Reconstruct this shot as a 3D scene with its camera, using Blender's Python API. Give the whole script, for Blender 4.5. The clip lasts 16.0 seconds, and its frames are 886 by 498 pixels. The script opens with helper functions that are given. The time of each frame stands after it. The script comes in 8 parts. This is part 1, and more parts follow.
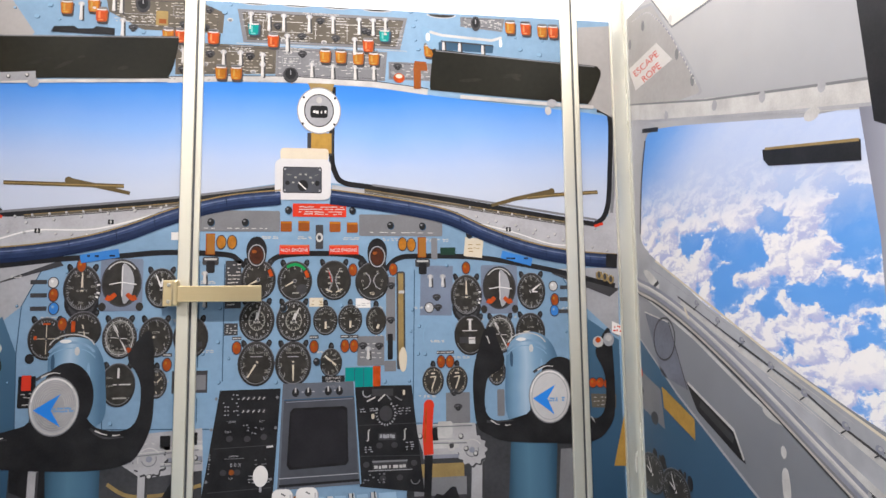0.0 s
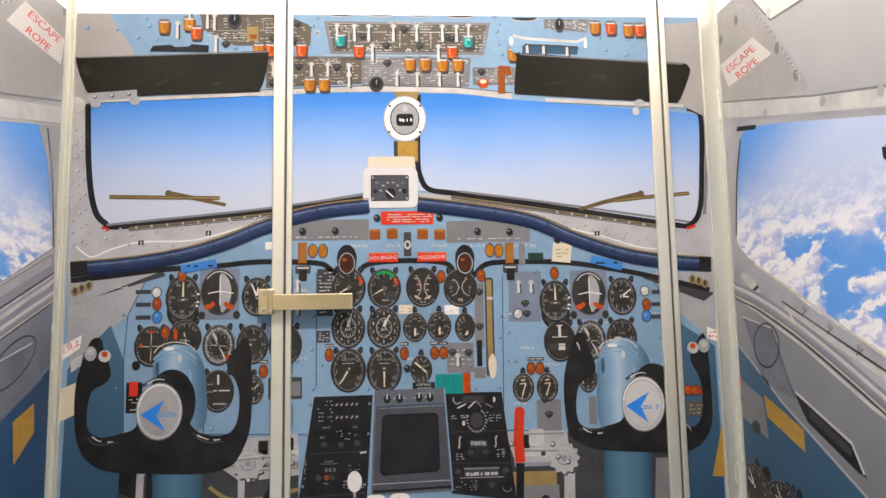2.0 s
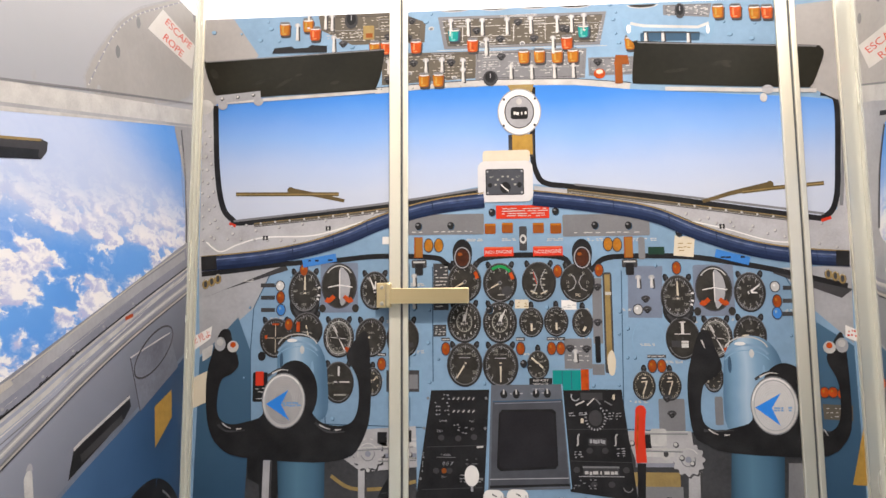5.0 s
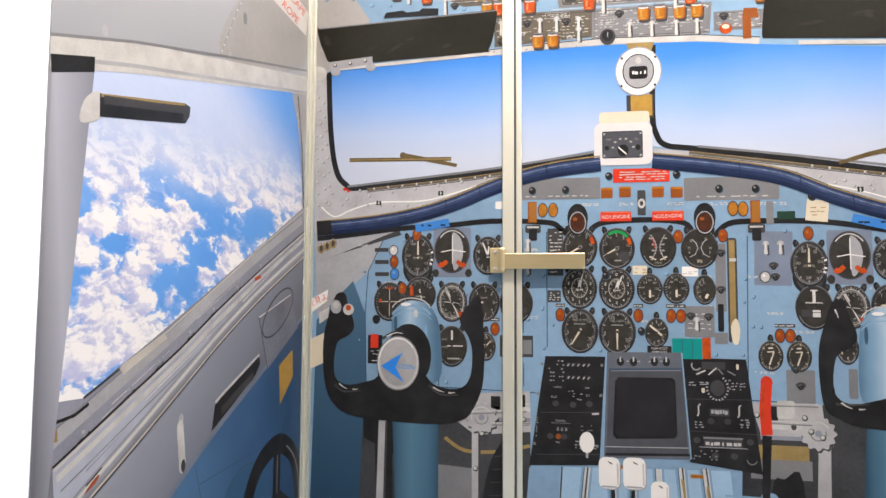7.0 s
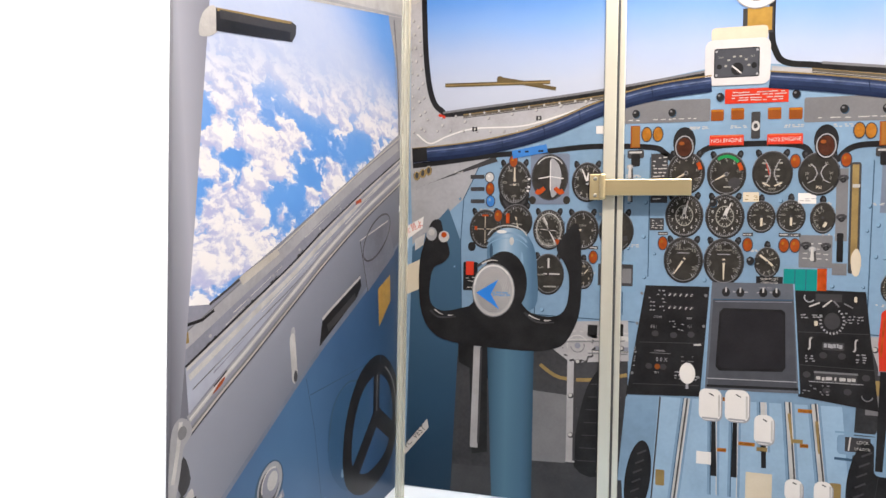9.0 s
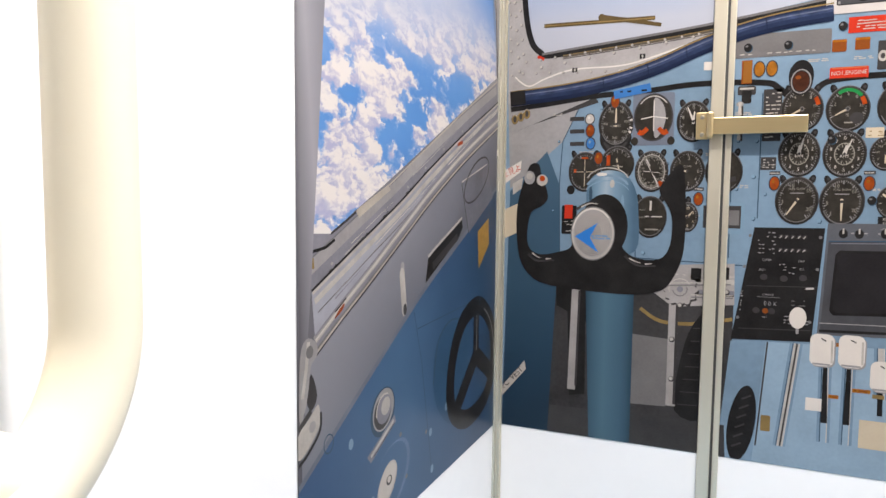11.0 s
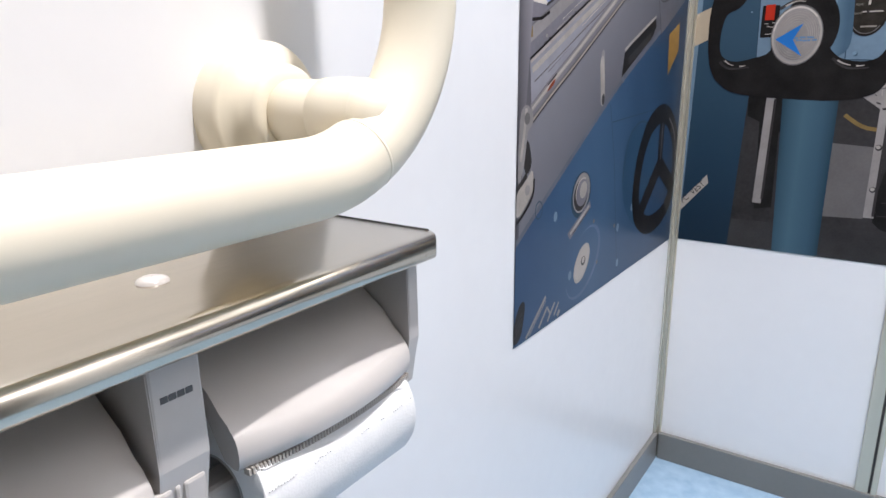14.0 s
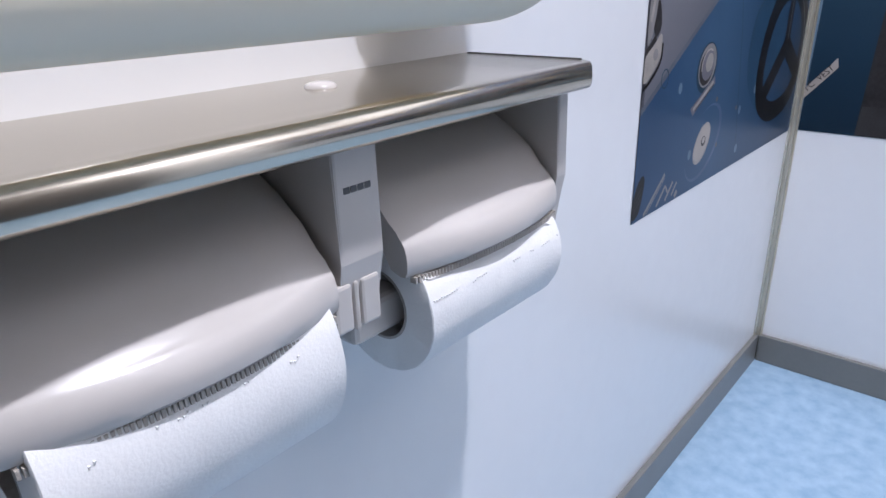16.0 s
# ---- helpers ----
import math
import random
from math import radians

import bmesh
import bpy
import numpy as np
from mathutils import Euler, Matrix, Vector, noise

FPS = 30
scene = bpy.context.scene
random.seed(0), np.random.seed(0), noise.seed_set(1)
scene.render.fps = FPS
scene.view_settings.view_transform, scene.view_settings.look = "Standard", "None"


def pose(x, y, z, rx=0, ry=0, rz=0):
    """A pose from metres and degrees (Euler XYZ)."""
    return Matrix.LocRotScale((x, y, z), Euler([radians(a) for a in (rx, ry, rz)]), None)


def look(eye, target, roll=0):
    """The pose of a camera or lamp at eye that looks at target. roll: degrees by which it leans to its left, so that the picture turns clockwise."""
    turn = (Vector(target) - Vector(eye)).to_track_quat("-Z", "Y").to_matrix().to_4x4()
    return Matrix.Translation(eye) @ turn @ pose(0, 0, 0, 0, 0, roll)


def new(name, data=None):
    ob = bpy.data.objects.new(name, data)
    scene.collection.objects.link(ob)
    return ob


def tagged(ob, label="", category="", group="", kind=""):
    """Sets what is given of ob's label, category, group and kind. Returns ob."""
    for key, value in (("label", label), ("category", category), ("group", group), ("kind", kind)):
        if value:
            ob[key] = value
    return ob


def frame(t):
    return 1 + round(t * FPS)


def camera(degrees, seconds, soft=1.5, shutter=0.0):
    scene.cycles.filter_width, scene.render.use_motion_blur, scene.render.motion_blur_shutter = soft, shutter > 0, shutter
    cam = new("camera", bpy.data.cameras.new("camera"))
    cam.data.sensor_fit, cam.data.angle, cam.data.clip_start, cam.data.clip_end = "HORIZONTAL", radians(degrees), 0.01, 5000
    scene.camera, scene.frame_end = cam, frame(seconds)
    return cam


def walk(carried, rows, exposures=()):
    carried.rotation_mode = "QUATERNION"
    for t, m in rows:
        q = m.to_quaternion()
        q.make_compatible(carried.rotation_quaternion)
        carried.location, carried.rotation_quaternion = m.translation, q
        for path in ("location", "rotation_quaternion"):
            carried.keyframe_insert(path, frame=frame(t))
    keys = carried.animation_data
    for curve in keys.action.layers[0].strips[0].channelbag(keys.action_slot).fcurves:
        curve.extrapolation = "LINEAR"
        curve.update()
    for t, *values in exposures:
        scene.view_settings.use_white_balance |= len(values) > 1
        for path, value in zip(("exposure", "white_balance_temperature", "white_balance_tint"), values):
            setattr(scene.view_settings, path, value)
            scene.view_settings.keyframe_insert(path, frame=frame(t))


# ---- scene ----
cam = camera(67.6, 16.0)
METRES, EYE, TILT, LEAN, TURN = 0.396, 0.878, 0.0, 0.0, -10.0
PATH = [
    (0, (0.036, 0.02, 0.876), (0.317, 1.989, 1.084), -0.7),
    (0.5, (0.022, 0.023, 0.876), (0.261, 1.997, 1.091), -0.8),
    (1, (0.011, 0.024, 0.881), (0.21, 2.003, 1.095), -1.0),
    (1.5, (0.001, 0.026, 0.885), (0.149, 2.009, 1.099), -1.0),
    (2, (-0.009, 0.028, 0.886), (0.096, 2.014, 1.098), -1.0),
    (2.5, (-0.022, 0.032, 0.881), (0.042, 2.018, 1.107), -1.0),
    (3, (-0.031, 0.032, 0.884), (-0.012, 2.019, 1.112), -0.9),
    (3.5, (-0.039, 0.033, 0.886), (-0.059, 2.02, 1.108), -0.7),
    (4, (-0.049, 0.034, 0.884), (-0.107, 2.021, 1.106), -0.6),
    (6.5, (-0.108, 0.034, 0.871), (-0.391, 2.007, 1.035), 0.1),
    (7, (-0.133, 0.034, 0.867), (-0.479, 1.999, 1.0), 0.3),
    (7.5, (-0.141, 0.036, 0.863), (-0.562, 1.989, 0.952), 0.4),
    (8, (-0.152, 0.036, 0.854), (-0.625, 1.978, 0.91), 0.4),
    (8.5, (-0.16, 0.036, 0.847), (-0.678, 1.967, 0.863), 0.6),
    (9, (-0.167, 0.035, 0.839), (-0.732, 1.953, 0.803), 0.9),
    (11.5, (-0.197, 0.003, 0.798), (-1.031, 1.811, 0.604), 0.4),
    (12, (-0.201, -0.008, 0.784), (-1.088, 1.767, 0.53), 0.3),
    (12.5, (-0.209, -0.024, 0.768), (-1.176, 1.696, 0.444), 0.4),
    (13, (-0.217, -0.042, 0.749), (-1.247, 1.625, 0.35), 0.6),
    (13.5, (-0.223, -0.056, 0.731), (-1.28, 1.573, 0.253), 0.5),
    (14, (-0.233, -0.074, 0.715), (-1.334, 1.51, 0.187), -0.6),
    (14.5, (-0.244, -0.086, 0.697), (-1.392, 1.434, 0.088), -0.6),
    (15, (-0.252, -0.096, 0.684), (-1.436, 1.371, 0.016), -0.9),
    (15.5, (-0.259, -0.104, 0.673), (-1.472, 1.319, -0.039), -1.4),
    (16, (-0.264, -0.107, 0.665), (-1.493, 1.28, -0.085), -1.7),
]
EXPOSURES = [(0.0, 0.48, 5950, 11), (0.6, 0.44, 6150, 11), (2.5, 0.44, 6350, 12), (4.0, 0.48, 6400, 12), (6.5, 0.58, 6250, 11), (9.0, 0.68, 6300, 12), (11.5, 0.40, 6450, 13), (12.5, 0.26, 6300, 14), (13.5, 0.16, 6150, 14), (14.5, 0.06, 5900, 16), (16.0, -0.14, 5600, 18)]
walk(cam, [(t, look(eye, target, roll)) for t, eye, target, roll in PATH], EXPOSURES)

import itertools

# ---- light ----
world = bpy.data.worlds.new("world")
scene.world = world
world.use_nodes = True
world.node_tree.nodes["Background"].inputs[0].default_value = (0.9, 0.95, 1.0, 1)
world.node_tree.nodes["Background"].inputs[1].default_value = 0.05


def area_lamp(name, place, size, watts, colour):
    data = bpy.data.lights.new(name, "AREA")
    data.shape, data.size, data.energy, data.color = "DISK", size, watts, colour
    ob = new(name, data)
    ob.matrix_world = pose(*place)
    return ob


XL, XR, YF, YB, ZC = -0.543, 0.507, 1.066, -0.95, 2.25
area_lamp("downlight_lamp", (0.045, 0.255, ZC - 0.03), 0.06, 37, (1.0, 0.955, 0.90))


# ---- materials ----
def nodes_of(name):
    m = bpy.data.materials.new(name)
    m.use_nodes = True
    return m, m.node_tree.nodes, m.node_tree.links, m.node_tree.nodes["Principled BSDF"]


def surface(name, rgb, rough=0.5, metal=0.0, var=0.06, scale=8.0, bump=0.0, bump_scale=200.0, spec=0.5, tint=None, stretch=(1, 1, 1)):
    """A painted, moulded or metal surface with cloudy and grainy variation."""
    m, n, l, b = nodes_of(name)
    b.inputs["Metallic"].default_value = metal
    b.inputs["Specular IOR Level"].default_value = spec
    co = n.new("ShaderNodeTexCoord")
    mp = n.new("ShaderNodeMapping")
    mp.inputs["Scale"].default_value = stretch
    l.new(co.outputs["Object"], mp.inputs[0])
    big = n.new("ShaderNodeTexNoise")
    big.inputs["Scale"].default_value, big.inputs["Detail"].default_value = scale, 5
    fine = n.new("ShaderNodeTexNoise")
    fine.inputs["Scale"].default_value, fine.inputs["Detail"].default_value = scale * 14, 3
    l.new(mp.outputs[0], big.inputs["Vector"])
    l.new(mp.outputs[0], fine.inputs["Vector"])
    add = n.new("ShaderNodeMath")
    add.operation = "MULTIPLY_ADD"
    add.inputs[1].default_value = 0.4
    l.new(fine.outputs["Fac"], add.inputs[0])
    l.new(big.outputs["Fac"], add.inputs[2])
    ramp = n.new("ShaderNodeMapRange")
    ramp.inputs[1].default_value, ramp.inputs[2].default_value = 0.45, 0.95
    l.new(add.outputs[0], ramp.inputs[0])
    mix = n.new("ShaderNodeMix")
    mix.data_type = "RGBA"
    lo = [c * (1 - var) for c in rgb]
    hi = [min(1, c * (1 + var)) for c in (tint or rgb)]
    mix.inputs["A"].default_value, mix.inputs["B"].default_value = (*lo, 1), (*hi, 1)
    l.new(ramp.outputs[0], mix.inputs["Factor"])
    l.new(mix.outputs["Result"], b.inputs["Base Color"])
    rr = n.new("ShaderNodeMapRange")
    rr.inputs[3].default_value, rr.inputs[4].default_value = rough * 0.85, min(1, rough * 1.15)
    l.new(fine.outputs["Fac"], rr.inputs[0])
    l.new(rr.outputs[0], b.inputs["Roughness"])
    if bump:
        nb = n.new("ShaderNodeTexNoise")
        nb.inputs["Scale"].default_value, nb.inputs["Detail"].default_value = bump_scale, 4
        l.new(mp.outputs[0], nb.inputs["Vector"])
        bp = n.new("ShaderNodeBump")
        bp.inputs["Strength"].default_value, bp.inputs["Distance"].default_value = bump, 0.002
        l.new(nb.outputs["Fac"], bp.inputs["Height"])
        l.new(bp.outputs[0], b.inputs["Normal"])
    return m


M_WALL = surface("white_wall_panel", (0.84, 0.84, 0.84), 0.22, var=0.02, scale=3, bump=0.02, bump_scale=40)
# near-black on purpose: soaks up bounce light on the unseen sides
M_ABSORB = surface("dark_bounce_absorber", (0.10, 0.09, 0.08), 0.5, var=0.08, scale=12)
M_CEIL = surface("white_ceiling_board", (0.60, 0.59, 0.57), 0.8, var=0.03, bump=0.1)
M_FLOOR = surface("pale_blue_vinyl", (0.30, 0.47, 0.66), 0.4, var=0.05, scale=45, tint=(0.43, 0.59, 0.74), bump=0.05)
M_BASE = surface("grey_baseboard_vinyl", (0.20, 0.20, 0.19), 0.35, var=0.06, scale=10)
M_ALU = surface("anodised_aluminium", (0.63, 0.575, 0.455), 0.33, 0.65, var=0.04, scale=6, stretch=(1, 1, 0.1))
M_TRIM = surface("polished_trim", (0.60, 0.57, 0.485), 0.26, 0.6, var=0.04, scale=6, stretch=(1, 1, 0.1))
M_GROOVE = surface("dark_joint_gasket", (0.05, 0.048, 0.045), 0.6)
M_BRASS = surface("champagne_brass", (0.60, 0.47, 0.26), 0.30, 0.85, var=0.03, scale=6, stretch=(0.3, 1, 30))
M_STEEL = surface("brushed_stainless_steel", (0.55, 0.505, 0.42), 0.20, 1.0, var=0.04, scale=25, stretch=(8, 0.25, 8), bump=0.006, bump_scale=300)
M_BAR = surface("ivory_resin_coating", (0.87, 0.79, 0.62), 0.36, var=0.02, scale=5)
M_PLASTIC = surface("warm_white_plastic", (0.585, 0.55, 0.515), 0.20, var=0.02, scale=10)
M_PAPER = surface("white_tissue_paper", (0.89, 0.885, 0.87), 0.95, var=0.03, scale=60, bump=0.14, bump_scale=700, spec=0.1)
M_TEETH = surface("beige_cutter_plastic", (0.46, 0.42, 0.37), 0.5, var=0.1, scale=200)
M_CARD = surface("grey_cardboard_core", (0.42, 0.39, 0.36), 0.9, var=0.08, scale=60)
M_INKGREY = surface("grey_stamped_ink", (0.10, 0.10, 0.10), 0.5)
M_LENS = surface("screw_steel", (0.5, 0.48, 0.44), 0.3, 0.9)


# ---- building helpers ----
def mesh_object(name, bm, mats, parent=None, label="", smooth=False):
    me = bpy.data.meshes.new(name)
    bmesh.ops.recalc_face_normals(bm, faces=bm.faces)
    bm.to_mesh(me)
    bm.free()
    for m in mats if isinstance(mats, (list, tuple)) else [mats]:
        me.materials.append(m)
    if smooth:
        for p in me.polygons:
            p.use_smooth = True
    ob = new(name, me)
    if parent is not None:
        ob.parent = parent
    return tagged(ob, label=label)


def part(name, bm, material, parent, label="", smooth=False):
    return mesh_object(name, bm, material, parent, label, smooth)


def thing(name, label, category, group="", kind=""):
    return tagged(new(name), label, category, group, kind)


def box(bm, lo, hi, bevel=0.0, segments=2):
    c = [(a + b) / 2 for a, b in zip(lo, hi)]
    s = [b - a for a, b in zip(lo, hi)]
    made = bmesh.ops.create_cube(bm, size=1, matrix=Matrix.Translation(c) @ Matrix.Diagonal((*s, 1)))
    if bevel:
        edges = list({e for v in made["verts"] for e in v.link_edges})
        bmesh.ops.bevel(bm, geom=edges, offset=bevel, segments=segments, profile=0.5, affect="EDGES", clamp_overlap=True)
    return bm


def solid(lo, hi, bevel=0.0, segments=2):
    return box(bmesh.new(), lo, hi, bevel, segments)


def extrude_profile(points, a, b, axis="y", bevel=0.0):
    """A closed outline (two coordinates a point) drawn out from a to b along an axis."""
    bm = bmesh.new()
    place = {"y": lambda p, q, s: (p, s, q), "x": lambda p, q, s: (s, p, q), "z": lambda p, q, s: (p, q, s)}[axis]
    rows = [[bm.verts.new(place(p, q, s)) for p, q in points] for s in (a, b)]
    k = len(points)
    for i in range(k):
        bm.faces.new((rows[0][i], rows[0][(i + 1) % k], rows[1][(i + 1) % k], rows[1][i]))
    caps = [bm.faces.new(rows[0]), bm.faces.new(rows[1])]
    if bevel:
        edges = list({e for f in caps for e in f.edges})
        bmesh.ops.bevel(bm, geom=edges, offset=bevel, segments=2, profile=0.5, affect="EDGES", clamp_overlap=True)
    return bm


def sweep(points, radius, sides=28, cap=True):
    """A round bar along a line of points."""
    bm = bmesh.new()
    pts = [Vector(p) for p in points]
    rings = []
    side = None
    for i, p in enumerate(pts):
        d = (pts[min(i + 1, len(pts) - 1)] - pts[max(i - 1, 0)]).normalized()
        if side is None:
            side = d.orthogonal().normalized()
        side = (side - d * side.dot(d)).normalized()
        up = d.cross(side)
        rings.append([bm.verts.new(p + radius * (math.cos(2 * math.pi * k / sides) * side + math.sin(2 * math.pi * k / sides) * up)) for k in range(sides)])
    for r, s in zip(rings, rings[1:]):
        for k in range(sides):
            bm.faces.new((r[k], r[(k + 1) % sides], s[(k + 1) % sides], s[k]))
    if cap:
        bm.faces.new(rings[0])
        bm.faces.new(rings[-1])
    return bm


def lathe(profile, place, way, sides=40):
    """A turned body: (radius, distance) pairs along the direction way from place."""
    bm = bmesh.new()
    way = Vector(way).normalized()
    s = way.orthogonal().normalized()
    u = way.cross(s)
    rings = []
    for r, d in profile:
        c = Vector(place) + way * d
        rings.append([bm.verts.new(c + r * (math.cos(2 * math.pi * k / sides) * s + math.sin(2 * math.pi * k / sides) * u)) for k in range(sides)])
    for a, b in zip(rings, rings[1:]):
        for k in range(sides):
            bm.faces.new((a[k], a[(k + 1) % sides], b[(k + 1) % sides], b[k]))
    return bm


# ---- the room ----
def structure(name, bm, mat, label, category):
    return tagged(mesh_object(name, bm, mat), label, category, kind="structure")


structure("floor", solid((XL - 0.1, YB - 0.1, -0.1), (XR + 0.1, YF + 0.1, 0)), M_FLOOR, "mottled pale blue vinyl sheet floor", "floor")
structure("ceiling", solid((XL - 0.1, YB - 0.1, ZC), (XR + 0.1, YF + 0.1, ZC + 0.1)), M_CEIL, "plain white ceiling board", "ceiling")
structure("wall_west", solid((XL - 0.1, YB, 0), (XL, YF, ZC)), M_WALL, "glossy white laminate wall panel", "wall")
structure("wall_east", solid((XR, YB, 0), (XR + 0.1, YF, ZC)), M_WALL, "glossy white laminate wall panel", "wall")
# unseen dark panel, added to cut wall bounce onto the paper holder
structure("bounce_blocker_east", solid((XR - 0.02, YB + 0.05, 0.01), (XR - 0.0005, 0.15, 2.0), 0.002), M_ABSORB, "unseen plain dark panel on the east wall, added to cut bounce light", "door")
structure("wall_north", solid((XL - 0.1, YF, 0), (XR + 0.1, YF + 0.1, ZC)), M_WALL, "white laminate wall panels with aluminium joints", "wall")
# closes the room out of view; its dark colour lowers the fill light
structure("wall_south", solid((XL - 0.1, YB - 0.1, 0), (XR + 0.1, YB, ZC)), M_ABSORB, "plain unseen wall behind, coloured dark to cut bounce light", "wall")


def strip(name, x, label):
    """An aluminium joint cover between two wall panels, from floor to ceiling, with a dark groove."""
    t = thing(name, label, "trim", kind="structure")
    part("cover", solid((x - 0.015, YF - 0.006, 0.0), (x + 0.003, YF, ZC), 0.0015), M_ALU, t)
    part("flange", solid((x + 0.0065, YF - 0.006, 0.0), (x + 0.015, YF, ZC), 0.0015), M_ALU, t)
    part("gasket", solid((x + 0.003, YF - 0.003, 0.0), (x + 0.0065, YF, ZC)), M_GROOVE, t, "dark rubber groove")
    return t


SL, SR = -0.205, 0.405
strip("joint_strip_1", SL, "tall aluminium panel joint strip with a dark groove")
strip("joint_strip_2", SR, "tall aluminium panel joint strip with a dark groove")

for name, x, s, w in (("corner_trim_1", XL, 1, 0.009), ("corner_trim_2", XR, -1, 0.025)):
    t = thing(name, "slim aluminium angle trim in the wall corner", "trim", kind="structure")
    lo, hi = sorted((x, x + s * w))
    part("front_leg", solid((lo, YF - 0.003, 0.0), (hi, YF, ZC), 0.0008), M_TRIM, t)
    lo, hi = sorted((x, x + s * 0.003))
    part("side_leg", solid((lo, YF - 0.014, 0.0), (hi, YF - 0.003, ZC), 0.0008), M_TRIM, t)
    edge = x + s * w
    part("bead", solid((min(edge, edge + s * 0.003), YF - 0.0045, 0.0), (max(edge, edge + s * 0.003), YF, ZC), 0.001), M_ALU, t)

B = 0.053
structure("baseboard_north", solid((XL + 0.009, YF - 0.008, 0), (XR - 0.009, YF - 0.0001, B), 0.0015), M_BASE, "grey vinyl baseboard along the panelled wall", "baseboard")
structure("baseboard_west", solid((XL, YB, 0), (XL + 0.008, YF - 0.009, B), 0.0015), M_BASE, "grey vinyl baseboard along the white wall", "baseboard")
structure("baseboard_east", solid((XR - 0.008, 0.152, 0), (XR, YF - 0.009, B), 0.0015), M_BASE, "grey vinyl baseboard along the white wall", "baseboard")
structure("baseboard_south", solid((XL + 0.009, YB, 0), (XR - 0.009, YB + 0.008, B), 0.0015), M_BASE, "grey vinyl baseboard along the rear wall", "baseboard")

# ceiling downlight
dl = thing("ceiling_downlight", "round white ceiling downlight, switched on", "lamp")
part("rim", lathe([(0.09, 0.0), (0.105, 0.0), (0.105, -0.006), (0.098, -0.012), (0.088, -0.010), (0.088, 0.0)], (0.045, 0.255, ZC), (0, 0, 1)), M_PLASTIC, dl, smooth=True)

# swing latch on the joint strip
latch = thing("door_latch", "flat champagne brass swing latch on the joint strip", "latch")
LX, LZ = -0.221, 0.918
part("plate", solid((LX - 0.018, YF - 0.010, LZ - 0.0195), (LX - 0.001, YF - 0.0062, LZ + 0.0195), 0.001), M_BRASS, latch)
part("knuckle", solid((LX - 0.003, YF - 0.021, LZ - 0.0195), (LX + 0.006, YF - 0.0062, LZ + 0.0195), 0.003), M_BRASS, latch)
part("arm", solid((LX + 0.004, YF - 0.019, LZ - 0.0135), (LX + 0.126, YF - 0.013, LZ + 0.0105), 0.001), M_BRASS, latch)
for dz in (-0.0125, 0.0125):
    part("screw", lathe([(0.0005, 0.0016), (0.0022, 0.0014), (0.003, 0)], (LX - 0.0095, YF - 0.010, LZ + dz), (0, -1, 0), 14), M_LENS, latch, "small steel screw")

# grab bar
BX, BY, BZ, BR, R0 = -0.452, 0.2225, 0.6665, 0.0190, 0.088
bar = thing("grab_bar", "ivory resin-coated L-shaped grab bar fixed to the white wall", "grab bar")
arc = [(BX, BY - R0 + R0 * math.cos(a), BZ + R0 - R0 * math.sin(a)) for a in [math.pi / 2 * i / 18 for i in range(19)]]
part("rail", sweep([(BX, BY, 1.42), (BX, BY, 1.1)] + arc + [(BX, -0.25, BZ), (BX, -0.52, BZ)], BR, 40), M_BAR, bar, smooth=True)
MID = (BX, 0.181, 0.692)
for px, py, pz in (MID, (BX, BY, 1.40), (BX, -0.50, BZ)):
    n = len(bar.children)
    part("stub", sweep([(XL + 0.006, py, pz), (px, py, pz)], 0.0180, 32), M_BAR, bar, smooth=True)
    part("socket", lathe([(0.0181, -0.030), (0.0190, -0.029), (0.0193, -0.016), (0.0188, -0.004), (0.015, 0.006), (0.008, 0.011), (0.0005, 0.012)], (px, py, pz), (1, 0, 0), 36), M_BAR, bar, "moulded socket on the rail", smooth=True)
    part("flange", lathe([(0.0180, 0.034), (0.0232, 0.034), (0.0258, 0.031), (0.027, 0.019), (0.036, 0.018), (0.0385, 0.0155), (0.0385, 0.0)], (XL, py, pz), (1, 0, 0), 48), M_BAR, bar, "round ivory wall flange", smooth=True)
part("collar", sweep([arc[13], tuple(p + 0.22 * (q - p) for p, q in zip(arc[13], arc[14]))], BR + 0.00010, 40), M_BAR, bar, "moulded seam ring", smooth=True)

# double paper holder with a steel shelf
HC, HX, HZ = 0.070, -0.462, 0.612
holder = thing("paper_holder", "double toilet paper holder, warm white plastic with a brushed steel shelf", "paper holder")
shelf = extrude_profile([(XL, HZ + 0.010), (-0.456, HZ + 0.010)] + [(-0.453 + 0.0075 * math.sin(a), HZ + 0.0025 + 0.0075 * math.cos(a)) for a in [math.pi * i / 14 for i in range(1, 15)]] + [(-0.456, HZ - 0.004), (-0.456, HZ + 0.002), (XL, HZ + 0.002)], HC - 0.165, HC + 0.165, "y", 0.001)
for v in shelf.verts:
    if v.co.y > HC + 0.15 and v.co.x > -0.458:
        v.co.y -= 0.010 * ((v.co.x + 0.458) / 0.0125) ** 2
part("shelf", shelf, M_STEEL, holder, "brushed stainless steel shelf with rolled front edge", smooth=True).data.set_sharp_from_angle(angle=radians(35))

part("end_cap", solid((XL + 0.001, HC + 0.1652, HZ + 0.0018), (-0.4585, HC + 0.1664, HZ + 0.0106), 0.0007), M_GROOVE, holder, "dark shelf end cap")


def cheek(name, y0, y1):
    pts = [(XL, HZ + 0.0015), (HX - 0.001, HZ + 0.0015), (HX + 0.001, HZ - 0.002), (HX + 0.001, HZ - 0.055), (HX - 0.004, HZ - 0.085), (HX - 0.012, HZ - 0.092), (XL + 0.012, HZ - 0.088), (XL, HZ - 0.075)]
    return part(name, extrude_profile(pts, y0, y1, "y", 0.0015), M_PLASTIC, holder)


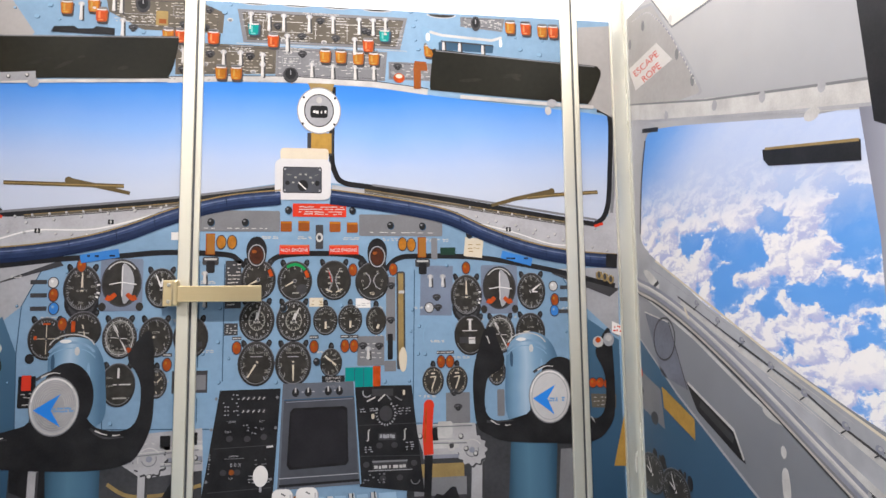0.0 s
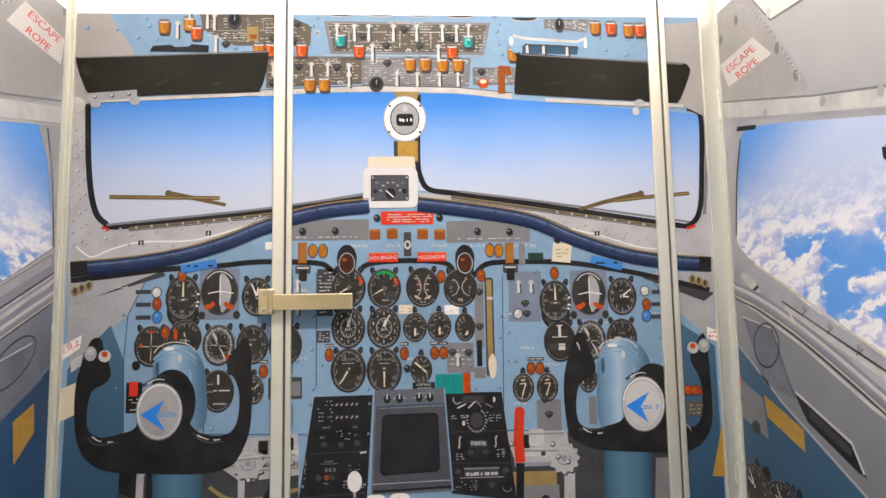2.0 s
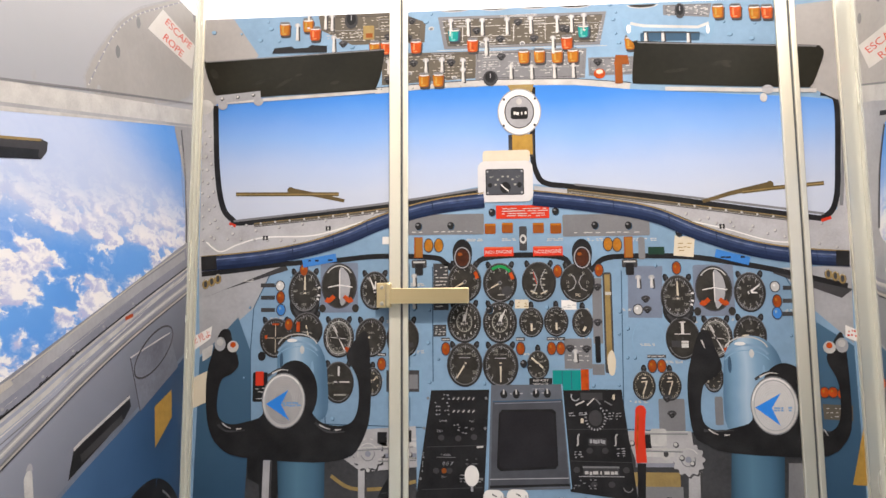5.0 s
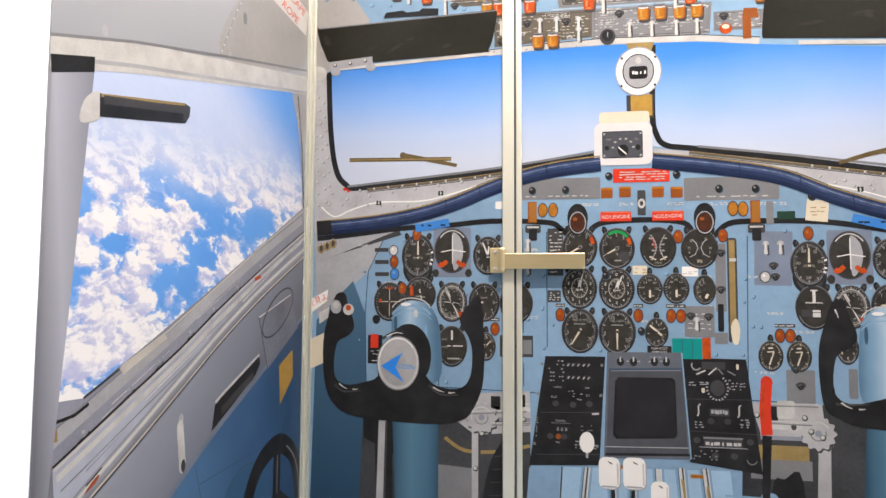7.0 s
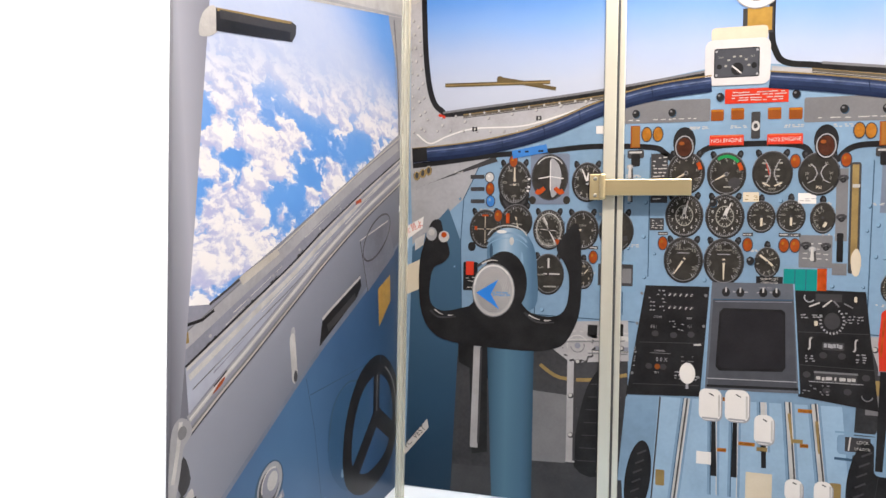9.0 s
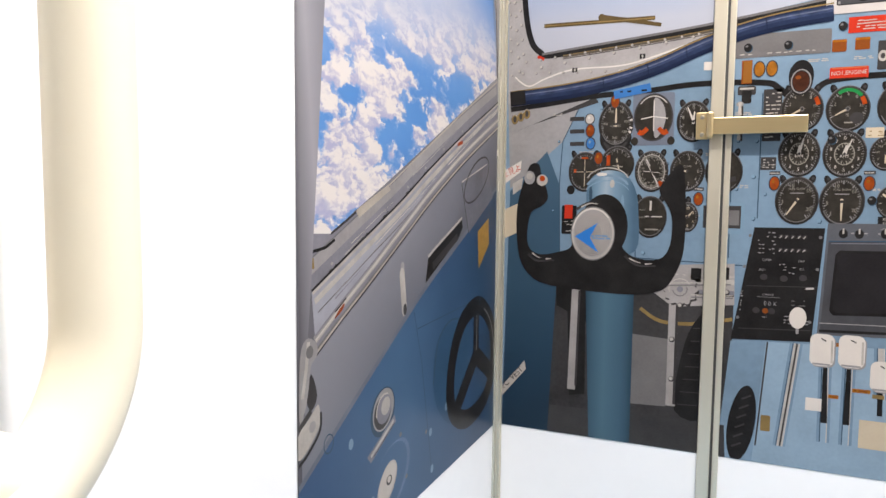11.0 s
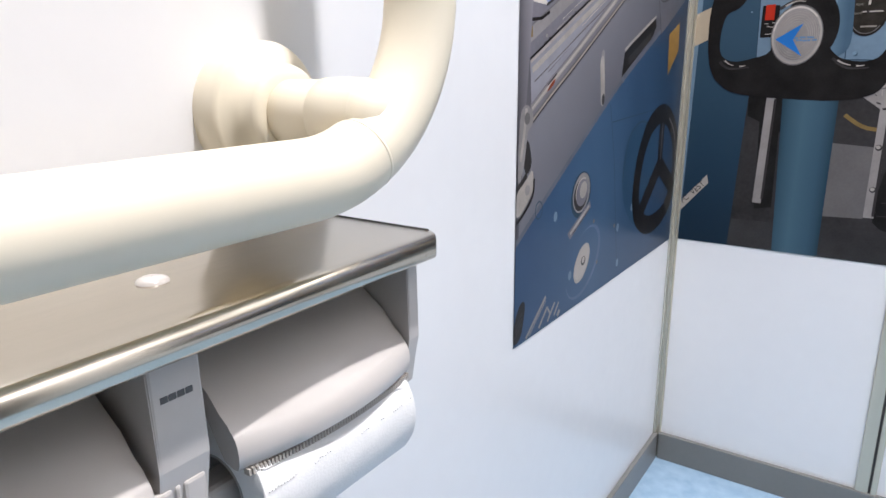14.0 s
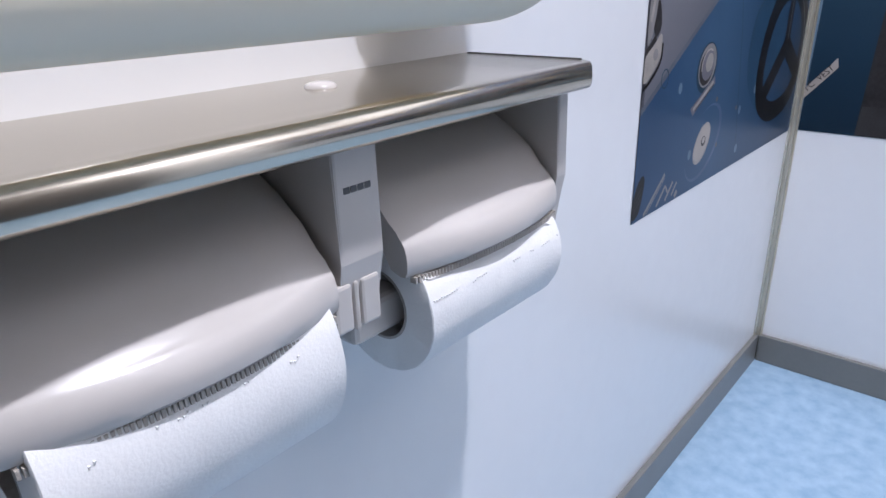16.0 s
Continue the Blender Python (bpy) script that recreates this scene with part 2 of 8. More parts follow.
post = cheek("centre_post", HC - 0.0180, HC + 0.0060)
for y0, y1, z0 in ((-0.0225, -0.0125, -0.0865), (-0.0115, -0.0085, -0.0880), (-0.0075, 0.0035, -0.0870)):
    part("post_foot", solid((HX - 0.026, HC + y0, HZ + z0), (HX + 0.0005, HC + y1, HZ - 0.064), 0.0016), M_PLASTIC, post)
for side in (-1, 1):
    part("spindle", solid((-0.496, HC - 0.006 + side * 0.012 - 0.006, HZ - 0.108), (-0.478, HC - 0.006 + side * 0.036 + 0.006, HZ - 0.088), 0.003), M_PLASTIC, post, "roll spindle arm")
for k in range(4):
    y = HC - 0.0135 + 0.0038 * k
    part("stamped_mark", solid((HX + 0.0009, y, HZ - 0.0250), (HX + 0.0012, y + 0.0033, HZ - 0.0222)), M_INKGREY, post, "small dark stamped bar")
cheek("side_cheek", HC + 0.1475, HC + 0.157)
cheek("side_cheek", HC - 0.158, HC - 0.153)
part("back_plate", solid((XL, HC - 0.152, HZ - 0.085), (XL + 0.006, HC + 0.147, HZ + 0.001), 0.001), M_PLASTIC, holder)
part("shelf_plug", lathe([(0.0075, 0.0), (0.007, 0.0012), (0.005, 0.0022), (0.0005, 0.0026)], (-0.507, 0.087, HZ + 0.010), (0, 0, 1), 24), M_PLASTIC, holder, "white plastic plug", smooth=True)
for c, rx, rz, rr in ((HC + 0.083, -0.4880, HZ - 0.0975, 0.0368), (HC - 0.085, -0.4980, HZ - 0.0935, 0.0470)):
    w = 0.0635
    # the lid: a hollow curved shell, hanging a little lower in the middle of its lip
    bm = bmesh.new()
    prof = [(XL + 0.007, -0.012), (XL + 0.030, -0.0185), (XL + 0.050, -0.0280), (XL + 0.066, -0.0388), (HX - 0.006, -0.0486), (HX - 0.0015, -0.0520), (HX + 0.0004, -0.0546), (HX + 0.0034, -0.0560), (HX + 0.0066, -0.0584), (HX + 0.0090, -0.0622), (HX + 0.0099, -0.0665), (HX + 0.0092, -0.0712), (HX + 0.0066, -0.0736), (HX + 0.0010, -0.0740), (HX - 0.006, -0.072), (HX - 0.012, -0.062), (XL + 0.060, -0.046), (XL + 0.030, -0.026), (XL + 0.007, -0.020)]
    rows = []
    for i in range(17):
        f = i / 8 - 1
        bulge = 0.0055 * (1 - f * f) - 0.0030
        lip = 0.50 + 0.50 * (1 - f * f)
        rows.append([bm.verts.new((min(px, HX) + max(0, px - HX) * lip + bulge * min(1, max(0, (px - XL - 0.03) / 0.045)), c + f * w, HZ + pz)) for px, pz in prof])
    for a, b in zip(rows, rows[1:]):
        for k in range(len(prof)):
            bm.faces.new((a[k], a[(k + 1) % len(prof)], b[(k + 1) % len(prof)], b[k]))
    bm.faces.new(rows[0])
    bm.faces.new(rows[-1])
    flap = part("flap", bm, M_PLASTIC, holder, "curved lid over the roll", smooth=True)
    flap.data.set_sharp_from_angle(angle=radians(35))
    bm = bmesh.new()
    for i in range(61):
        f = (i - 30) / 32
        box(bm, (HX - 0.0008 + 0.0060 * (1 - f * f), c + f * w - 0.0006, HZ - 0.0770), (HX + 0.0030 + 0.0060 * (1 - f * f), c + f * w + 0.0006, HZ - 0.0738))
    tagged(part("cutter_teeth", bm, M_TEETH, flap, "row of small cutting teeth"), kind="stuff")
    roll = thing("toilet_roll", "white toilet paper roll hanging under the holder lid", "toilet paper", "rolls in the holder")
    bm = bmesh.new()
    ring = []
    for y in [-0.057, -0.0565] + [-0.05 + 0.1 * i / 8 for i in range(9)] + [0.0565, 0.057]:
        e = 0.0006 if abs(y) > 0.0568 else 0
        ring.append([bm.verts.new((rx + (rr - e + 0.0004 * noise.noise((y * 60, k * 0.5, c * 9))) * math.cos(2 * math.pi * k / 72), c + y, rz + (rr - e + 0.0004 * noise.noise((y * 60, k * 0.5, c * 9))) * math.sin(2 * math.pi * k / 72))) for k in range(72)])
    hole = [[bm.verts.new((rx + 0.0192 * math.cos(2 * math.pi * k / 72), c + y, rz + 0.0192 * math.sin(2 * math.pi * k / 72))) for k in range(72)] for y in (0.057, -0.057)]
    loop = ring + hole + ring[:1]
    for a, b in zip(loop, loop[1:]):
        for k in range(72):
            bm.faces.new((a[k], a[(k + 1) % 72], b[(k + 1) % 72], b[k]))
    paper = part("paper", bm, M_PAPER, roll, smooth=True)
    paper.data.set_sharp_from_angle(angle=radians(40))
    part("core", lathe([(0.0178, -0.0572), (0.0191, -0.0572), (0.0191, 0.0572), (0.0178, 0.0572), (0.0178, -0.0572)], (rx, c, rz), (0, 1, 0), 48), M_CARD, roll, "grey cardboard core")
    # the torn free end below the cutting edge
    bm = bmesh.new()
    low, top = [], []
    for i in range(41):
        y = c - 0.055 + 0.110 * i / 40
        a = 0.62 - (0.05 + 0.05 * noise.noise((y * 220, c * 7, 1.0)) + 0.06 * noise.noise((y * 60, c * 5, 4.0)))
        for store, ang in ((top, 0.95), (low, a)):
            store.append(bm.verts.new((rx + (rr + 0.0009) * math.cos(ang), y, rz + (rr + 0.0009) * math.sin(ang))))
    for i in range(40):
        bm.faces.new((top[i], top[i + 1], low[i + 1], low[i]))
    part("torn_edge", bm, M_PAPER, roll, "ragged torn end of the paper")
    # frayed perforation across the paper
    bm = bmesh.new()
    for i in range(60):
        y = c - 0.054 + 0.108 * i / 59
        if noise.noise((y * 130, c * 3, 7.0)) < 0.12:
            continue
        ang = 0.30 + 0.05 * noise.noise((y * 40, c, 2.0)) + 0.03 * noise.noise((y * 300, c, 5.0))
        p = (rx + (rr + 0.0004) * math.cos(ang), y, rz + (rr + 0.0004) * math.sin(ang))
        box(bm, (p[0] - 0.0008, p[1] - 0.0004, p[2] - 0.0005), (p[0] + 0.00025, p[1] + 0.0004, p[2] + 0.0002))
    tagged(part("perforation", bm, M_PAPER, roll, "frayed perforation line"), kind="stuff")


# ---- the printed mural on three walls ----
def press(rgb):
    """Ink density on the laminated sheet."""
    return [0.60 * k * c ** 1.12 for k, c in zip((1.10, 1.0, 0.92), rgb)]


def ink(name, rgb, var=0.07, scale=25.0, rough=0.3):
    return surface("print_" + name, press(rgb), rough, var=var, scale=scale, spec=0.10)


def ink_ramp(name, stops, way, a, b, rough=0.3, clouds=0.0, scale=6.0):
    """Printed colours that run along a direction from a to b metres, with a cloudy drift."""
    m, n, l, s = nodes_of("print_" + name)
    s.inputs["Roughness"].default_value = rough
    s.inputs["Specular IOR Level"].default_value = 0.10
    co = n.new("ShaderNodeTexCoord")
    dot = n.new("ShaderNodeVectorMath")
    dot.operation = "DOT_PRODUCT"
    dot.inputs[1].default_value = way
    l.new(co.outputs["Object"], dot.inputs[0])
    noise_ = n.new("ShaderNodeTexNoise")
    noise_.inputs["Scale"].default_value, noise_.inputs["Detail"].default_value = scale, 6
    l.new(co.outputs["Object"], noise_.inputs["Vector"])
    rng = n.new("ShaderNodeMapRange")
    rng.inputs[1].default_value, rng.inputs[2].default_value = a, b
    l.new(dot.outputs["Value"], rng.inputs[0])
    add = n.new("ShaderNodeMath")
    add.operation = "MULTIPLY_ADD"
    add.inputs[1].default_value = clouds
    l.new(noise_.outputs["Fac"], add.inputs[0])
    l.new(rng.outputs[0], add.inputs[2])
    sub = n.new("ShaderNodeMath")
    sub.inputs[1].default_value = -clouds / 2
    l.new(add.outputs[0], sub.inputs[0])
    ramp = n.new("ShaderNodeValToRGB")
    while len(ramp.color_ramp.elements) < len(stops):
        ramp.color_ramp.elements.new(0.5)
    for e, (p, c) in zip(ramp.color_ramp.elements, stops):
        e.position, e.color = p, (*press(c), 1)
    l.new(sub.outputs[0], ramp.inputs[0])
    l.new(ramp.outputs[0], s.inputs["Base Color"])
    return m


def ink_clouds(name, seed, gaps):
    """Printed photograph of broken cumulus over deep blue; gaps are (along, up, radius) of clear air."""
    m, n, l, s = nodes_of("print_" + name)
    s.inputs["Roughness"].default_value = 0.3
    s.inputs["Specular IOR Level"].default_value = 0.10

    def math_node(op, a, b, c=None):
        k = n.new("ShaderNodeMath")
        k.operation = op
        for i, v in enumerate((a, b, c)):
            if v is None:
                continue
            if isinstance(v, (int, float)):
                k.inputs[i].default_value = v
            else:
                l.new(v, k.inputs[i])
        return k.outputs[0]

    def remap(v, a, b, c, d):
        k = n.new("ShaderNodeMapRange")
        k.interpolation_type = "SMOOTHSTEP"
        l.new(v, k.inputs[0])
        for i, x in enumerate((a, b, c, d)):
            k.inputs[i + 1].default_value = x
        return k.outputs[0]

    def grain(where, scale, detail, rough=0.6):
        k = n.new("ShaderNodeTexNoise")
        k.inputs["Scale"].default_value, k.inputs["Detail"].default_value, k.inputs["Roughness"].default_value = scale, detail, rough
        l.new(where, k.inputs["Vector"])
        return k

    def blend(f, a, b):
        k = n.new("ShaderNodeMix")
        k.data_type = "RGBA"
        l.new(f, k.inputs["Factor"])
        for v, slot in ((a, "A"), (b, "B")):
            if isinstance(v, tuple):
                k.inputs[slot].default_value = (*press(v), 1)
            else:
                l.new(v, k.inputs[slot])
        return k.outputs["Result"]

    def shifted(where, by):
        k = n.new("ShaderNodeVectorMath")
        k.inputs[1].default_value = by
        l.new(where, k.inputs[0])
        return k.outputs[0]

    co = n.new("ShaderNodeTexCoord")
    sep = n.new("ShaderNodeSeparateXYZ")
    l.new(co.outputs["Object"], sep.inputs[0])
    flat = n.new("ShaderNodeMapping")
    flat.inputs["Location"].default_value = (seed, 0, 0)
    flat.inputs["Scale"].default_value = (0, 0.8, 1.45)
    l.new(co.outputs["Object"], flat.inputs[0])
    # curl the outlines into ragged heads
    warp = grain(flat.outputs[0], 26, 5)
    centred = shifted(warp.outputs["Color"], (-0.5, -0.5, -0.5))
    scaled = n.new("ShaderNodeVectorMath")
    scaled.operation = "SCALE"
    scaled.inputs["Scale"].default_value = 0.055
    l.new(centred, scaled.inputs[0])
    moved = n.new("ShaderNodeVectorMath")
    l.new(flat.outputs[0], moved.inputs[0])
    l.new(scaled.outputs[0], moved.inputs[1])
    clear = 0.0
    for y, z, r in gaps:
        d = n.new("ShaderNodeVectorMath")
        d.operation = "DISTANCE"
        d.inputs[1].default_value = (seed, 0.8 * y, 1.45 * z)
        l.new(moved.outputs[0], d.inputs[0])
        clear = math_node("ADD", clear, remap(d.outputs["Value"], 0.30 * r, 1.6 * r, 0.25, 0.0))

    def cover(where):
        puff = n.new("ShaderNodeTexVoronoi")
        puff.feature = "SMOOTH_F1"
        puff.inputs["Scale"].default_value, puff.inputs["Smoothness"].default_value = 38, 0.35
        l.new(where, puff.inputs["Vector"])
        return math_node("MULTIPLY_ADD", puff.outputs["Distance"], -0.20, grain(where, 25, 8, 0.54).outputs["Fac"])

    here, above = cover(moved.outputs[0]), cover(shifted(moved.outputs[0], (0, 0.0035, 0.006)))
    dense = math_node("SUBTRACT", math_node("ADD", here, 0.142), clear)
    lit = math_node("SUBTRACT", here, above)
    white = blend(remap(lit, -0.06, 0.045, 0, 1), (0.50, 0.54, 0.78), (0.86, 0.87, 0.88))
    core = blend(remap(dense, 0.47, 0.70, 0, 0.55), white, (0.88, 0.88, 0.88))
    blue = blend(grain(flat.outputs[0], 9, 3).outputs["Fac"], (0.10, 0.31, 0.76), (0.20, 0.44, 0.86))
    veil = blend(remap(dense, 0.33, 0.44, 0, 0.45), blue, (0.50, 0.62, 0.90))
    sky = blend(remap(dense, 0.405, 0.465, 0, 1), veil, core)
    # haze towards the horizon, and the clear deep corner above it
    far = blend(remap(math_node("MULTIPLY_ADD", sep.outputs["Y"], 0.45, sep.outputs["Z"]), 1.44, 1.60, 0, 1), (0.52, 0.61, 0.81), (0.13, 0.35, 0.78))
    band = math_node("MULTIPLY_ADD", sep.outputs["Y"], -0.10, sep.outputs["Z"])
    hazy = math_node("MULTIPLY_ADD", here, -0.10, band)
    l.new(blend(remap(hazy, 0.835, 0.950, 0.0, 0.97), sky, far), s.inputs["Base Color"])
    return m


I_BLUE = ink("panel_blue", (0.255, 0.388, 0.535), 0.16, 7)
I_BLUE2 = ink("panel_pale_blue", (0.26, 0.41, 0.565), 0.08, 12)
I_SEAM = ink("seam_blue", (0.06, 0.12, 0.19))
I_GREY = ink("light_grey", (0.40, 0.41, 0.435), 0.16, 12)
I_PALE = ink("pale_metal", (0.54, 0.54, 0.53), 0.18, 40)
I_MID = ink("mid_grey", (0.23, 0.235, 0.25), 0.12, 20)
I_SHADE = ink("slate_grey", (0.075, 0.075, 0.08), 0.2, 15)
I_MID2 = ink("seam_grey", (0.285, 0.297, 0.358), 0.16, 18)
I_OLIVE = ink("olive_grey", (0.15, 0.135, 0.11), 0.12, 30)
I_PLATE = ink("plate_blue_grey", (0.215, 0.255, 0.335), 0.12, 30)
I_BLACK = ink("black", (0.031, 0.031, 0.033), 0.4, 30)
I_DIAL = ink("dial_black", (0.054, 0.051, 0.046), 0.4, 60)
I_SHEEN = ink("gloss_grey", (0.075, 0.077, 0.082), 0.5, 40)
I_VISOR = ink("visor_black", (0.029, 0.028, 0.021), 0.3, 9)
I_WHITE = ink("white", (0.80, 0.79, 0.77), 0.04)
I_BOARD = ink("board_cream", (0.84, 0.82, 0.74), 0.04)
I_LABEL = ink("label_white", (0.64, 0.63, 0.61), 0.08)
I_CREAM = ink("cream", (0.68, 0.62, 0.50), 0.06)
I_RUST = ink("rust_red", (0.34, 0.085, 0.02), 0.3, 120)
I_HONEY = ink("honey_amber", (0.42, 0.19, 0.03), 0.3, 120)
I_FIG = ink("worn_white", (0.38, 0.38, 0.35), 0.2, 200)
I_NAVY = ink("navy_tube", (0.022, 0.035, 0.085), 0.25, 30)
I_NAVY1 = ink("navy_mid", (0.035, 0.055, 0.125), 0.3, 40)
I_NAVY2 = ink("navy_sheen", (0.06, 0.09, 0.185), 0.4, 60)
I_NAVY3 = ink("navy_glint", (0.17, 0.21, 0.32), 0.5, 80)
I_RED = ink("red", (0.62, 0.06, 0.03), 0.08)
I_ORANGE = ink("orange_red", (0.46, 0.088, 0.018), 0.35, 90)
I_AMBER = ink("amber", (0.42, 0.175, 0.02), 0.35, 90)
I_BROWN = ink("brown_orange", (0.30, 0.10, 0.025), 0.15)
I_CORAL = ink("coral", (0.66, 0.24, 0.10), 0.2, 90)
I_MINT = ink("mint", (0.18, 0.50, 0.47), 0.1)
I_TEAL = ink("teal", (0.02, 0.30, 0.28), 0.08)
I_GREEN = ink("green", (0.03, 0.32, 0.10), 0.08)
I_TAN = ink("tan", (0.33, 0.25, 0.11), 0.2, 40)
I_YELLOW = ink("mesh_yellow", (0.45, 0.29, 0.075), 0.15, 90)
I_LOGO = ink("logo_blue", (0.05, 0.28, 0.80), 0.05)
I_FADED = ink("faded_blue", (0.22, 0.38, 0.62), 0.1)
I_TAG = ink("tag_blue", (0.07, 0.25, 0.62), 0.08)
I_UNIT = ink("unit_grey", (0.150, 0.165, 0.195), 0.15, 30)
I_UNIT2 = ink("unit_slate", (0.098, 0.105, 0.122), 0.15, 40)
I_MAROON = ink("maroon", (0.085, 0.035, 0.022), 0.5, 80)
I_PED = ink("pedestal_blue", (0.34, 0.49, 0.645), 0.12, 14)
I_GOLD = ink("wiper_brown", (0.15, 0.115, 0.055), 0.2, 40)
I_SKY = ink_ramp("sky_blue", [(0.0, (0.55, 0.60, 0.70)), (0.22, (0.54, 0.60, 0.72)), (0.38, (0.46, 0.56, 0.76)), (0.60, (0.27, 0.45, 0.80)), (0.85, (0.085, 0.28, 0.71)), (1.0, (0.05, 0.22, 0.63))], (0, 0, 1), 1.03, 1.27, clouds=0.16)
I_WELL = ink("foot_well_grey", (0.070, 0.072, 0.078), 0.4, 12)
I_SIDE = ink_ramp("side_panel_blue", [(0, (0.026, 0.060, 0.105)), (0.25, (0.046, 0.100, 0.17)), (0.45, (0.063, 0.130, 0.210)), (0.7, (0.080, 0.158, 0.245)), (1, (0.115, 0.215, 0.32))], (0, 0, 1), 0.43, 0.98, clouds=0.15, scale=5)
I_WBLUE = ink_ramp("west_lower_blue", [(0, (0.064, 0.138, 0.275)), (0.35, (0.100, 0.200, 0.355)), (0.7, (0.062, 0.132, 0.255)), (1, (0.030, 0.074, 0.155))], (0, 1, 0), 0.5, 1.08, clouds=0.35, scale=7)
I_WGREY = ink_ramp("west_panel_grey", [(0, (0.150, 0.164, 0.205)), (0.4, (0.270, 0.292, 0.350)), (0.75, (0.365, 0.390, 0.455)), (1, (0.275, 0.295, 0.350))], (0, -0.62, 0.78), 0.0, 0.30, clouds=0.12, scale=9)
I_SILL = ink_ramp("sill_metal", [(0, (0.266, 0.282, 0.352)), (0.35, (0.446, 0.480, 0.572)), (0.5, (0.351, 0.376, 0.451)), (0.75, (0.484, 0.515, 0.605)), (1, (0.323, 0.342, 0.413))], (0, -0.62, 0.78), 0.10, 0.42, clouds=0.5, scale=22)
I_EAST = ink_ramp("east_sill_metal", [(0, (0.30, 0.315, 0.345)), (0.35, (0.46, 0.48, 0.515)), (0.5, (0.37, 0.385, 0.415)), (0.75, (0.51, 0.53, 0.56)), (1, (0.36, 0.375, 0.40))], (0, -0.62, 0.78), 0.05, 0.42, clouds=0.5, scale=22)
I_STRIPE = ink("edge_cream", (0.53, 0.51, 0.47), 0.15, 40)
I_FRAME = ink("frame_metal", (0.47, 0.475, 0.50), 0.16, 30)
I_LINK = ink("linkage_grey", (0.44, 0.44, 0.455), 0.15, 25)
I_WRIM = ink("disc_rim_blue", (0.17, 0.26, 0.43), 0.2, 20)
I_WEDGE = ink("panel_edge_grey", (0.20, 0.235, 0.30), 0.2, 20)
I_PATCH = ink("patch_grey", (0.39, 0.385, 0.38), 0.10, 9)
I_EPATCH = ink("patch_pale_grey", (0.415, 0.41, 0.405), 0.12, 9)
I_SKYL = ink_clouds("cloudscape_one", 0.0, [(0.65, 0.977, 0.032), (0.77, 0.955, 0.035), (0.85, 0.95, 0.032), (0.74, 0.911, 0.032), (0.587, 0.901, 0.030), (0.694, 0.875, 0.036), (0.535, 0.952, 0.02), (0.72, 0.972, 0.02), (0.90, 0.965, 0.026), (0.53, 0.882, 0.02)])
I_SKYR = ink_clouds("cloudscape_two", 3.7, [(0.826, 0.967, 0.036), (0.743, 0.945, 0.03), (0.795, 0.907, 0.036), (0.88, 0.975, 0.025), (0.719, 0.880, 0.022), (0.555, 0.937, 0.035), (0.56, 0.90, 0.025), (0.61, 0.89, 0.02), (0.56, 0.856, 0.018), (0.683, 0.846, 0.022), (0.571, 0.968, 0.04), (0.691, 0.981, 0.026), (0.65, 0.895, 0.016)])
I_COL_L = ink_ramp("column_blue", [(0, (0.050, 0.105, 0.16)), (0.15, (0.085, 0.175, 0.255)), (0.4, (0.120, 0.235, 0.33)), (0.75, (0.090, 0.185, 0.275)), (1, (0.045, 0.098, 0.155))], (1, 0, 0), -0.393, -0.318)
I_COL_R = ink_ramp("column_blue_two", [(0, (0.050, 0.105, 0.16)), (0.15, (0.085, 0.175, 0.255)), (0.4, (0.120, 0.235, 0.33)), (0.75, (0.090, 0.185, 0.275)), (1, (0.045, 0.098, 0.155))], (1, 0, 0), 0.288, 0.363)
I_DOME_L = ink_ramp("dome_blue", [(0, (0.13, 0.235, 0.35)), (0.22, (0.23, 0.375, 0.52)), (0.42, (0.41, 0.54, 0.67)), (0.62, (0.24, 0.385, 0.53)), (1, (0.10, 0.19, 0.29))], (1, 0, 0), -0.397, -0.323, clouds=0.2, scale=20)
I_DOME_R = ink_ramp("dome_blue_two", [(0, (0.13, 0.235, 0.35)), (0.22, (0.23, 0.375, 0.52)), (0.42, (0.41, 0.54, 0.67)), (0.62, (0.24, 0.385, 0.53)), (1, (0.10, 0.19, 0.29))], (1, 0, 0), 0.283, 0.364, clouds=0.2, scale=20)
I_DISC = ink_ramp("brushed_silver", [(0, (0.30, 0.30, 0.31)), (0.5, (0.52, 0.52, 0.53)), (1, (0.66, 0.66, 0.66))], (0.4, 0, 1), 0.5, 1.0, clouds=0.5, scale=60)
I_POLE = ink_ramp("pole_grey", [(0, (0.162, 0.168, 0.198)), (0.45, (0.427, 0.446, 0.517)), (1, (0.247, 0.257, 0.308))], (0, 1, 0.10), 0.57, 0.66)
I_WGREY2 = ink("recess_grey", (0.199, 0.213, 0.259), 0.25, 14)
I_EASTWALL = ink_ramp("east_wall_grey", [(0, (0.185, 0.198, 0.222)), (0.45, (0.285, 0.30, 0.328)), (0.8, (0.42, 0.43, 0.45)), (1, (0.50, 0.505, 0.51))], (0, 0, 1), 0.55, 1.30, clouds=0.3, scale=8)
I_WALLSIDE = ink_ramp("side_wall_grey", [(0, (0.133, 0.139, 0.171)), (0.45, (0.285, 0.297, 0.347)), (0.8, (0.399, 0.416, 0.451)), (1, (0.446, 0.460, 0.490))], (0, 0, 1), 0.55, 1.30, clouds=0.15, scale=8)

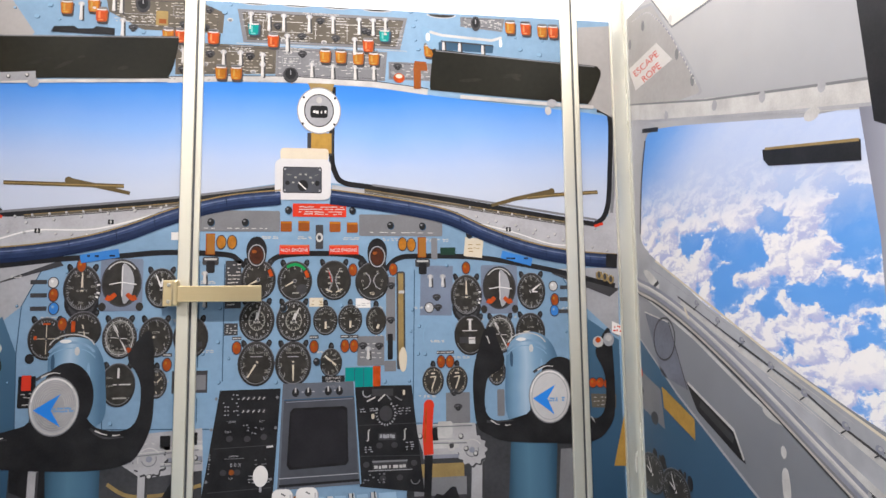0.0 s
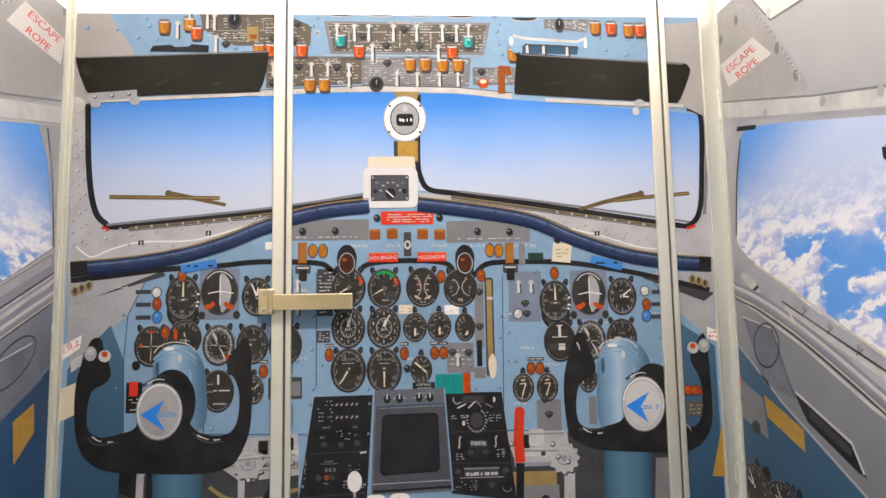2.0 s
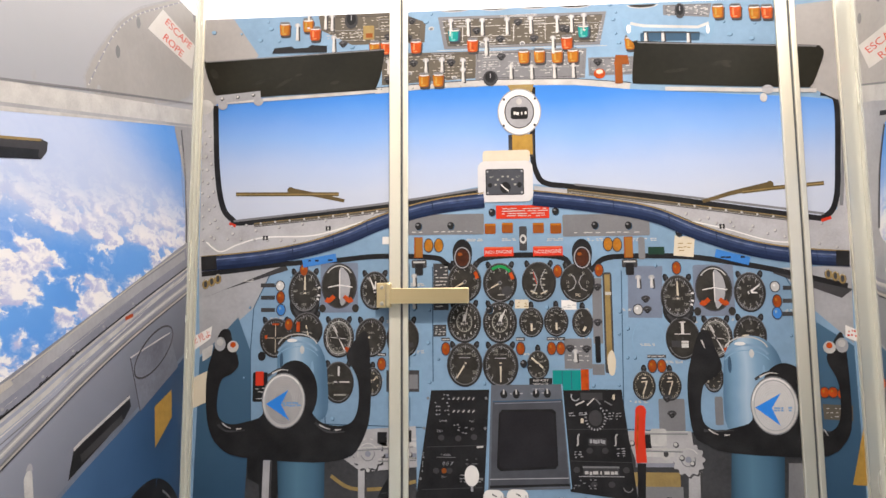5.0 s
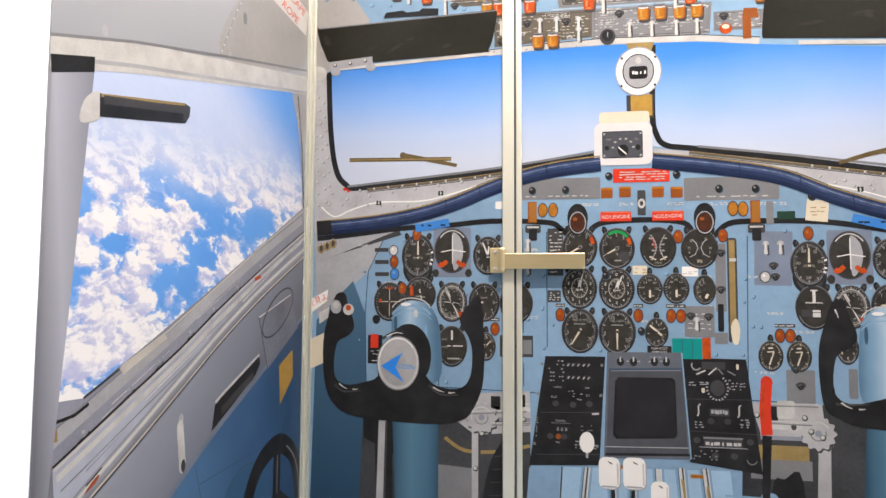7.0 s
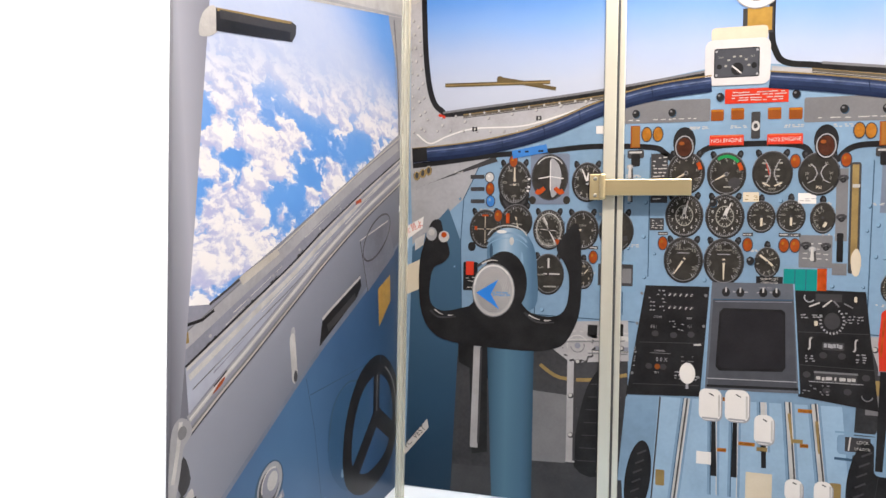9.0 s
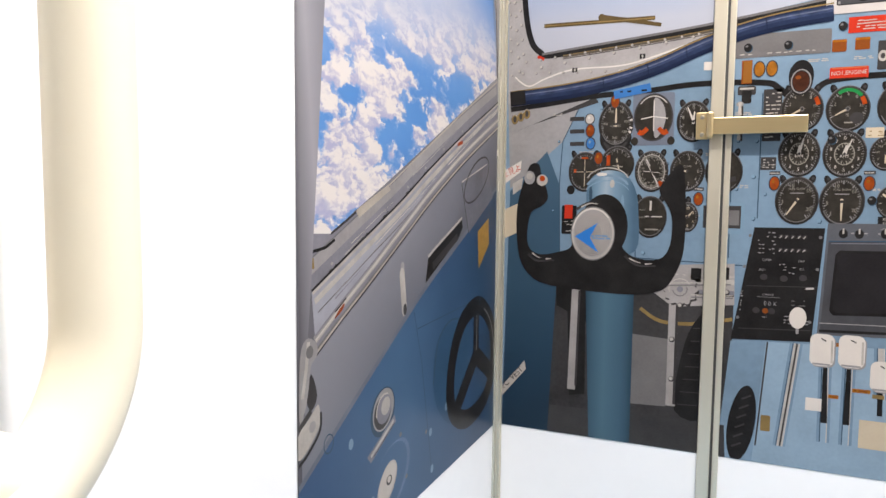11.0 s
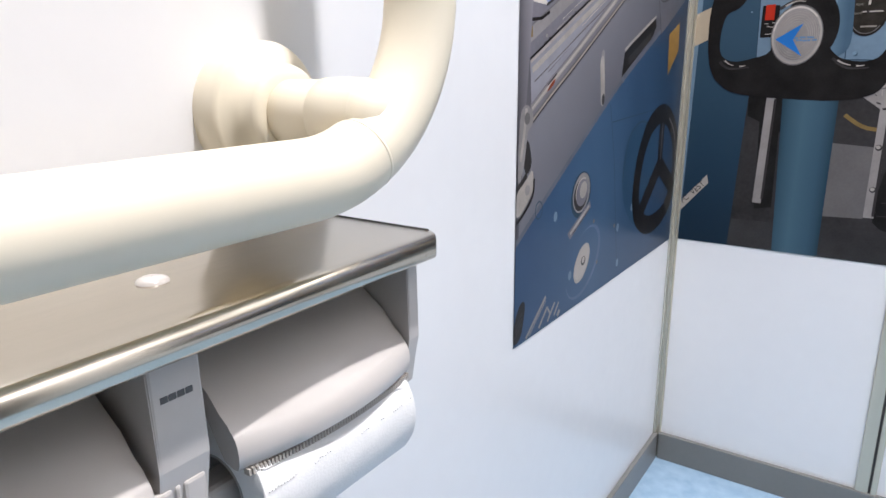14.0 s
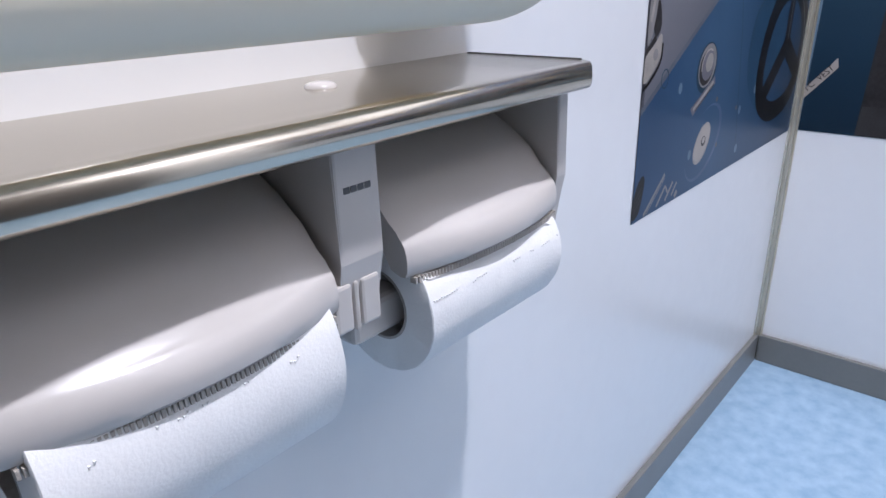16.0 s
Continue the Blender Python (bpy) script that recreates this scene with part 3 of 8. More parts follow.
STEP = 0.00003
COUNT = itertools.count()
TOP, BOT, WEST_END, EAST_END = 1.382, 0.427, 0.499, 0.45
REACH = {"north": (XL + 0.012, XR - 0.028), "west": (WEST_END, YF - 0.014), "east": (EAST_END, YF - 0.014)}
SHEETS = {
    "north": lambda u, v, h: (u, YF - 0.0006 - h * STEP, v),
    "west": lambda u, v, h: (XL + 0.0006 + h * STEP, u, v),
    "east": lambda u, v, h: (XR - 0.0006 - h * STEP, u, v),
}
MURALS = {
    "north": thing("cockpit_mural_north", "glossy printed photo mural of a blue aircraft instrument panel", "mural", "mural sheets"),
    "west": thing("cockpit_mural_west", "glossy printed photo mural of a cockpit side window with clouds", "mural", "mural sheets"),
    "east": thing("cockpit_mural_east", "glossy printed photo mural of a cockpit side window with clouds", "mural", "mural sheets"),
}


def oval(c, a, b=None, n=30, turn=0.0, start=0.0, end=360.0):
    b = a if b is None else b
    k = n if end - start >= 360 else n + 1
    out = []
    for i in range(k):
        w = radians(start + (end - start) * i / n)
        p, q = a * math.cos(w), b * math.sin(w)
        out.append((c[0] + p * math.cos(turn) - q * math.sin(turn), c[1] + p * math.sin(turn) + q * math.cos(turn)))
    return out


def rect(c, w, h, r=0.0, turn=0.0):
    if r:
        pts = []
        for i, (sx, sy) in enumerate(((1, 1), (-1, 1), (-1, -1), (1, -1))):
            for j in range(5):
                a = radians(90 * i + 22.5 * j)
                pts.append((sx * (w / 2 - r) + r * math.cos(a), sy * (h / 2 - r) + r * math.sin(a)))
    else:
        pts = [(w / 2, h / 2), (-w / 2, h / 2), (-w / 2, -h / 2), (w / 2, -h / 2)]
    ct, st = math.cos(turn), math.sin(turn)
    return [(c[0] + p * ct - q * st, c[1] + p * st + q * ct) for p, q in pts]


def soft(points, k=5, closed=True):
    """A smooth curve through a few points."""
    n, out = len(points), []
    for i in range(n if closed else n - 1):
        if closed:
            p = [points[(i + j) % n] for j in (-1, 0, 1, 2)]
        else:
            p = [points[min(max(i + j, 0), n - 1)] for j in (-1, 0, 1, 2)]
        for s in range(k):
            t = s / k
            out.append(tuple(0.5 * (2 * p[1][d] + (p[2][d] - p[0][d]) * t + (2 * p[0][d] - 5 * p[1][d] + 4 * p[2][d] - p[3][d]) * t * t + (3 * p[1][d] - p[0][d] - 3 * p[2][d] + p[3][d]) * t ** 3) for d in (0, 1)))
    if not closed:
        out.append(tuple(points[-1]))
    return out


def ribbon(points, w, w2=None):
    """The outline of a stroke of that width along a line."""
    w2 = w if w2 is None else w2
    left, right, n = [], [], len(points)
    for i, p in enumerate(points):
        a, b = points[max(i - 1, 0)], points[min(i + 1, n - 1)]
        d = math.hypot(b[0] - a[0], b[1] - a[1]) or 1
        h = (w + (w2 - w) * i / max(1, n - 1)) / 2
        nx, ny = -(b[1] - a[1]) / d * h, (b[0] - a[0]) / d * h
        left.append((p[0] + nx, p[1] + ny))
        right.append((p[0] - nx, p[1] - ny))
    return left, right


def stroke(points, w, w2=None):
    left, right = ribbon(points, w, w2)
    return [[left[i], left[i + 1], right[i + 1], right[i]] for i in range(len(points) - 1)]


def hoop(c, a, b, w, n=36, turn=0.0, start=0, end=360):
    o, i = oval(c, a, b, n, turn, start, end), oval(c, a - w, b - w, n, turn, start, end)
    k = len(o)
    return [[o[j], o[(j + 1) % k], i[(j + 1) % k], i[j]] for j in range(k if end - start >= 360 else k - 1)]


def printed(sheet, name, *shapes, label=""):
    """One printed motif: shapes of (outline or outlines, ink, layer) in one flat mesh on the sheet."""
    bm, mats, at = bmesh.new(), [], SHEETS[sheet]
    lo, hi = REACH[sheet]
    for outlines, colour, layer in shapes:
        layer += 0.02 * (next(COUNT) % 40)
        if not isinstance(outlines[0], list):
            outlines = [outlines]
        if colour not in mats:
            mats.append(colour)
        for pts in outlines:
            face = bm.faces.new([bm.verts.new(at(min(max(u, lo), hi), min(max(v, BOT), TOP), layer)) for u, v in pts])
            face.material_index = mats.index(colour)
    me = bpy.data.meshes.new(name)
    bm.to_mesh(me)
    bm.free()
    for m in mats:
        me.materials.append(m)
    ob = new(name, me)
    ob.parent = MURALS[sheet]
    return tagged(ob, label=label)


def lettering(sheet, text, c, ex, ey, colour, layer, label=""):
    """Flat letters round c; ex and ey are one letter height along and up."""
    cu = bpy.data.curves.new("lettering", "FONT")
    cu.body, cu.size, cu.align_x, cu.align_y = text, 1.0, "CENTER", "CENTER"
    ob = bpy.data.objects.new("lettering", cu)
    scene.collection.objects.link(ob)
    me = bpy.data.meshes.new_from_object(ob.evaluated_get(bpy.context.evaluated_depsgraph_get()))
    bpy.data.objects.remove(ob)
    at = SHEETS[sheet]
    for v in me.vertices:
        p, q = v.co.x, v.co.y
        v.co = at(c[0] + p * ex[0] + q * ey[0], c[1] + p * ex[1] + q * ey[1], layer)
    me.materials.clear()
    me.materials.append(colour)
    out = new("lettering", me)
    out.parent = MURALS[sheet]
    return tagged(out, label=label)


def gap(a, b, k=1.0):
    return ((b[0] - a[0]) / k, (b[1] - a[1]) / k)


def slant(size, turn=0.0, stretch=1.0):
    return ((size * stretch * math.cos(turn), size * stretch * math.sin(turn)), (-size * math.sin(turn), size * math.cos(turn)))


PX = 0.00091
dice = random.Random(5)


def row(a, b, k):
    return [(a[0] + (b[0] - a[0]) * i / (k - 1), a[1] + (b[1] - a[1]) * i / (k - 1)) for i in range(k)]



def marks(lo, hi, rows, cols, w, h, fill=0.7):
    """Rows of small bars for writing too small to read."""
    out = []
    for i in range(rows):
        for j in range(cols):
            if dice.random() < fill:
                c = (lo[0] + (hi[0] - lo[0]) * (j + 0.5 + dice.uniform(-0.25, 0.25)) / cols, lo[1] + (hi[1] - lo[1]) * (i + 0.5 + dice.uniform(-0.12, 0.12)) / rows)
                out.append(rect(c, w * dice.uniform(0.5, 1.2), h))
    return out


GLYPHS = {}


def letters(text, c, size, stretch=0.9, turn=0.0):
    """Outlines of flat letters round c, for a printed motif."""
    if text not in GLYPHS:
        cu = bpy.data.curves.new("glyphs", "FONT")
        cu.body, cu.size, cu.align_x, cu.align_y, cu.resolution_u = text, 1.0, "CENTER", "CENTER", 3
        ob = bpy.data.objects.new("glyphs", cu)
        scene.collection.objects.link(ob)
        me = bpy.data.meshes.new_from_object(ob.evaluated_get(bpy.context.evaluated_depsgraph_get()))
        bpy.data.objects.remove(ob)
        GLYPHS[text] = [[(me.vertices[i].co.x, me.vertices[i].co.y) for i in f.vertices] for f in me.polygons]
    (a, b), (d, e) = slant(size * 1.12, turn, stretch)
    return [[(c[0] + p * a + q * d, c[1] + p * b + q * e) for p, q in f] for f in GLYPHS[text]]


def gauge(c, a, b, kind="clock", needle=None, layer=14, sheet="north"):
    """A round instrument: bezel with lugs, dark dial, scale, figures and needles by its kind."""
    a, b = a * 0.965 * PX, b * 0.965 * PX
    s = [(oval(c, a * 1.08, b * 1.05), I_SHADE, layer), (hoop(c, a * 1.07, b * 1.045, 0.9 * PX, start=20, end=160), I_MID, layer + 1), (oval((c[0], c[1] - 1.5 * PX), a * 1.02, b * 1.0), I_BLACK, layer + 1), (oval(c, a * 0.97, b * 0.96), I_DIAL, layer + 2)]
    small = a < 21 * PX
    for w in ((90,) if small else (52, 128)):
        k = (c[0] + a * 1.16 * math.cos(radians(w)), c[1] + b * 1.15 * math.sin(radians(w)))
        s.append((oval(k, 4.6 * PX, 7.5 * PX, 14, radians((90 - w) * -0.5)), I_BLACK, layer - 1))
        s.append((oval((k[0] + PX, k[1] + 2 * PX), 2.2 * PX, 2.6 * PX, 10), I_SHADE, layer))

    def at(w, r):
        return (c[0] + a * r * math.cos(radians(w)), c[1] + b * r * math.sin(radians(w)))

    def scale(start, end, k, r=0.90, size=0.09, every=5, colour=I_GREY):
        out = []
        for i in range(k + 1):
            w = start + (end - start) * i / k
            out += stroke([at(w, r - size * (1.8 if i % every == 0 else 1.0)), at(w, r)], (1.2 if i % every == 0 else 0.7) * PX)
        s.append((out, colour, layer + 3))

    def figures(pairs, r=0.66, size=6.5, colour=I_FIG):
        out = []
        for w, text in pairs:
            out += letters(text, at(w, r), size * PX)
        s.append((out, colour, layer + 3))

    def text(word, p, q, size=4.5, colour=I_FIG):
        s.append((letters(word, (c[0] + a * p, c[1] + b * q), size * PX), colour, layer + 3))

    def hand(w, size=0.72, width=3.0, colour=I_CREAM, tail=0.12):
        s.append((stroke([at(w + 180, tail), at(w, size)], width * PX, width * 0.45 * PX), colour, layer + 5))

    def line(points, width, colour):
        s.append((stroke([(c[0] + a * p, c[1] + b * q) for p, q in points], width * PX), colour, layer + 4))

    if kind == "airspeed":
        s.insert(0, (oval((c[0], c[1] - b * 0.62), a * 0.98, b * 0.78), I_BLACK, layer - 1))
        s.insert(1, (hoop((c[0], c[1] - b * 0.62), a * 0.80, b * 0.62, 5 * PX, start=200, end=340), I_SHADE, layer))
        scale(95, -250, 46)
        figures([(58, "50"), (8, "100"), (-35, "150"), (-95, "200"), (178, "300"), (118, "400")], 0.64, 5.6)
        text("KNOTS", 0, -0.10, 5.0)
        hand(90, 0.74, 4.0)
        for w in (10, -12, -24):
            s.append((stroke([at(w, 0.86), at(w, 1.02)], 3.0 * PX), I_WHITE, layer + 5))
    elif kind == "altimeter":
        scale(90, -270, 50)
        figures([(90 - 36 * i, str(i)) for i in range(10)], 0.68, 7.0)
        s.append((rect((c[0] + a * 0.30, c[1]), a * 0.42, b * 0.16), I_BLACK, layer + 3))
        text("ALT", -0.05, 0.30, 4.0)
        hand(needle, 0.80, 3.6, I_WHITE)
        hand(needle - 35, 0.5, 4.0, I_WHITE)
    elif kind == "cross":
        line([(-0.75, 0), (0.75, 0)], 1.0, I_CREAM)
        line([(0, -0.75), (0, 0.75)], 1.0, I_CREAM)
        scale(60, 120, 6)
        scale(150, 390, 24, 0.92, 0.06)
        line([(-0.22, 0.72), (0.22, 0.72)], 3.0, I_ORANGE)
        line([(-0.72, 0.05), (-0.55, 0.05)], 6.0, I_ORANGE)
        s.append((oval((c[0] - a * 0.9, c[1] - b * 0.95), 7 * PX, 8 * PX, 16), I_BLACK, layer + 4))
    elif kind == "bars":
        scale(30, 150, 16)
        figures([(120, "I"), (92, "5"), (66, "I"), (45, "0")], 0.70, 6)
        line([(-0.58, -0.1), (-0.58, 0.5)], 6.0, I_ORANGE)
        line([(0.1, -0.3), (-0.05, 0.3)], 2.0, I_CREAM)
        line([(-0.3, -0.1), (0.35, -0.18)], 1.6, I_FIG)
    elif kind == "ring":
        s.append((hoop(c, a * 0.86, b * 0.86, 1.2 * PX), I_PALE, layer + 3))
        scale(0, 360, 72, 0.80, 0.09, 6, I_FIG)
        scale(0, 360, 36, 0.95, 0.05, 3, I_LABEL)
        figures([(30 * i + 15, ("N", "3", "6", "E", "12", "15", "S", "21", "24", "W", "30", "33")[i]) for i in range(12)], 0.58, 4.6)
        line([(-0.44, 0.62), (0.42, -0.66)], 1.1, I_LABEL)
        line([(-0.55, 0.02), (0.5, -0.06)], 1.0, I_LABEL)
        line([(-0.34, 0.62), (-0.10, 0.26)], 2.2, I_LABEL)
        line([(0.16, -0.24), (0.40, -0.62)], 2.2, I_LABEL)
        s.append((soft([at(-52, 0.72), at(-40, 0.74), at(-38, 0.98), at(-52, 1.0)], 3), I_ORANGE, layer + 6))
    elif kind == "climb":
        scale(175, -175, 40, 0.90, 0.07)
        figures([(135, "1"), (82, "2"), (38, "4"), (0, "6"), (-38, "4"), (-82, "2"), (-135, "1")], 0.66, 7.2)
        text("CLIMB", 0.0, 0.24, 4.2)
        hand(180, 0.52, 3.8, I_CREAM, 0.0)
    elif kind == "blank":
        line([(-0.2, 0.0), (0.4, 0.0)], 1.6, I_GREY)
        line([(0.1, -0.42), (0.7, -0.34)], 8.0, I_SHADE)
    elif kind == "blocks":
        line([(0.02, 0.32), (0.02, 0.80)], 3.2, I_LABEL)
        line([(-0.3, 0.02), (0.78, 0.02)], 2.0, I_LABEL)
        line([(-0.3, -0.62), (0.55, -0.62)], 2.6, I_FIG)
        text("FLAG", -0.5, 0.34, 4.0)
        text("SLOW", -0.5, -0.04, 4.0)
    elif kind == "glide":
        line([(0.0, 0.22), (0.0, 0.80)], 4.5, I_LABEL)
        line([(-0.5, 0.22), (0.5, 0.22)], 1.4, I_LABEL)
        line([(-0.2, 0.80), (0.2, 0.80)], 2.0, I_LABEL)
        line([(-0.72, -0.26), (-0.12, -0.26)], 11.0, I_SHADE)
        line([(-0.1, -0.16), (0.34, -0.16)], 3.0, I_LABEL)
        line([(-0.1, -0.34), (0.34, -0.34)], 7.0, I_PALE)
    elif kind in ("engine", "green"):
        scale(205, -60, 36)
        figures([(160, "2"), (125, "4"), (90, "6"), (52, "8"), (12, "10"), (-28, "12")], 0.66, 6.0)
        line([(-0.15, -0.62), (0.25, -0.62)], 2.0, I_FIG)
        hand(205, 0.66, 3.4)
        if kind == "green":
            s.append((hoop(c, a * 0.93, b * 0.93, 5.0 * PX, start=42, end=125), I_GREEN, layer + 4))
            s.append((oval((c[0] + a * 0.44, c[1] - b * 0.42), a * 0.34, b * 0.26, 18, 0.4), I_SHADE, layer + 3))
            text("%", 0.0, -0.28, 6.0)
        s.append((hoop(c, a * 0.93, b * 0.93, 6 * PX, start=12, end=38), I_ORANGE, layer + 4))
        s.append((oval(c, 3.2 * PX, 3.6 * PX, 12), I_MID, layer + 6))
    elif kind in ("pair", "psi"):
        for side in (-1, 1):
            if kind == "pair":
                curve = [(side * (0.10 + 0.30 * abs(q) ** 1.6), q * 0.62) for q in (-1, -0.75, -0.5, -0.25, 0, 0.25, 0.5, 0.75, 1)]
                s.append(([rect((c[0] + a * (p + side * 0.16), c[1] + b * q), 4.5 * PX, 2.6 * PX) for p, q in curve[1::2]], I_FIG, layer + 3))
            else:
                curve = [(side * p, q) for p, q in ((0.52, -0.42), (0.26, -0.30), (0.08, 0.02), (0.22, 0.32), (0.40, 0.46))]
            line(curve, 1.3, I_GREY)
            s.append(([rect((c[0] + a * p, c[1] + b * q), 3.6 * PX, 1.1 * PX) for p, q in curve], I_FIG, layer + 5))
        if kind == "pair":
            line([(-0.14, -0.1), (-0.34, 0.50)], 1.2, I_RED)
            line([(-0.5, -0.48), (-0.12, -0.62)], 2.0, I_CREAM)
            line([(0.5, -0.48), (0.12, -0.62)], 2.0, I_CREAM)
            text("TEMP", 0, -0.78, 4.6)
        else:
            figures([(200, "0"), (-20, "0"), (140, "40"), (55, "40"), (178, "20"), (2, "20")], 0.62, 5.0)
            text("PSI", 0, -0.66, 6.5, I_CREAM)
    elif kind == "rpm":
        scale(0, 360, 50, 0.92, 0.07)
        figures([(90 - 36 * i, str(i)) for i in range(10)], 0.70, 6.6, I_LABEL)
        s.append((hoop(c, a * 0.50, b * 0.50, 1.3 * PX), I_FIG, layer + 3))
        scale(0, 360, 20, 0.48, 0.09, 2, I_FIG)
        text("RPM", 0, -0.10, 6.0, I_LABEL)
        hand(needle, 0.74, 3.6, I_LABEL, 0.0)
        hand(needle + 14, 0.40, 6.0, I_LABEL, 0.0)
    elif kind == "small":
        scale(235, -55, 24)
        figures([(215, "0"), (172, "100"), (132, "200"), (90, "300"), (45, "400"), (0, "500")], 0.58, 4.2)
        line([(0.02, -0.60), (0.02, -0.08)], 3.2, I_CREAM)
        line([(0.25, -0.42), (0.25, -0.52)], 4.0, I_FIG)
    elif kind == "quarter":
        scale(100, 250, 14, 0.80, 0.14, 3, I_FIG)
        figures([(95, "15"), (135, "10"), (200, "5")], 0.45, 4.0)
        line([(0.08, -0.60), (0.30, -0.30)], 4.0, I_CREAM)
    elif kind == "fuel":
        scale(228, -55, 40)
        figures([(185, "5"), (112, "10"), (38, "15"), (-32, "20"), (225, "1")], 0.70, 7.0)
        text("FUEL FLOW", 0.0, 0.50, 4.4)
        line([(-0.34, 0.32), (0.34, 0.32)], 1.2, I_GREY)
        hand(needle, 0.80, 3.6)
    elif kind == "flap":
        scale(90, -240, 10, 0.86, 0.12, 2, I_FIG)
        figures([(60, "UP"), (-30, "25"), (-75, "40")], 0.62, 5.0)
        line([(-0.62, 0.52), (0.48, -0.20)], 3.0, I_CREAM)
        text("FLAPS", 0.22, 0.22, 3.6)
    elif kind == "yellow":
        scale(200, -160, 30, 0.88, 0.10, 5, I_CREAM)
        line([(-0.30, 0.26), (0.30, 0.30)], 1.8, I_CREAM)
        line([(0.26, 0.30), (-0.14, -0.62)], 2.2, I_CREAM)
        line([(-0.2, 0.52), (0.2, 0.54)], 2.4, I_CREAM)
    else:
        scale(0, 360, 40, 0.90, 0.08)
        figures([(90 - 60 * i, ("12", "2", "4", "6", "8", "10")[i]) for i in range(6)], 0.62, 5.4, I_CREAM)
        hand(needle or 60, 0.6, 2.6)
        hand((needle or 60) + 110, 0.42, 2.6)
    s.append((oval(c, 2.0 * PX, 2.4 * PX, 10), I_SHADE, layer + 7))
    # the glass over the dial throws back a faint grey sheen
    s.append((hoop(c, a * 0.955, b * 0.945, 1.3 * PX, start=205, end=320), I_MID, layer + 4))
    return printed(sheet, "gauge", *s)


def horizon(c, a, b):
    """The artificial horizon in its square bezel."""
    a, b = a * PX, b * PX
    return printed("north", "attitude_gauge",
        (rect((c[0], c[1] - 3 * PX), 66 * PX, 86 * PX, 4 * PX), I_PLATE, 11), (hoop(c, a * 1.08, b * 1.06, 3 * PX), I_SHADE, 14), (oval(c, a, b), I_DIAL, 14),
        (soft([(c[0] + a * p, c[1] + b * q) for p, q in ((0.05, 0.85), (0.5, 0.6), (0.68, 0), (0.5, -0.62), (0.12, -0.9), (0.0, 0.0))]), I_GREY, 15),
        (stroke([(c[0] - a * 0.66, c[1] - b * 0.06), (c[0], c[1] + b * 0.04), (c[0] + a * 0.8, c[1] - b * 0.06)], 1.6 * PX), I_WHITE, 16),
        (stroke([(c[0] + 1 * PX, c[1] + b * 0.75), (c[0] + 1 * PX, c[1] - b * 0.6)], 1.4 * PX), I_WHITE, 16),
        (hoop(c, a * 0.97, b * 0.97, 2 * PX, start=40, end=140), I_PALE, 16),
        (stroke(soft([(c[0] - a * 0.8, c[1] - b * 0.62), (c[0] - a * 0.6, c[1] - b * 0.68), (c[0] - a * 0.30, c[1] - b * 0.48)], 4, False), 9 * PX, 7 * PX), I_ORANGE, 17),
        (stroke(soft([(c[0] + a * 0.8, c[1] - b * 0.62), (c[0] + a * 0.6, c[1] - b * 0.68), (c[0] + a * 0.30, c[1] - b * 0.48)], 4, False), 9 * PX, 7 * PX), I_ORANGE, 17),
        (oval((c[0] - a * 1.0, c[1] - b * 1.05), 6 * PX, 7 * PX, 14), I_DIAL, 18), (oval((c[0] + a * 1.0, c[1] - b * 1.05), 6 * PX, 7 * PX, 14), I_DIAL, 18))


def cap(c, colour, w=19, h=27):
    """A domed light cap with a pale collar, seen from below, and its shadow."""
    w, h = w * PX, h * PX
    deep = I_RUST if colour is I_ORANGE else I_BROWN if colour is I_AMBER else I_SEAM
    tip = I_YELLOW if colour is I_AMBER else I_CORAL if colour is I_ORANGE else I_MINT

    def drum(u, v, k, low, top):
        return soft([(u - k, top), (u, top + 0.03 * h), (u + k, top), (u + k, v), (u + k * 0.92, low + 0.10 * h), (u + k * 0.5, low), (u - k * 0.5, low), (u - k * 0.92, low + 0.10 * h), (u - k, v)], 2)

    u, v = c
    printed("north", "lamp_cap", (drum(u + w * 0.10, v, w * 0.52, v - h * 0.66, v + h * 0.2), I_SHADE, 20), (rect((u, v + h * 0.38), w * 1.0, h * 0.22, w * 0.2), I_MID, 21), (drum(u, v, w * 0.50, v - h * 0.50, v + h * 0.30), deep, 22), (drum(u - w * 0.05, v, w * 0.41, v - h * 0.46, v + h * 0.28), colour, 23), (stroke([(u - w * 0.42, v + h * 0.30), (u, v + h * 0.27), (u + w * 0.42, v + h * 0.30)], h * 0.09), I_LABEL, 24), (rect((u - w * 0.20, v - h * 0.06), w * 0.17, h * 0.46, w * 0.06), tip, 25), (oval((u - w * 0.05, v - h * 0.38), w * 0.22, h * 0.05, 12), tip, 25))


def bulb(c, colour, a=7.5, b=11):
    return printed("north", "indicator_light", (oval(c, (a + 1.6) * PX, (b + 1.6) * PX, 18), I_SHADE, 19), (oval(c, a * PX, b * PX, 18), colour, 20), (oval((c[0] - 1.6 * PX, c[1] + 0.3 * b * PX), 0.3 * a * PX, 0.28 * b * PX, 10), I_BLUE2 if colour is I_TAG else I_WHITE if colour is I_PALE else I_AMBER, 21))


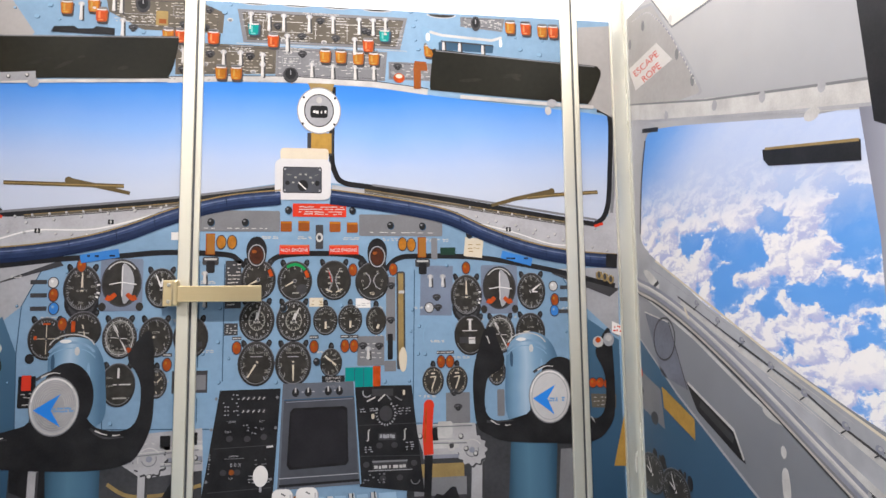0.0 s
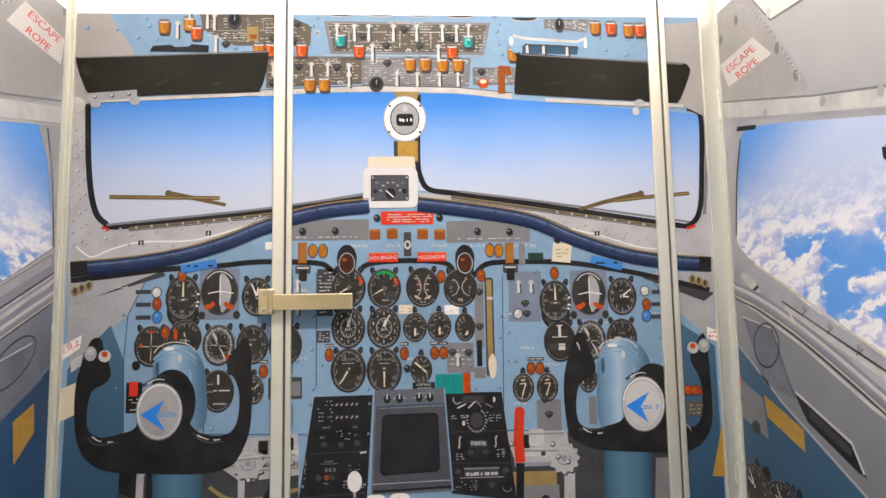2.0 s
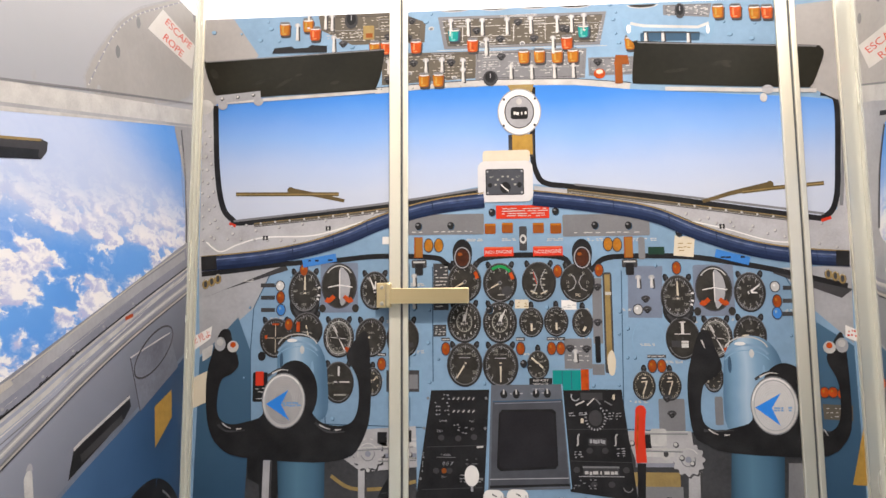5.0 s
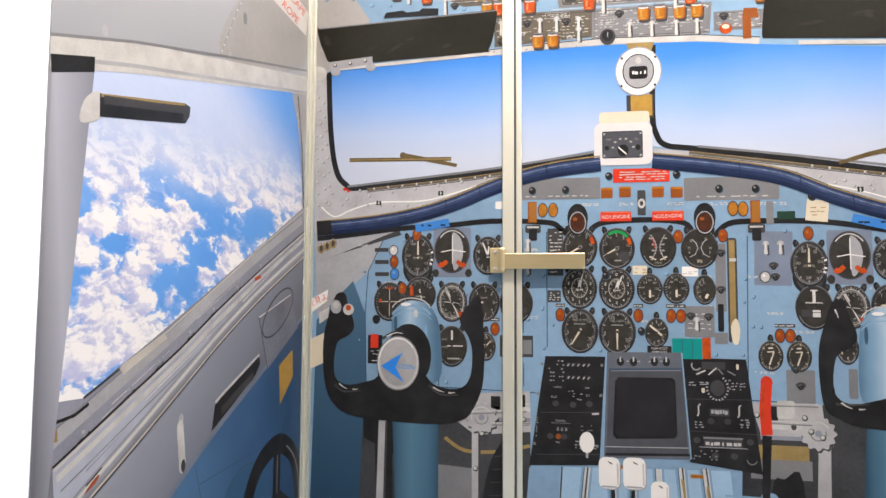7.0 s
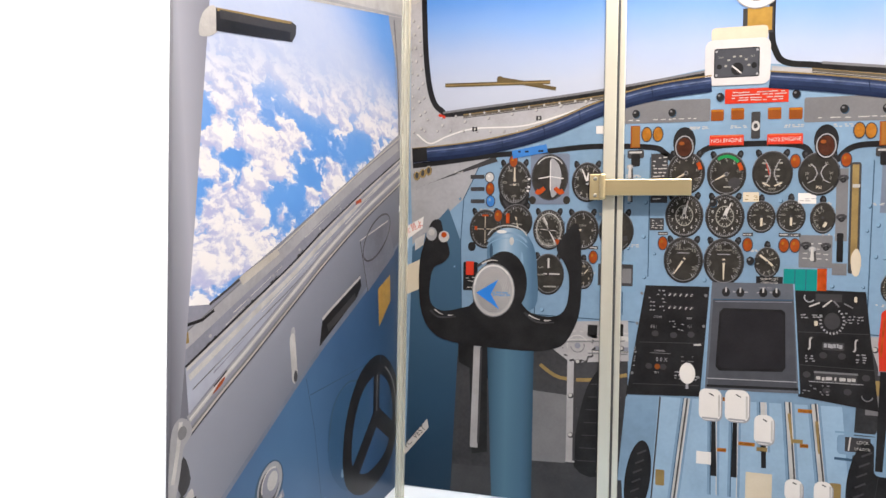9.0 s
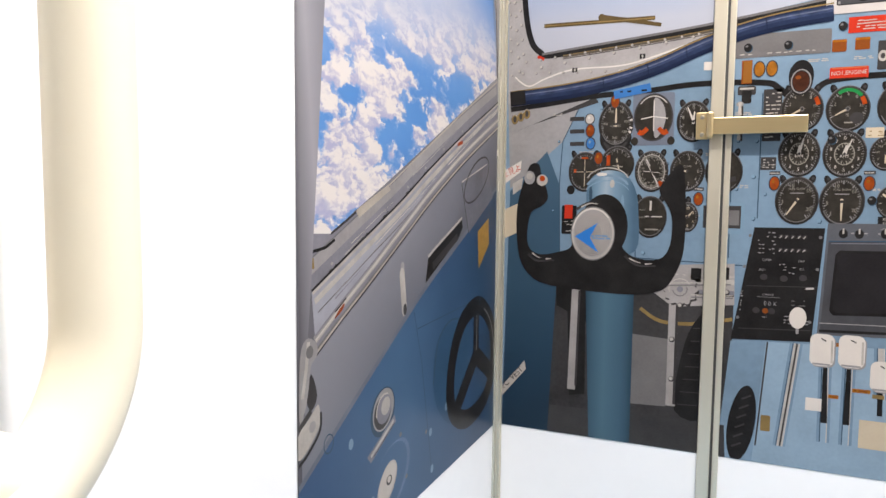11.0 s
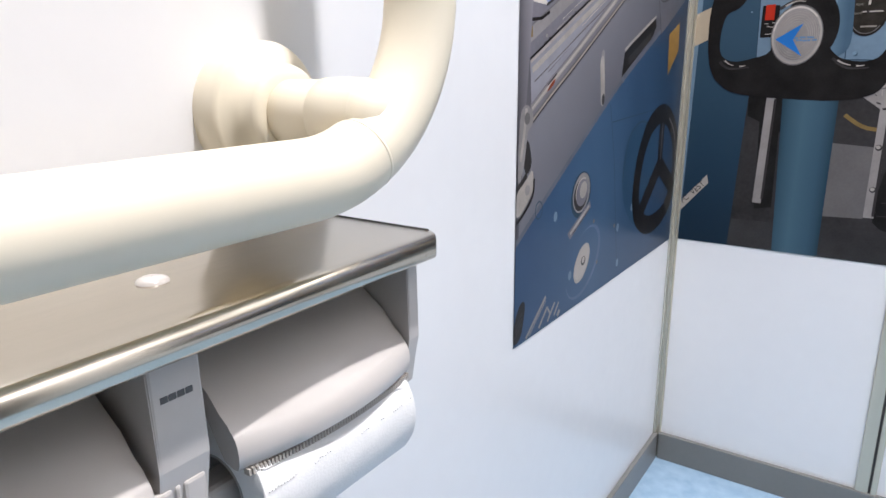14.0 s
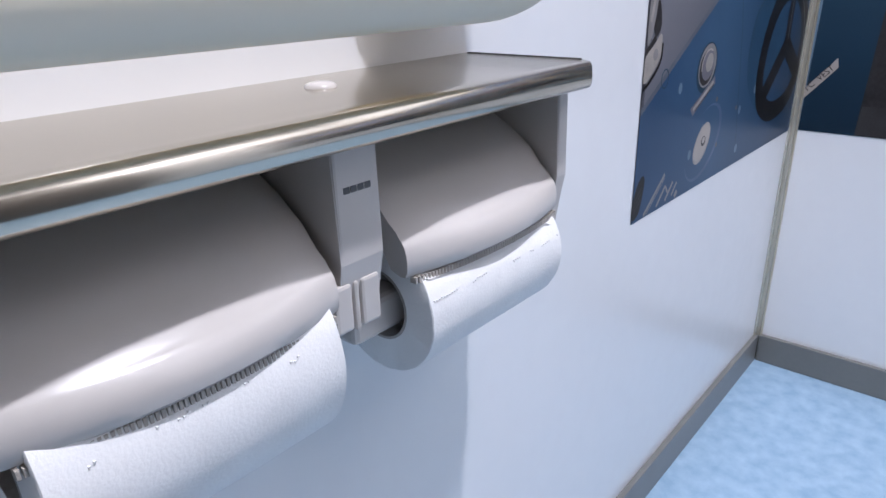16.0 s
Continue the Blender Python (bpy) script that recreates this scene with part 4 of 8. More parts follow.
def toggle(c, h=32):
    """A short tapered metal lever in a small nut, with its shadow."""
    h *= PX
    top, low = (c[0], c[1] + h * 0.44), (c[0], c[1] - h * 0.46)
    return printed("north", "toggle_switch", (stroke([(top[0] + 2.6 * PX, top[1] - 2 * PX), (low[0] + 3.4 * PX, low[1] - 3 * PX)], 4.2 * PX), I_SHADE, 19), (oval(top, 5.4 * PX, 4.2 * PX, 12), I_GREY, 20), (oval((top[0], top[1] + PX), 3.2 * PX, 2.4 * PX, 10), I_PALE, 21), (stroke([top, low], 3.4 * PX, 5.4 * PX), I_PALE, 22), (stroke([(top[0] - 0.6 * PX, top[1]), (low[0] - 1.0 * PX, low[1])], 1.8 * PX, 2.8 * PX), I_LABEL, 23), (oval(low, 3.0 * PX, 2.0 * PX, 10), I_PALE, 24))


def knob(c, r=6, colour=None):
    """A faceted dark knob on a round base, or a painted stud."""
    if colour is I_SHADE:
        return printed("north", "round_knob", (oval((c[0] + PX, c[1] - PX), r * PX, r * 1.15 * PX, 16), I_SEAM, 19), (oval(c, r * 0.95 * PX, r * 1.1 * PX, 16), I_BLACK, 20), (oval((c[0] - r * 0.25 * PX, c[1] + r * 0.35 * PX), r * 0.35 * PX, r * 0.3 * PX, 10), I_MID, 21))
    if colour is None:
        six = oval((c[0], c[1] - 0.2 * r * PX), r * 0.82 * PX, r * 0.80 * PX, 6, 0.3)
        return printed("north", "round_knob", (oval((c[0], c[1] + 0.4 * r * PX), r * 1.35 * PX, r * 0.9 * PX, 16), I_SHADE, 19), (six, I_BLACK, 20), (stroke([six[1], six[2]], 1.1 * PX), I_MID, 21), (oval((c[0], c[1] - 0.2 * r * PX), r * 0.36 * PX, r * 0.34 * PX, 10), I_SHADE, 21))
    return printed("north", "panel_stud", (oval((c[0] + PX, c[1] - PX), r * PX, r * 0.8 * PX, 14), I_SEAM, 19), (oval(c, r * 0.95 * PX, r * 0.75 * PX, 14), colour, 20))


# sheets
for sheet, colour in (("north", I_BLUE), ("west", I_WALLSIDE), ("east", I_EASTWALL)):
    a, b = REACH[sheet]
    printed(sheet, "backing_sheet", ([(a, BOT), (b, BOT), (b, TOP), (a, TOP)], colour, 0))

# overhead panel
for outline, colour, inner, shade in (([(-0.339, 1.382), (-0.206, 1.382), (-0.161, 1.363), (-0.163, 1.329), (-0.283, 1.329), (-0.334, 1.356)], I_OLIVE, [(-0.325, 1.377), (-0.21, 1.377), (-0.17, 1.359), (-0.172, 1.334), (-0.281, 1.335), (-0.323, 1.358)], I_OLIVE), ([(-0.141, 1.371), (0.13, 1.37), (0.118, 1.315), (-0.131, 1.316)], I_MID, [(-0.133, 1.366), (0.124, 1.365), (0.111, 1.32), (-0.125, 1.321)], I_OLIVE), ([(-0.233, 1.312), (-0.08, 1.311), (-0.081, 1.266), (-0.233, 1.259)], I_OLIVE, [(-0.23, 1.308), (-0.084, 1.307), (-0.084, 1.268), (-0.229, 1.263)], I_OLIVE), ([(-0.08, 1.311), (0.097, 1.31), (0.093, 1.261), (-0.081, 1.262)], I_MID, [(-0.077, 1.307), (0.093, 1.306), (0.089, 1.264), (-0.077, 1.266)], I_MID), ([(0.099, 1.294), (0.17, 1.294), (0.169, 1.264), (0.099, 1.264)], I_MID, [(0.103, 1.291), (0.166, 1.291), (0.165, 1.267), (0.102, 1.267)], I_MID), ([(0.219, 1.377), (0.295, 1.377), (0.29, 1.354), (0.219, 1.36)], I_MID, [(0.224, 1.375), (0.289, 1.375), (0.284, 1.358), (0.223, 1.363)], I_MID)):
    lo, hi = (min(p[0] for p in inner), min(p[1] for p in inner)), (max(p[0] for p in inner), max(p[1] for p in inner))
    printed("north", "overhead_panel", (outline, colour, 6), (inner, shade, 7), (stroke(inner + inner[:1], 0.8 * PX), I_SHADE, 8), (marks(lo, hi, 9, max(5, int((hi[0] - lo[0]) / (8 * PX))), 6 * PX, 1.2 * PX, 0.42), I_STRIPE if colour is I_OLIVE else I_PALE, 9), label="grey overhead switch panel")
printed("north", "panel_lip", (stroke([(-0.244, 1.25), (-0.152, 1.256), (-0.061, 1.258), (0.076, 1.255), (0.163, 1.245)], 11 * PX), I_PALE, 8), (stroke([(-0.244, 1.255), (-0.152, 1.26), (-0.061, 1.263), (0.077, 1.26), (0.164, 1.251)], 1.5 * PX), I_SHADE, 9))
printed("north", "grab_handle", ([(0.182, 1.339), (0.276, 1.334), (0.273, 1.316), (0.182, 1.318)], I_SEAM, 9), (soft([(0.153, 1.356), (0.17, 1.352), (0.188, 1.346), (0.272, 1.342), (0.288, 1.35), (0.299, 1.35), (0.292, 1.321), (0.28, 1.315), (0.274, 1.329), (0.188, 1.333), (0.178, 1.321), (0.165, 1.321)], 3), I_BLUE2, 25), (stroke([(0.167, 1.348), (0.188, 1.343), (0.272, 1.338), (0.289, 1.344)], 5 * PX), I_PALE, 26), (stroke([(0.186, 1.333), (0.274, 1.329)], 2.5 * PX), I_SHADE, 27), (oval((0.164, 1.339), 4 * PX, 8 * PX, 12), I_WHITE, 27), (oval((0.287, 1.334), 3 * PX, 8 * PX, 12), I_WHITE, 27), label="pale blue grab handle")
for c in [(-0.424, 1.374), (-0.405, 1.34), (-0.469, 1.355), (-0.27, 1.319), (-0.152, 1.377), (0.144, 1.368), (0.143, 1.333), (0.312, 1.346), (0.359, 1.342), (0.402, 1.351), (0.395, 1.317), (0.329, 1.308), (-0.06, 1.314), (0.013, 1.313), (0.078, 1.313), (-0.206, 1.318)]:
    printed("north", "rivet", (oval((c[0] + 0.8 * PX, c[1] - 0.8 * PX), 2.6 * PX, 2.4 * PX, 8), I_SEAM, 10), (oval(c, 2.2 * PX, 2.0 * PX, 8), I_BLUE2, 11))
for a, b in (((-0.128, 1.355), (-0.096, 1.367)), ((0, 1.355), (0.033, 1.366)), ((0.095, 1.331), (0.118, 1.352)), ((-0.06, 1.319), (-0.028, 1.33)), ((-0.229, 1.3), (-0.188, 1.31)), ((-0.152, 1.3), (-0.115, 1.309)), ((-0.07, 1.284), (-0.042, 1.296)), ((0.031, 1.28), (0.068, 1.291)), ((-0.028, 1.282), (0.008, 1.292)), ((-0.315, 1.337), (-0.261, 1.354)), ((-0.238, 1.354), (-0.188, 1.371))):
    box_line = [a, (b[0], a[1]), b, (a[0], b[1])]
    printed("north", "legend_frame", (stroke(box_line + box_line[:1], 0.8 * PX), I_GREY, 10), (marks((a[0] + 2 * PX, a[1] + 2 * PX), (b[0] - 2 * PX, b[1] - 2 * PX), 2, max(3, int((b[0] - a[0]) / (7 * PX))), 5 * PX, 1.4 * PX, 0.8), I_PALE, 10))
for c in [(-0.069, 1.323), (-0.005, 1.322), (-0.115, 1.268), (-0.06, 1.303), (0.087, 1.303), (-0.188, 1.278), (-0.202, 1.377), (-0.152, 1.352)]:
    printed("north", "panel_stud", (oval(c, 5 * PX, 3.6 * PX, 12), I_PALE, 11), (oval((c[0], c[1] - PX), 3.4 * PX, 2.4 * PX, 10), I_MID, 12))
for outline in ([(-0.483, 1.383), (-0.546, 1.383), (-0.546, 1.225), (-0.505, 1.236), (-0.45, 1.30), (-0.439, 1.317)], [(0.48, 1.374), (0.424, 1.369), (0.408, 1.301), (0.425, 1.240), (0.48, 1.212)]):
    printed("north", "roof_corner", (outline, I_PATCH, 5))
for line in ([(-0.106, 1.353), (-0.041, 1.353)], [(-0.005, 1.353), (0.097, 1.353)], [(-0.101, 1.329), (-0.101, 1.353)], [(-0.019, 1.326), (-0.018, 1.353)], [(0.032, 1.326), (0.032, 1.353)], [(-0.092, 1.336), (-0.023, 1.336)], [(-0.142, 1.314), (0.129, 1.313)]):
    printed("north", "flow_line", (stroke(line, PX), I_PALE, 10))
for c, b in (((-0.114, 1.383), 5), ((-0.049, 1.383), 5), ((0.015, 1.383), 5), ((0.081, 1.382), 5), ((0.187, 1.379), 7)):
    printed("north", "gauge", (oval(c, 27 * PX, b * PX, 20, 0, 180, 360), I_PALE, 9), (oval(c, 24 * PX, (b - 1.5) * PX, 20, 0, 180, 360), I_DIAL, 10))
for c in [(-0.395, 1.361), (-0.356, 1.366), (-0.245, 1.323), (-0.164, 1.266), (-0.141, 1.266), (-0.003, 1.3), (0.022, 1.3), (0.05, 1.299), (0.075, 1.299), (0.166, 1.317), (0.304, 1.364), (0.36, 1.36)]:
    cap(c, I_AMBER)
for c in [(-0.344, 1.351), (-0.226, 1.323), (-0.177, 1.323), (-0.085, 1.322), (0.066, 1.321), (0.331, 1.363), (0.379, 1.36)]:
    cap(c, I_ORANGE)
for c in [(-0.115, 1.34), (0.093, 1.339)]:
    cap(c, I_TEAL, 20, 26)
for c in [(-0.316, 1.368), (-0.327, 1.371), (-0.355, 1.373), (-0.313, 1.331), (-0.374, 1.354), (-0.12, 1.352), (-0.092, 1.351), (-0.069, 1.351), (-0.029, 1.351), (0.009, 1.351), (0.051, 1.351), (0.074, 1.351), (0.094, 1.353), (-0.063, 1.318), (0.044, 1.317)]:
    toggle(c, 30)
for c in [(-0.222, 1.289), (-0.161, 1.289), (-0.135, 1.289), (-0.101, 1.287), (-0.101, 1.271), (-0.024, 1.274), (0.009, 1.273), (0.045, 1.273), (0.075, 1.273), (0.19, 1.328), (0.217, 1.328), (0.256, 1.325)]:
    toggle(c, 24)
for c in [(-0.297, 1.33), (-0.222, 1.266), (-0.181, 1.293), (-0.12, 1.292), (-0.039, 1.299), (-0.04, 1.329), (0.014, 1.328), (0.114, 1.285), (-0.078, 1.344), (-0.011, 1.356), (0.06, 1.343), (-0.184, 1.365), (-0.222, 1.339), (-0.19, 1.336), (0.067, 1.341)]:
    knob(c)
for c in [(-0.419, 1.362), (-0.437, 1.343), (-0.516, 1.359), (0.353, 1.317), (0.32, 1.325), (0.139, 1.357), (0.147, 1.318), (-0.283, 1.326), (-0.161, 1.364), (0.135, 1.382)]:
    knob(c, 4.5, I_BLUE2)
printed("north", "guarded_switch", (rect((-0.255, 1.349), 20 * PX, 26 * PX, 2 * PX), I_TAN, 20), (rect((-0.254, 1.344), 12 * PX, 8 * PX), I_BROWN, 21))
printed("north", "guarded_switch", (rect((0.146, 1.266), 13 * PX, 36 * PX, 2 * PX), I_BROWN, 20), ([(0.142, 1.297), (0.161, 1.296), (0.163, 1.281), (0.139, 1.281)], I_BROWN, 21))
printed("north", "push_button", (oval((0.116, 1.267), 10 * PX, 9 * PX), I_ORANGE, 20), (oval((0.116, 1.27), 6 * PX, 4 * PX), I_CREAM, 21))
for c, a, b in (((-0.284, 1.371), 12, 16), ((-0.057, 1.265), 13, 14), ((0.245, 1.366), 9, 14)):
    printed("north", "rotary_knob", (oval(c, a * PX, b * PX), I_SHADE, 20), (oval((c[0], c[1] + 2 * PX), a * 0.7 * PX, b * 0.7 * PX), I_BLACK, 21), (stroke([c, (c[0], c[1] + b * 0.6 * PX)], 1.4 * PX), I_GREY, 22))

for word, c, size in (("FUEL CONTROL SYSTEM", (-0.010, 1.3685), 5.2), ("STARTER AND", (-0.051, 1.3085), 4.6), ("IGNITION", (-0.049, 1.3035), 4.6), ("LIGHT", (-0.120, 1.302), 4.2)):
    printed("north", "panel_title", (letters(word, c, size * PX, 1.0), I_LABEL, 12))

# windscreen
printed("north", "sky", (soft([(-0.507, 1.239), (-0.376, 1.241), (-0.242, 1.247), (-0.061, 1.252), (0.076, 1.249), (0.177, 1.239), (0.325, 1.227), (0.456, 1.216), (0.475, 1.201), (0.471, 1.122), (0.464, 1.052), (0.444, 1.03), (0.298, 1.052), (0.162, 1.072), (0.018, 1.09), (-0.044, 1.093), (-0.152, 1.076), (-0.301, 1.053), (-0.448, 1.038), (-0.477, 1.042), (-0.492, 1.067), (-0.503, 1.141)], 4), I_SKY, 2), label="printed sky fading from deep blue to white")
printed("north", "window_frame",
    ([(-0.54, 1.233), (-0.509, 1.237), (-0.502, 1.132), (-0.492, 1.056), (-0.467, 1.037), (-0.24, 1.057), (-0.071, 1.08), (-0.071, 1.062), (-0.222, 1.034), (-0.327, 1.005), (-0.529, 0.964)], I_FRAME, 3),
    ([(0.501, 1.211), (0.477, 1.211), (0.465, 1.043), (0.444, 1.028), (0.207, 1.062), (0.009, 1.088), (0.009, 1.072), (0.17, 1.044), (0.259, 1.01), (0.384, 0.976), (0.483, 0.957)], I_FRAME, 3),
    (stroke(soft([(-0.509, 1.233), (-0.504, 1.132), (-0.494, 1.069), (-0.477, 1.044), (-0.445, 1.038), (-0.24, 1.059), (-0.071, 1.082)], 5, False), 10 * PX), I_BLACK, 5), (stroke(soft([(-0.474, 1.04), (-0.445, 1.043), (-0.24, 1.063), (-0.071, 1.086)], 5, False), 4 * PX), I_MID, 6),
    (stroke(soft([(0.452, 1.2245), (0.466, 1.221), (0.475, 1.205), (0.471, 1.122), (0.464, 1.057), (0.446, 1.032), (0.411, 1.033), (0.207, 1.065), (0.072, 1.085), (0.027, 1.092), (0.013, 1.11), (0.008, 1.141), (0.01, 1.248)], 5, False), 9.5 * PX), I_BLACK, 5), (stroke(soft([(0.445, 1.036), (0.208, 1.071), (0.072, 1.089)], 5, False), 4 * PX), I_MID, 6),
    (stroke(soft([(0.484, 1.208), (0.479, 1.122), (0.471, 1.048)], 4, False), 6 * PX), I_MID, 6), (stroke([(-0.481, 1.037), (-0.47, 1.032)], 5 * PX), I_RED, 7), (stroke([(0.44, 1.025), (0.455, 1.03)], 5 * PX), I_RED, 7),
    (stroke(soft([(-0.518, 1.007), (-0.495, 0.991), (-0.466, 1.002), (-0.423, 1.013), (-0.353, 1.014), (-0.31, 1.022), (-0.24, 1.043)], 5, False), 2.5 * PX), I_WHITE, 7), (stroke(soft([(0.233, 1.031), (0.296, 1.016), (0.367, 0.995), (0.422, 0.994)], 5, False), 2 * PX), I_WHITE, 7))
for a, b, k in (((-0.527, 1.192), (-0.511, 1.016), 9), ((-0.518, 1.182), (-0.505, 1.043), 7), ((-0.475, 1.02), (-0.134, 1.063), 10), ((0.49, 1.197), (0.48, 1.011), 9), ((0.207, 1.047), (0.404, 1.005), 7)):
    for c in row(a, b, k):
        printed("north", "rivet", (oval((c[0] + PX, c[1] - PX), 2.6 * PX, 2.8 * PX, 8), I_MID, 8), (oval(c, 2.3 * PX, 2.5 * PX, 8), I_PALE, 9))
for a, b, k in (((-0.532, 1.185), (-0.524, 1.01), 10), ((-0.50, 1.03), (-0.24, 1.052), 12), ((-0.505, 1.012), (-0.33, 1.006), 9), ((0.497, 1.19), (0.488, 1.0), 10), ((0.23, 1.055), (0.44, 1.022), 10), ((0.26, 1.03), (0.46, 0.985), 9), ((-0.235, 1.2535), (0.15, 1.2535), 16)):
    for c in row(a, b, k):
        printed("north", "rivet", (oval((c[0] + 0.7 * PX, c[1] - 0.8 * PX), 2.3 * PX, 2.4 * PX, 8), I_MID, 8), (oval(c, 1.9 * PX, 2.0 * PX, 8), I_PALE, 9))
for line in ([(-0.44, 1.034), (-0.24, 1.053), (-0.075, 1.076)], [(0.42, 1.026), (0.207, 1.058), (0.06, 1.080)]):
    s = soft(line, 6, False)
    printed("north", "frame_gasket", (stroke(s, 5 * PX), I_OLIVE, 7), (stroke([(u, v - 4 * PX) for u, v in s], 1.4 * PX), I_SHADE, 8), (stroke([(u, v + 2 * PX) for u, v in s], 1.2 * PX), I_TAN, 8))
for c in [(-0.423, 1.012), (-0.321, 1.026), (0.291, 1.019), (0.399, 0.998)]:
    printed("north", "cable_clip", (rect(c, 4 * PX, 8 * PX, 1 * PX), I_BLACK, 9), (rect((c[0] + 5 * PX, c[1]), 4 * PX, 8 * PX, 1 * PX), I_BLACK, 9), (rect((c[0] + 2.5 * PX, c[1]), 3 * PX, 3 * PX), I_PALE, 10))
I_GLARE = ink("visor_sheen", (0.042, 0.040, 0.033), 0.5, 60)
def smears(places):
    return [(oval(c, w, h, 14, t), I_GLARE, 28) for c, w, h, t in places]


VISOR_GLARE = [smears((((0.305, 1.278), 0.016, 0.004, 0.1), ((0.312, 1.274), 0.008, 0.003, -0.3), ((0.404, 1.279), 0.006, 0.004, 0.6), ((0.235, 1.268), 0.02, 0.003, 0.1))), smears((((-0.43, 1.272), 0.020, 0.003, 0.3), ((-0.395, 1.268), 0.016, 0.003, 0.5), ((-0.37, 1.281), 0.006, 0.002, 0.2), ((-0.31, 1.266), 0.008, 0.003, 0.2), ((-0.513, 1.287), 0.006, 0.010, 0.6)))]
printed("north", "sun_visor", (soft([(-0.53, 1.306), (-0.52, 1.309), (-0.38, 1.3145), (-0.245, 1.320), (-0.231, 1.319), (-0.229, 1.311), (-0.235, 1.275), (-0.243, 1.255), (-0.252, 1.251), (-0.40, 1.247), (-0.496, 1.244), (-0.519, 1.27)], 4), I_VISOR, 26), (stroke([(-0.528, 1.308), (-0.229, 1.319)], 2 * PX), I_MID, 27), (stroke([(-0.242, 1.249), (-0.505, 1.237)], 6 * PX), I_PALE, 27), ([(-0.416, 1.319), (-0.412, 1.328), (-0.383, 1.33), (-0.378, 1.326), (-0.356, 1.327), (-0.351, 1.331), (-0.324, 1.329), (-0.324, 1.318)], I_BLACK, 26), (stroke([(-0.509, 1.243), (-0.434, 1.249)], 15 * PX), I_GREY, 28), (oval((-0.497, 1.233), 9 * PX, 8 * PX), I_GREY, 29), (oval((-0.437, 1.238), 9 * PX, 8 * PX), I_GREY, 29), (oval((-0.528, 1.231), 17 * PX, 14 * PX), I_PALE, 28), *[(oval((u, v), 3.4 * PX, 3.6 * PX, 12), I_SHADE, 29) for u, v in ((-0.498, 1.244), (-0.472, 1.246), (-0.446, 1.249))], *[(oval((u - 0.6 * PX, v + PX), 2.2 * PX, 2.2 * PX, 10), I_LABEL, 30) for u, v in ((-0.498, 1.244), (-0.472, 1.246), (-0.446, 1.249))], *VISOR_GLARE.pop(), label="dark folded sun visor on a metal bracket")
printed("north", "sun_visor", (soft([(0.178, 1.318), (0.30, 1.310), (0.44, 1.3025), (0.457, 1.298), (0.461, 1.288), (0.454, 1.268), (0.444, 1.245), (0.437, 1.236), (0.425, 1.2345), (0.30, 1.241), (0.175, 1.2485), (0.168, 1.250), (0.167, 1.262), (0.172, 1.310)], 4), I_VISOR, 26), (stroke([(0.177, 1.316), (0.45, 1.3)], 2 * PX), I_MID, 27), (stroke([(0.217, 1.239), (0.344, 1.233), (0.446, 1.229)], 7 * PX), I_PALE, 27), (oval((0.373, 1.233), 10 * PX, 8 * PX), I_GREY, 28), (oval((0.366, 1.22), 6 * PX, 8 * PX), I_PALE, 28), *VISOR_GLARE.pop(), label="dark folded sun visor on a metal bracket")
for line, arm in (([(-0.471, 1.084), (-0.302, 1.081)], [(-0.381, 1.089), (-0.341, 1.081), (-0.293, 1.07)]), ([(0.448, 1.083), (0.372, 1.077), (0.326, 1.072)], [(0.368, 1.083), (0.308, 1.07), (0.266, 1.058)])):
    printed("north", "wiper", (stroke(line, 7 * PX), I_GOLD, 9), (stroke(arm, 9 * PX, 6 * PX), I_GOLD, 10), (stroke(line, 2 * PX), I_TAN, 11), (oval(arm[0], 6 * PX, 6 * PX, 12), I_GOLD, 11), label="brown windscreen wiper")

# compass and centre post
printed("north", "magnetic_compass", ([(-0.03, 1.253), (0.012, 1.253), (0.008, 1.239), (-0.024, 1.239)], I_TAN, 9), (oval((-0.012, 1.208), 38 * PX, 42 * PX, 40), I_WHITE, 26), (hoop((-0.012, 1.208), 38 * PX, 42 * PX, 2 * PX), I_GREY, 27), (oval((-0.012, 1.208), 26 * PX, 30 * PX, 30), I_GREY, 27), (hoop((-0.012, 1.208), 26 * PX, 30 * PX, 2 * PX), I_SHADE, 28), (rect((-0.012, 1.206), 30 * PX, 22 * PX, 5 * PX), I_BLACK, 28), (marks((-0.023, 1.202), (-0, 1.209), 1, 4, 4 * PX, 5 * PX, 1), I_WHITE, 29), (oval((-0.012, 1.225), 5 * PX, 6 * PX), I_PALE, 28), *[(oval(c, 2.2 * PX, 2.4 * PX, 10), I_SHADE, 28) for c in [(-0.037, 1.186), (0.012, 1.186), (-0.036, 1.229), (0.013, 1.229)]], label="round white magnetic compass on the centre post")
printed("north", "centre_post", (rect((-0.01, 1.153), 44 * PX, 40 * PX), I_SHADE, 10), (rect((-0.008, 1.155), 35 * PX, 36 * PX), I_YELLOW, 11), label="yellow mesh pad on the window post")
